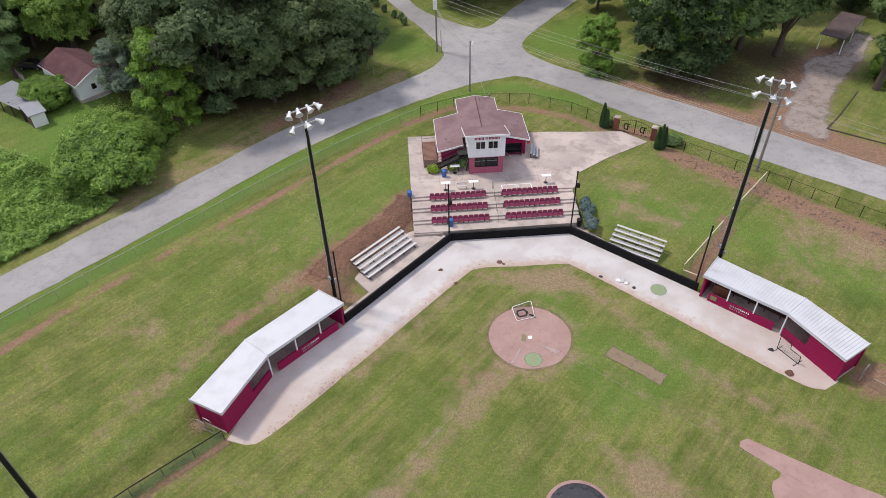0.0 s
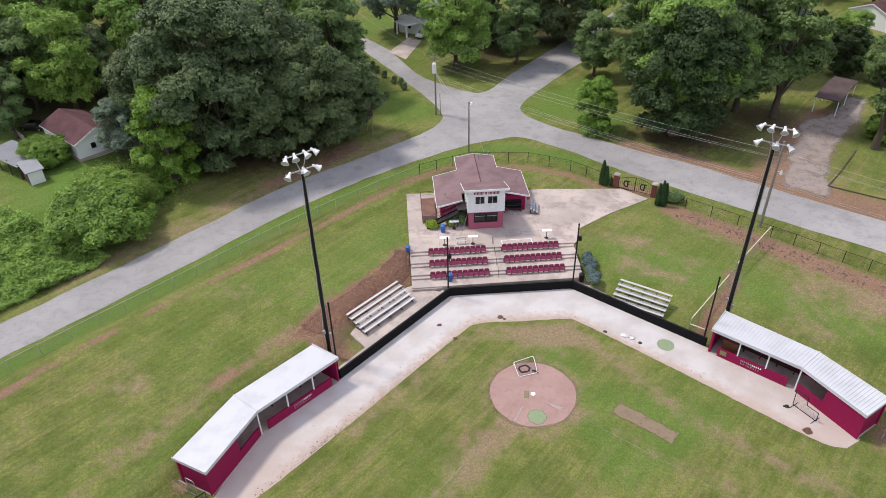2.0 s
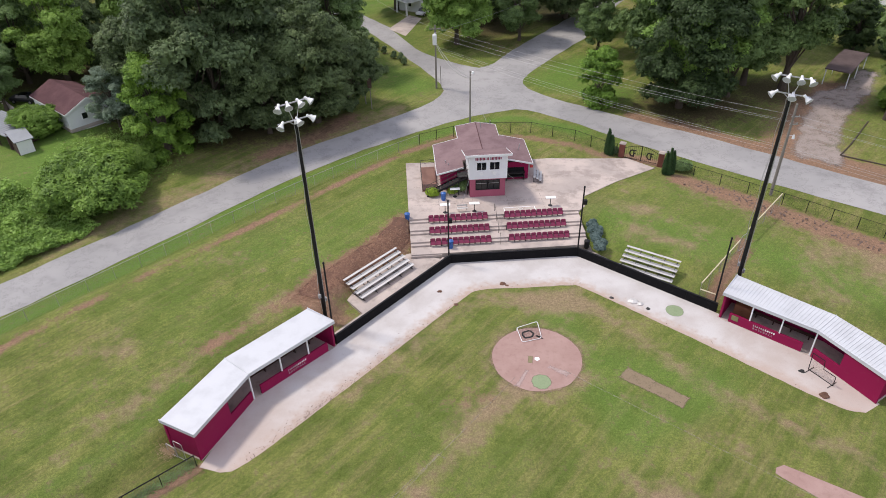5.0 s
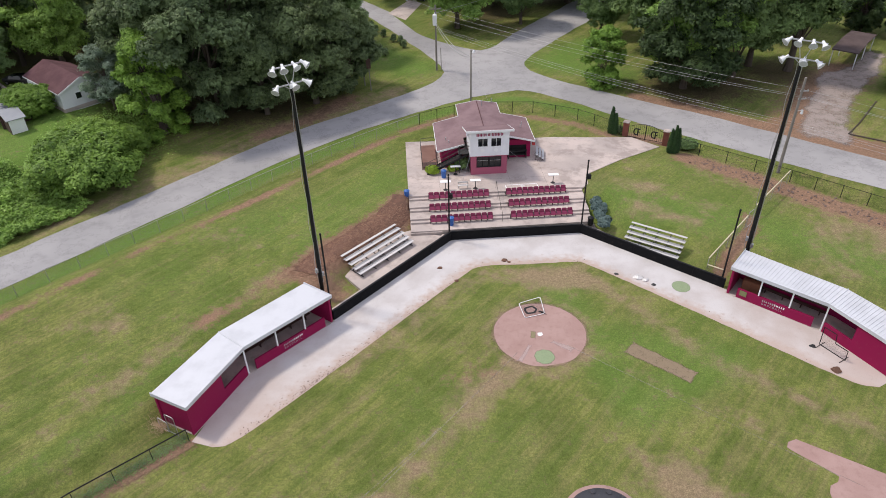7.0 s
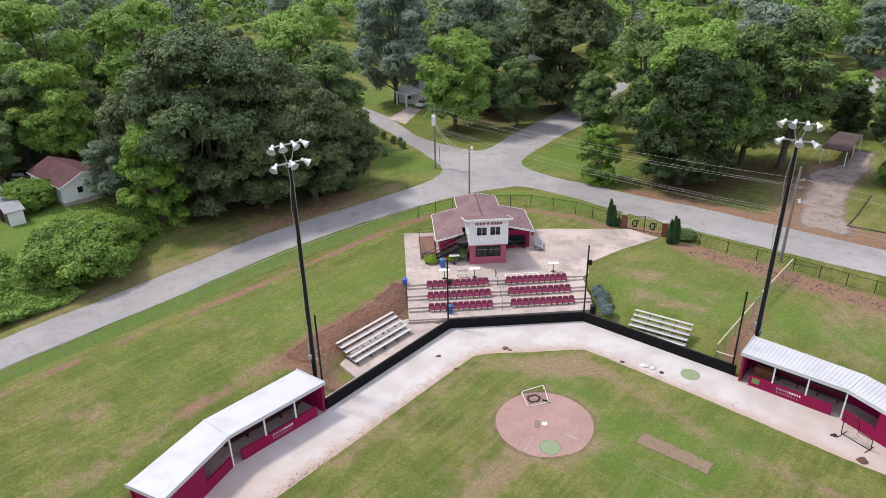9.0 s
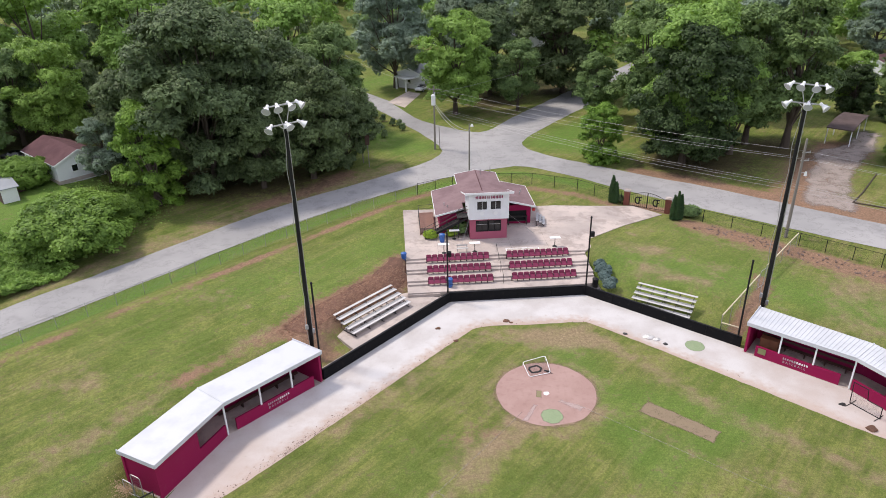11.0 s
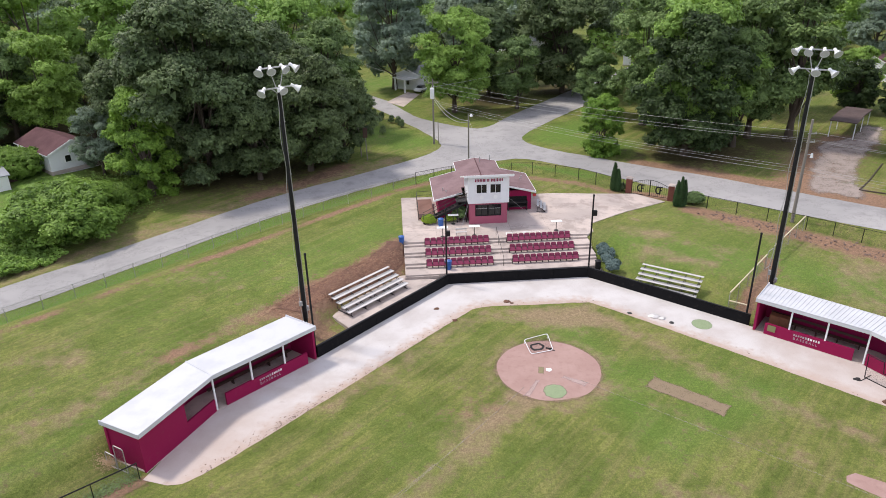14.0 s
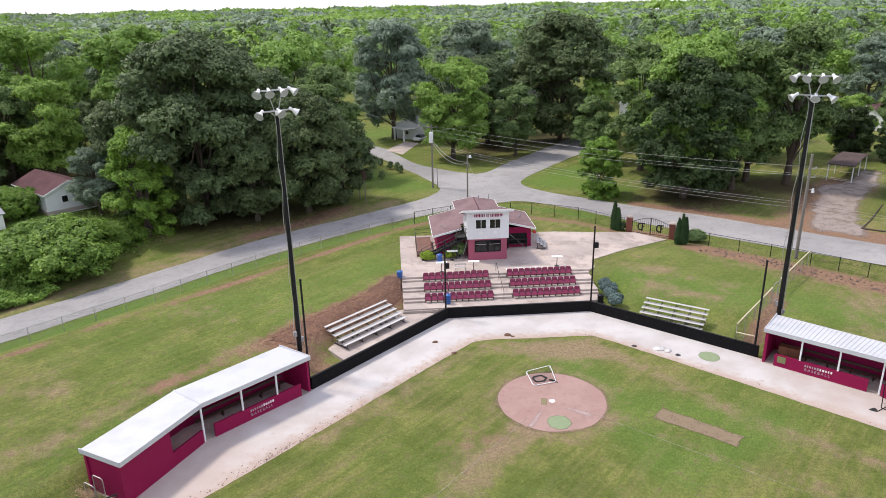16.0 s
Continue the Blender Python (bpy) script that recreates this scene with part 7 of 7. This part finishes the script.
def cypress(x, y, h, r, seed):
    n = 16
    lobes = [((0.02 * math.sin(i * 2), 0.02 * math.cos(i * 3), 0.2 + (h - 0.3) * i / (n - 1)), r * (0.25 + 0.75 * math.sin(math.pi * min(1, 0.35 + 0.62 * i / (n - 1))))) for i in range(n)]
    leafy("cypress", x, y, hz(x, y), lobes, 3400, 0.06, LEAF_CYPRESS, "narrow upright dark green cypress by the gate", "shrub", "gate cypresses", seed)


def build_shrubs():
    cypress(20.55, 80.6, 3.6, 0.42, 1)
    cypress(20.95, 80.35, 2.9, 0.36, 2)
    cypress(26.65, 75.35, 3.2, 0.36, 3)
    cypress(27.05, 75.2, 3.7, 0.38, 4)
    cypress(27.45, 75.3, 3.3, 0.34, 5)
    leafy("bush", 29.0, 76.3, hz(29, 76.3), [((0, 0, 0.7), 0.85), ((0.6, 0.2, 0.6), 0.7), ((-0.6, 0.1, 0.6), 0.65), ((0.2, -0.4, 0.9), 0.6)], 2600, 0.1, LEAF_MID, "rounded green flowering bush by the gate", seed=6)
    leafy("bush", 21.6, 80.9, hz(21.6, 80.9), [((0, 0, 0.5), 0.55), ((-0.5, 0.1, 0.5), 0.5)], 1200, 0.09, LEAF_OAK, "dark bush behind the gate pillar", seed=7)
    leafy("ball_shrub", -2.1, 69.9, CONC_Z, [((0, 0, 0.42), 0.62), ((0.35, 0, 0.38), 0.5), ((-0.3, 0.1, 0.38), 0.5)], 2600, 0.06, LEAF_BALL, "bright lime green clipped round shrub", seed=8)
    leafy("ball_shrub", 0.15, 70.3, CONC_Z, [((0, 0, 0.35), 0.5), ((0.4, 0.2, 0.35), 0.42)], 1500, 0.06, LEAF_BALL, "bright green low round shrub", seed=9)
    leafy("flower_bush", 1.35, 70.6, CONC_Z, [((0, 0, 0.7), 0.6), ((0.3, 0.1, 1.1), 0.5), ((-0.4, 0.1, 0.8), 0.5)], 1500, 0.1, LEAF_MID, "loose green bush against the press box", seed=10)
    jr = random.Random(12)
    lobes = [((jr.uniform(-0.45, 0.45), -1.0 + i * 0.22, jr.uniform(0.1, 0.4)), jr.uniform(0.32, 0.52)) for i in range(24)]
    leafy("juniper_hedge", 15.95, 60.9, 0.75, lobes, 5200, 0.09, LEAF_JUNIPER, "low blue-green spreading juniper hedge", "hedge", seed=11)
    pts = [(-14.5, 129.6), (-13.4, 126.9), (-11.8, 124.3), (-9.8, 121.3), (-8.5, 120.3), (-10.7, 114.0), (-12.6, 113.0), (-7.8, 118.0)]
    for i, (x, y) in enumerate(pts):
        leafy("young_shrub", x, y, hz(x, y), [((0, 0, 0.5), 0.5), ((0.1, 0.1, 1.0), 0.38)], 260, 0.14, LEAF_OAK, "small dark young shrub on the lawn", "shrub", "young shrubs", 20 + i)
    # weeds and tall undergrowth across the road, dry weeds by the dugout
    rng = np.random.default_rng(31)

    def weeds(name, n, where, size, tall, mat, label):
        c = np.array([where() for _ in range(n)])
        if name == "undergrowth":
            c = c[(c[:, 1] > np.interp(c[:, 0], LOW_X, LOW_Y)) & (line_dist(c[:, 0], c[:, 1], road_low) > 7.7) & (c[:, 1] < 76 - 0.5 * (c[:, 0] + 59))]
        n = len(c)
        mound = np.array([max(0, noise.noise((q[0] * 0.45, q[1] * 0.45, 0)) + 0.35) + 0.5 * max(0, noise.noise((q[0] * 1.3, q[1] * 1.3, 4))) for q in c])
        z = height(c[:, 0], c[:, 1]) + tall * (mound * 1.3 + np.abs(rng.normal(0, 0.28, n)))
        v, f = leaf_quads(np.stack([c[:, 0], c[:, 1], z], 1), np.tile([0, 0, 1.0], (n, 1)), size, rng, 0.6)
        tagged(new(name, raw_mesh(name, v, f, mat)), label, "undergrowth", kind="stuff")
    weeds("undergrowth", 110000, lambda: (-46.5 + rng.normal(0, 4.0), 63 + rng.normal(0, 4.0)) if rng.uniform() < 0.4 else (-54 + rng.normal(0, 5), 64 + rng.normal(0, 6.0)) if rng.uniform() < 0.6 else (-63 + rng.normal(0, 8), 62 + rng.normal(0, 8)), 0.14, 0.75, LEAF_LIME, "bright green tangled weeds across the road")
    weeds("shade_weeds", 26000, lambda: (-44.0 + rng.normal(0, 2.4), 81.5 + rng.normal(0, 2.6)), 0.13, 0.6, LEAF_LIME, "tangled green weeds at the foot of the oaks")
    weeds("dry_weeds", 1500, lambda: (-22.0 + rng.normal(0, 0.35), 34.5 + rng.normal(0, 0.4)), 0.03, 0.12, plain("dry_grass", (0.46, 0.33, 0.20), 0.9), "dry brown weeds at the dugout end")
    weeds("fence_weeds", 6000, lambda: (lambda k: (-19.8 - 12 * k + rng.normal(0, 0.3), 33.6 - 11.2 * k + rng.normal(0, 0.3)))(rng.uniform()), 0.05, 0.1, LEAF_MID, "short weeds along the outfield fence")
    # a draped bed of mulch on the bank beside the bleacher
    line = curve_points([(-13.6, 51.6), (-12.6, 54.0), (-9.2, 58.0), (-6.6, 61.2), (-5.0, 65.0)], 0.3)
    m = 9
    V = []
    for i, p in enumerate(line):
        d = (line[min(i + 1, len(line) - 1)] - line[max(i - 1, 0)]).normalized()
        nn = Vector((-d.y, d.x))
        for k in range(m):
            w = (k / (m - 1) - 0.5) * (2.9 + 1.0 * noise.noise((i * 0.16, 1.0 if k < m / 2 else 7.0, 0)))
            q = p + nn * w
            V.append((q.x, q.y, hz(q.x, q.y) + 0.02 + 0.05 * (1 - (2 * k / (m - 1) - 1) ** 2) + 0.03 * noise.noise((q.x * 2, q.y * 2, 0))))
    i = (np.arange(len(line) - 1)[:, None] * m + np.arange(m - 1)[None]).ravel()
    bed = raw_mesh("mulch_bed", V, np.stack([i, i + m, i + m + 1, i + 1], 1), MULCH, True)
    if bed.polygons[0].normal.z < 0:
        bed.flip_normals()
    tagged(new("mulch_bed", bed), "dark red-brown mulch bed on the bank", "mulch", kind="structure")
    # mulch chips on the bank beside the bleacher
    def chips(name, n, where, lo, hi, mat, label):
        V, Fc = [], []
        for _ in range(n):
            x, y = where()
            sz = rng.uniform(lo, hi)
            m = pose(x, y, hz(x, y) + 0.03, rng.uniform(-35, 35), rng.uniform(-35, 35), rng.uniform(0, 360))
            b = len(V)
            for dx, dy, dz in ((-1, -0.4, 0), (0.2, -0.5, 0.1), (1, 0.1, 0), (-0.3, 0.45, 0.05), (0, 0, 0.55)):
                V.append(tuple(m @ Vector((dx * sz, dy * sz, dz * sz))))
            Fc += [(b, b + 1, b + 4), (b + 1, b + 2, b + 4), (b + 2, b + 3, b + 4), (b + 3, b, b + 4)]
        tagged(new(name, raw_mesh(name, V, Fc, mat)), label, "mulch" if "mulch" in name else "dirt", kind="stuff")

    def on_bank():
        while True:
            k = rng.uniform(-0.12, 1.02)
            x, y = -13.2 + 7.6 * k + rng.normal(0, 0.85), 53.0 + 9.6 * k + rng.normal(0, 0.8)
            if line_dist(np.array(x), np.array(y), [(-8.75, 52.2), (-3.85, 57.75)]) > 2.5:
                return x, y
    chips("mulch", 4200, on_bank, 0.05, 0.15, MULCH_CHIP, "dark red-brown bark mulch on the bank")

    def beside_track():
        k = rng.normal(0.27, 0.05) if rng.uniform() < 0.5 else rng.normal(0.42, 0.2)
        off = abs(rng.normal(0, 0.28)) 
        return -15.7 + 15.5 * k - 0.72 * off, 33.6 + 17.6 * k + 0.66 * off
    chips("dirt_flakes", 300, beside_track, 0.015, 0.065, CRUMB, "dark brown dirt flakes along the inner track edge")
    # clay clods along the right-hand fence
    bm = bmesh.new()
    for _ in range(260):
        k = rng.uniform()
        x, y = 29.5 + 26 * k + rng.normal(0, 0.8), 72.3 - 22.6 * k + rng.normal(0, 0.45)
        s = rng.uniform(0.05, 0.15)
        m = pose(x, y, hz(x, y) + 0.01, rng.uniform(0, 60), rng.uniform(0, 60), rng.uniform(0, 360)) @ Matrix.Diagonal((s * 1.6, s, s * 0.6, 1))
        bmesh.ops.create_icosphere(bm, subdivisions=1, radius=1, matrix=m)
    solid("clay_clods", bm, CRUMB, "loose red clay clods along the fence", "dirt", kind="stuff")


build_shrubs()


# ---- houses ----
def gable_house(x, y, z, rz, L, W, H, rise, wall_mat, roof_mat, label, windows=(), name="house"):
    """Origin at one corner of the gable end; the ridge runs along local x, the gable end is the x=0 wall."""
    t = thing(name, pose(x, y, z, 0, 0, rz), label, "house", "houses")
    bm = bmesh.new()
    for yy in (0, W):
        box(bm, (L / 2, yy, H / 2 - 0.3), (L, 0.15, H + 0.6))
    for xx in (0, L):
        a = [bm.verts.new((xx - 0.075, yy, zz)) for yy, zz in ((0, -0.6), (W, -0.6), (W, H), (W / 2, H + rise), (0, H))]
        b = [bm.verts.new((xx + 0.075, v.co.y, v.co.z)) for v in a]
        bm.faces.new(a)
        bm.faces.new(b[::-1])
        for i in range(5):
            bm.faces.new((a[i], a[(i + 1) % 5], b[(i + 1) % 5], b[i]))
    part("wall", bm, wall_mat, t)
    ov = 0.35
    for s in (0, 1):
        bm = bmesh.new()
        ye = -ov if s == 0 else W + ov
        ze = H - ov * rise / (W / 2)
        q = [(-ov, ye, ze), (L + ov, ye, ze), (L + ov, W / 2, H + rise), (-ov, W / 2, H + rise)]
        lo = [bm.verts.new(p) for p in q]
        hi = [bm.verts.new((p[0], p[1], p[2] + 0.14)) for p in q]
        bm.faces.new(hi)
        bm.faces.new(lo[::-1])
        for i in range(4):
            bm.faces.new((lo[i], lo[(i + 1) % 4], hi[(i + 1) % 4], hi[i]))
        r = part("roof", bm, roof_mat, t)
        bm = bmesh.new()
        a, b = Vector((-ov - 0.03, ye, ze + 0.02)), Vector((-ov - 0.03, W / 2, H + rise + 0.02))
        d = b - a
        box(bm, (0, 0, 0), (0.05, d.length, 0.2), m=Matrix.Translation((a + b) / 2) @ pose(0, 0, 0, math.degrees(math.atan2(d.z, d.y)) if s == 0 else math.degrees(math.atan2(d.z, d.y)), 0, 0))
        box(bm, (L / 2, ye, ze + 0.03), (L + 2 * ov, 0.05, 0.16))
        part("fascia", bm, WHITE, r)
    for yy, zz in windows:
        bm = bmesh.new()
        for k in (-0.4, 0.4):
            box(bm, (-0.1, yy + k, zz), (0.08, 0.07, 1.0))
            box(bm, (-0.1, yy, zz + k * 1.15), (0.08, 0.87, 0.07))
        w = part("window", bm, WHITE, t)
        bm = bmesh.new()
        box(bm, (-0.09, yy, zz), (0.03, 0.76, 0.86))
        part("pane", bm, GLASS, w)
    bm = bmesh.new()
    box(bm, (L / 2, W / 2, -0.2), (L + 0.25, W + 0.25, 0.5))
    part("foundation", bm, CONCRETE, t)
    return t


def mono_roof(bm, q, thick=0.1):
    """A slab over four corners (x, y, z)."""
    lo = [bm.verts.new(p) for p in q]
    hi = [bm.verts.new((p[0], p[1], p[2] + thick)) for p in q]
    bm.faces.new(hi)
    bm.faces.new(lo[::-1])
    for i in range(4):
        bm.faces.new((lo[i], lo[(i + 1) % 4], hi[(i + 1) % 4], hi[i]))


def build_shed():
    z = hz(-56, 82)
    # small store with a white door: x along its front, y back from it
    t = thing("shed", pose(-56.2, 80.7, z, 0, 0, 43), "small store with grey metal roof and white door", "shed")
    for x in (0.06, 1.94):
        bm = bmesh.new()
        box(bm, (x, 1.5, 0.8), (0.12, 2.9, 2.2))
        part("wall", bm, BENCH_WOOD, t, "dark board wall")
    bm = bmesh.new()
    box(bm, (1, 2.9, 0.95), (2.0, 0.12, 2.4))
    part("wall", bm, BENCH_WOOD, t, "dark board wall")
    bm = bmesh.new()
    mono_roof(bm, [(-0.2, -0.25, 1.86), (2.2, -0.25, 1.86), (2.2, 3.1, 2.3), (-0.2, 3.1, 2.3)])
    part("roof", bm, GREY_METAL_ROOF, t, "grey sheet metal roof")
    bm = bmesh.new()
    box(bm, (1, 0.0, 0.85), (1.86, 0.07, 1.9), bevel=0.02)
    for x in (0.18, 1.82):
        box(bm, (x, -0.05, 0.85), (0.14, 0.03, 1.88))
    part("door", bm, WHITE, t, "white board door")
    # open shed next to it
    t = thing("open_shed", pose(-58.0, 82.4, z, 0, 0, 56.5), "open-fronted shed with grey sheet metal roof", "shed")
    bm = bmesh.new()
    mono_roof(bm, [(-0.3, 0.0, 2.0), (3.9, 0.0, 2.2), (3.9, 8.5, 2.2), (-0.3, 8.5, 2.0)], 0.12)
    roof = part("roof", bm, GREY_METAL_ROOF, t, "grey sheet metal roof")
    bm = bmesh.new()
    for k in range(14):
        box(bm, (1.8, 0.3 + k * 0.6, 2.24), (4.0, 0.04, 0.05), m=Matrix.Translation((1.8, 0, 2.24)) @ pose(0, 0, 0, 0, -2.7, 0) @ Matrix.Translation((-1.8, 0, -2.24)))
    part("seam", bm, GREY_METAL_ROOF, roof)
    bm = bmesh.new()
    box(bm, (3.7, 4.2, 0.9), (0.12, 8.2, 2.4))
    part("rear_wall", bm, RUST_WOOD, t, "red-brown board wall")
    bm = bmesh.new()
    box(bm, (1.9, 0.15, 0.9), (3.7, 0.12, 2.2))
    part("side_wall", bm, BENCH_WOOD, t, "dark board wall")
    for y in (0.3, 3.0, 5.6, 8.2):
        bm = bmesh.new()
        box(bm, (0.0, y, 1.0), (0.14, 0.14, 2.5))
        part("post", bm, BENCH_WOOD, t)
    # low pale wall behind the house, and a car beside it
    bm = bmesh.new()
    a, b = Vector((-71.0, 101.5)), Vector((-64.3, 95.0))
    slab_line(bm, a, b, hz(*a) - 0.4, hz(*b) + 0.9, 0.2)
    solid("garden_wall", bm, CONCRETE, "low pale garden wall beside the house", "wall", kind="structure")


def build_car(x, y, rz, mat, label):
    t = thing("parked_car", pose(x, y, hz(x, y), 0, 0, rz), label, "car", "parked cars")
    bm = bmesh.new()
    box(bm, (0, 0, 0.62), (4.3, 1.7, 0.55), bevel=0.14)
    part("body", bm, mat, t)
    bm = bmesh.new()
    prism(bm, [(-1.1, -0.75), (1.2, -0.75), (1.2, 0.75), (-1.1, 0.75)], 0.85, 1.35)
    for v in bm.verts:
        if v.co.z > 1.2:
            v.co.x *= 0.72
            v.co.y *= 0.85
    part("cabin", bm, GLASS, t, "dark glazed cabin")
    for x in (-1.35, 1.35):
        for y in (-0.8, 0.8):
            bm = bmesh.new()
            rod(bm, (x, y - 0.1, 0.32), (x, y + 0.1, 0.32), 0.32, None, 16)
            w = part("wheel", bm, RUBBER, t)
            bm = bmesh.new()
            rod(bm, (x, y - 0.115, 0.32), (x, y + 0.115, 0.32), 0.19, None, 12)
            part("rim", bm, GALV, w, "pale wheel rim")


def build_houses():
    build_car(-64.8, 99.2, -8, DARK_STEEL, "dark old car parked behind the white house")
    build_car(-5.0, 148.2, 62, WHITE, "white car parked beside the porch")
    gable_house(-52.3, 87.4, 3.0, 139.5, 10.4, 6.2, 2.4, 1.35, SIDING, HOUSE_ROOF, "small white house with dark maroon roof", ((2.3, 1.4),)).scale = (1, -1, 1)
    build_shed()
    gable_house(-4.5, 148.5, hz(-4.5, 148.5), 60, 12, 8, 2.9, 1.4, SIDING, GREY_METAL_ROOF, "pale bungalow behind the trees", ((4, 1.5),))
    gable_house(17, 193, hz(17, 193), 20, 14, 8, 3.2, 1.8, SIDING, GREY_METAL_ROOF, "pale house deep in the trees")
    gable_house(52, 168, hz(52, 168), 70, 14, 9, 3.2, 1.8, SIDING, GREY_METAL_ROOF, "pale house at the end of the side road")
    gable_house(66, 150, hz(66, 150), 150, 16, 9, 3.0, 1.8, SIDING, GREY_METAL_ROOF, "pale house among the trees")
    gable_house(90, 140, hz(90, 140), 30, 14, 9, 3.0, 1.8, SIDING, HOUSE_ROOF, "white house among the trees")
    # carport
    t = thing("carport", pose(58.2, 103.0, hz(62, 105), 0, 0, -40), "open carport with brown shingle roof", "carport")
    bm = bmesh.new()
    for s in (0, 1):
        q = [(0, 0, 2.45), (3.75, 0, 2.45), (3.75, 5.5, 2.75), (0, 5.5, 2.75)] if s == 0 else [(0, 5.5, 2.75), (3.75, 5.5, 2.75), (3.75, 11, 2.45), (0, 11, 2.45)]
        lo = [bm.verts.new(p) for p in q]
        hi = [bm.verts.new((p[0], p[1], p[2] + 0.15)) for p in q]
        bm.faces.new(hi)
        bm.faces.new(lo[::-1])
        for i in range(4):
            bm.faces.new((lo[i], lo[(i + 1) % 4], hi[(i + 1) % 4], hi[i]))
    part("roof", bm, CARPORT_ROOF, t, "faded brown shingle roof")
    for x, y in ((0.2, 0.3), (3.55, 0.3), (0.2, 5.5), (3.55, 5.5), (0.2, 10.7), (3.55, 10.7)):
        bm = bmesh.new()
        box(bm, (x, y, 1.2), (0.13, 0.13, 2.6))
        part("post", bm, WHITE, t, "pale post")
    # porch by the side road
    t = thing("porch", pose(-8.6, 147.2, hz(-8, 148), 0, 0, 35), "white flat-roofed porch beside a driveway", "porch")
    bm = bmesh.new()
    box(bm, (2, 2, 2.7), (4.6, 4.6, 0.18), bevel=0.03)
    part("roof", bm, WHITE, t)
    for x in (0.1, 3.9):
        for y in (0.1, 3.9):
            bm = bmesh.new()
            box(bm, (x, y, 1.3), (0.3, 0.3, 2.7))
            part("column", bm, WHITE, t)
    sheet("driveway", [(-11.9, 138.8), (-8.2, 133.9), (-5.4, 145.2), (-8.1, 147.8)], CONCRETE, lambda x, y: hz(x, y) + 0.045, "pale concrete driveway", "driveway")
    # gravel drive to the carport
    drive = [(43.2, 79.9), (48.8, 75.2), (52.2, 80.5), (57.0, 89.5), (63.2, 96.5), (70.0, 106.5), (66.8, 109.5), (60.0, 102.8), (55.6, 100.8), (51.0, 94.0), (46.8, 87.0)]
    worn_sheet("gravel_drive", [(p.x + 0.9 * noise.noise((p.x * 0.4, p.y * 0.4, 0)), p.y + 0.9 * noise.noise((p.x * 0.4, p.y * 0.4, 8))) for p in curve_points(drive + drive[:1], 0.6)[:-1]], GRAVEL, lambda x, y: float(plane_h(x, y)) + 0.02, "grey gravel drive with red clay edges", "driveway", rim=1.6)
    # logs edging the drive
    for a, b in (((50.2, 79.3), (53.0, 82.3)), ((53.0, 82.3), (58.6, 89.0)), ((50.3, 79.2), (56.5, 74.8))):
        bm = bmesh.new()
        rod(bm, (*a, hz(*a) + 0.08), (*b, hz(*b) + 0.08), 0.1, 0.08, 8)
        solid("log", bm, BARK, "weathered log edging the drive", "log", "edging logs")


build_houses()


def build_dugout_cabinet():
    d = Vector((31.3 - 25.0, 44.25 - 49.6)).normalized()
    t = thing("cabinet", pose(27.35, 49.75, 0.035, 0, 0, math.degrees(math.atan2(d.y, d.x))), "brown wooden equipment cabinet inside the dugout", "cabinet")
    bm = bmesh.new()
    box(bm, (0, 0, 0.6), (1.5, 0.6, 1.2), bevel=0.02)
    part("body", bm, RUST_WOOD, t)
    for x in (-0.37, 0.37):
        bm = bmesh.new()
        box(bm, (x, -0.31, 0.6), (0.68, 0.03, 1.08), bevel=0.01)
        part("door", bm, RUST_WOOD, t)
    # pale board hung on the low wall
    bm = bmesh.new()
    box(bm, (0, 0, 0), (0.62, 0.02, 0.55), bevel=0.01)
    p = Vector((25.0, 49.6)) + d * 1.55
    solid("notice_board", bm, OLIVE, "small olive board on the dugout wall", "board", m=pose(p.x, p.y, 0.68, 0, 0, math.degrees(math.atan2(d.y, d.x))))


build_dugout_cabinet()


def build_stacked_bench():
    t = thing("metal_bench", BLD @ pose(6.6, 3.6, 0, 0, 0, 78), "dark metal bench leaning beside the press box", "bench")
    for i in range(3):
        bm = bmesh.new()
        box(bm, (0, -0.35 + i * 0.36, 0.35 + i * 0.2), (2.4, 0.28, 0.05), bevel=0.01)
        part("plank", bm, GALV, t)
    for x in (-0.95, 0.95):
        bm = bmesh.new()
        rod(bm, (x, -0.5, 0.02), (x, 0.55, 0.02), 0.03)
        rod(bm, (x, -0.45, 0.02), (x, 0.45, 0.75), 0.03)
        rod(bm, (x, 0.45, 0.02), (x, 0.45, 0.75), 0.03)
        part("frame", bm, DARK_STEEL, t)


build_stacked_bench()
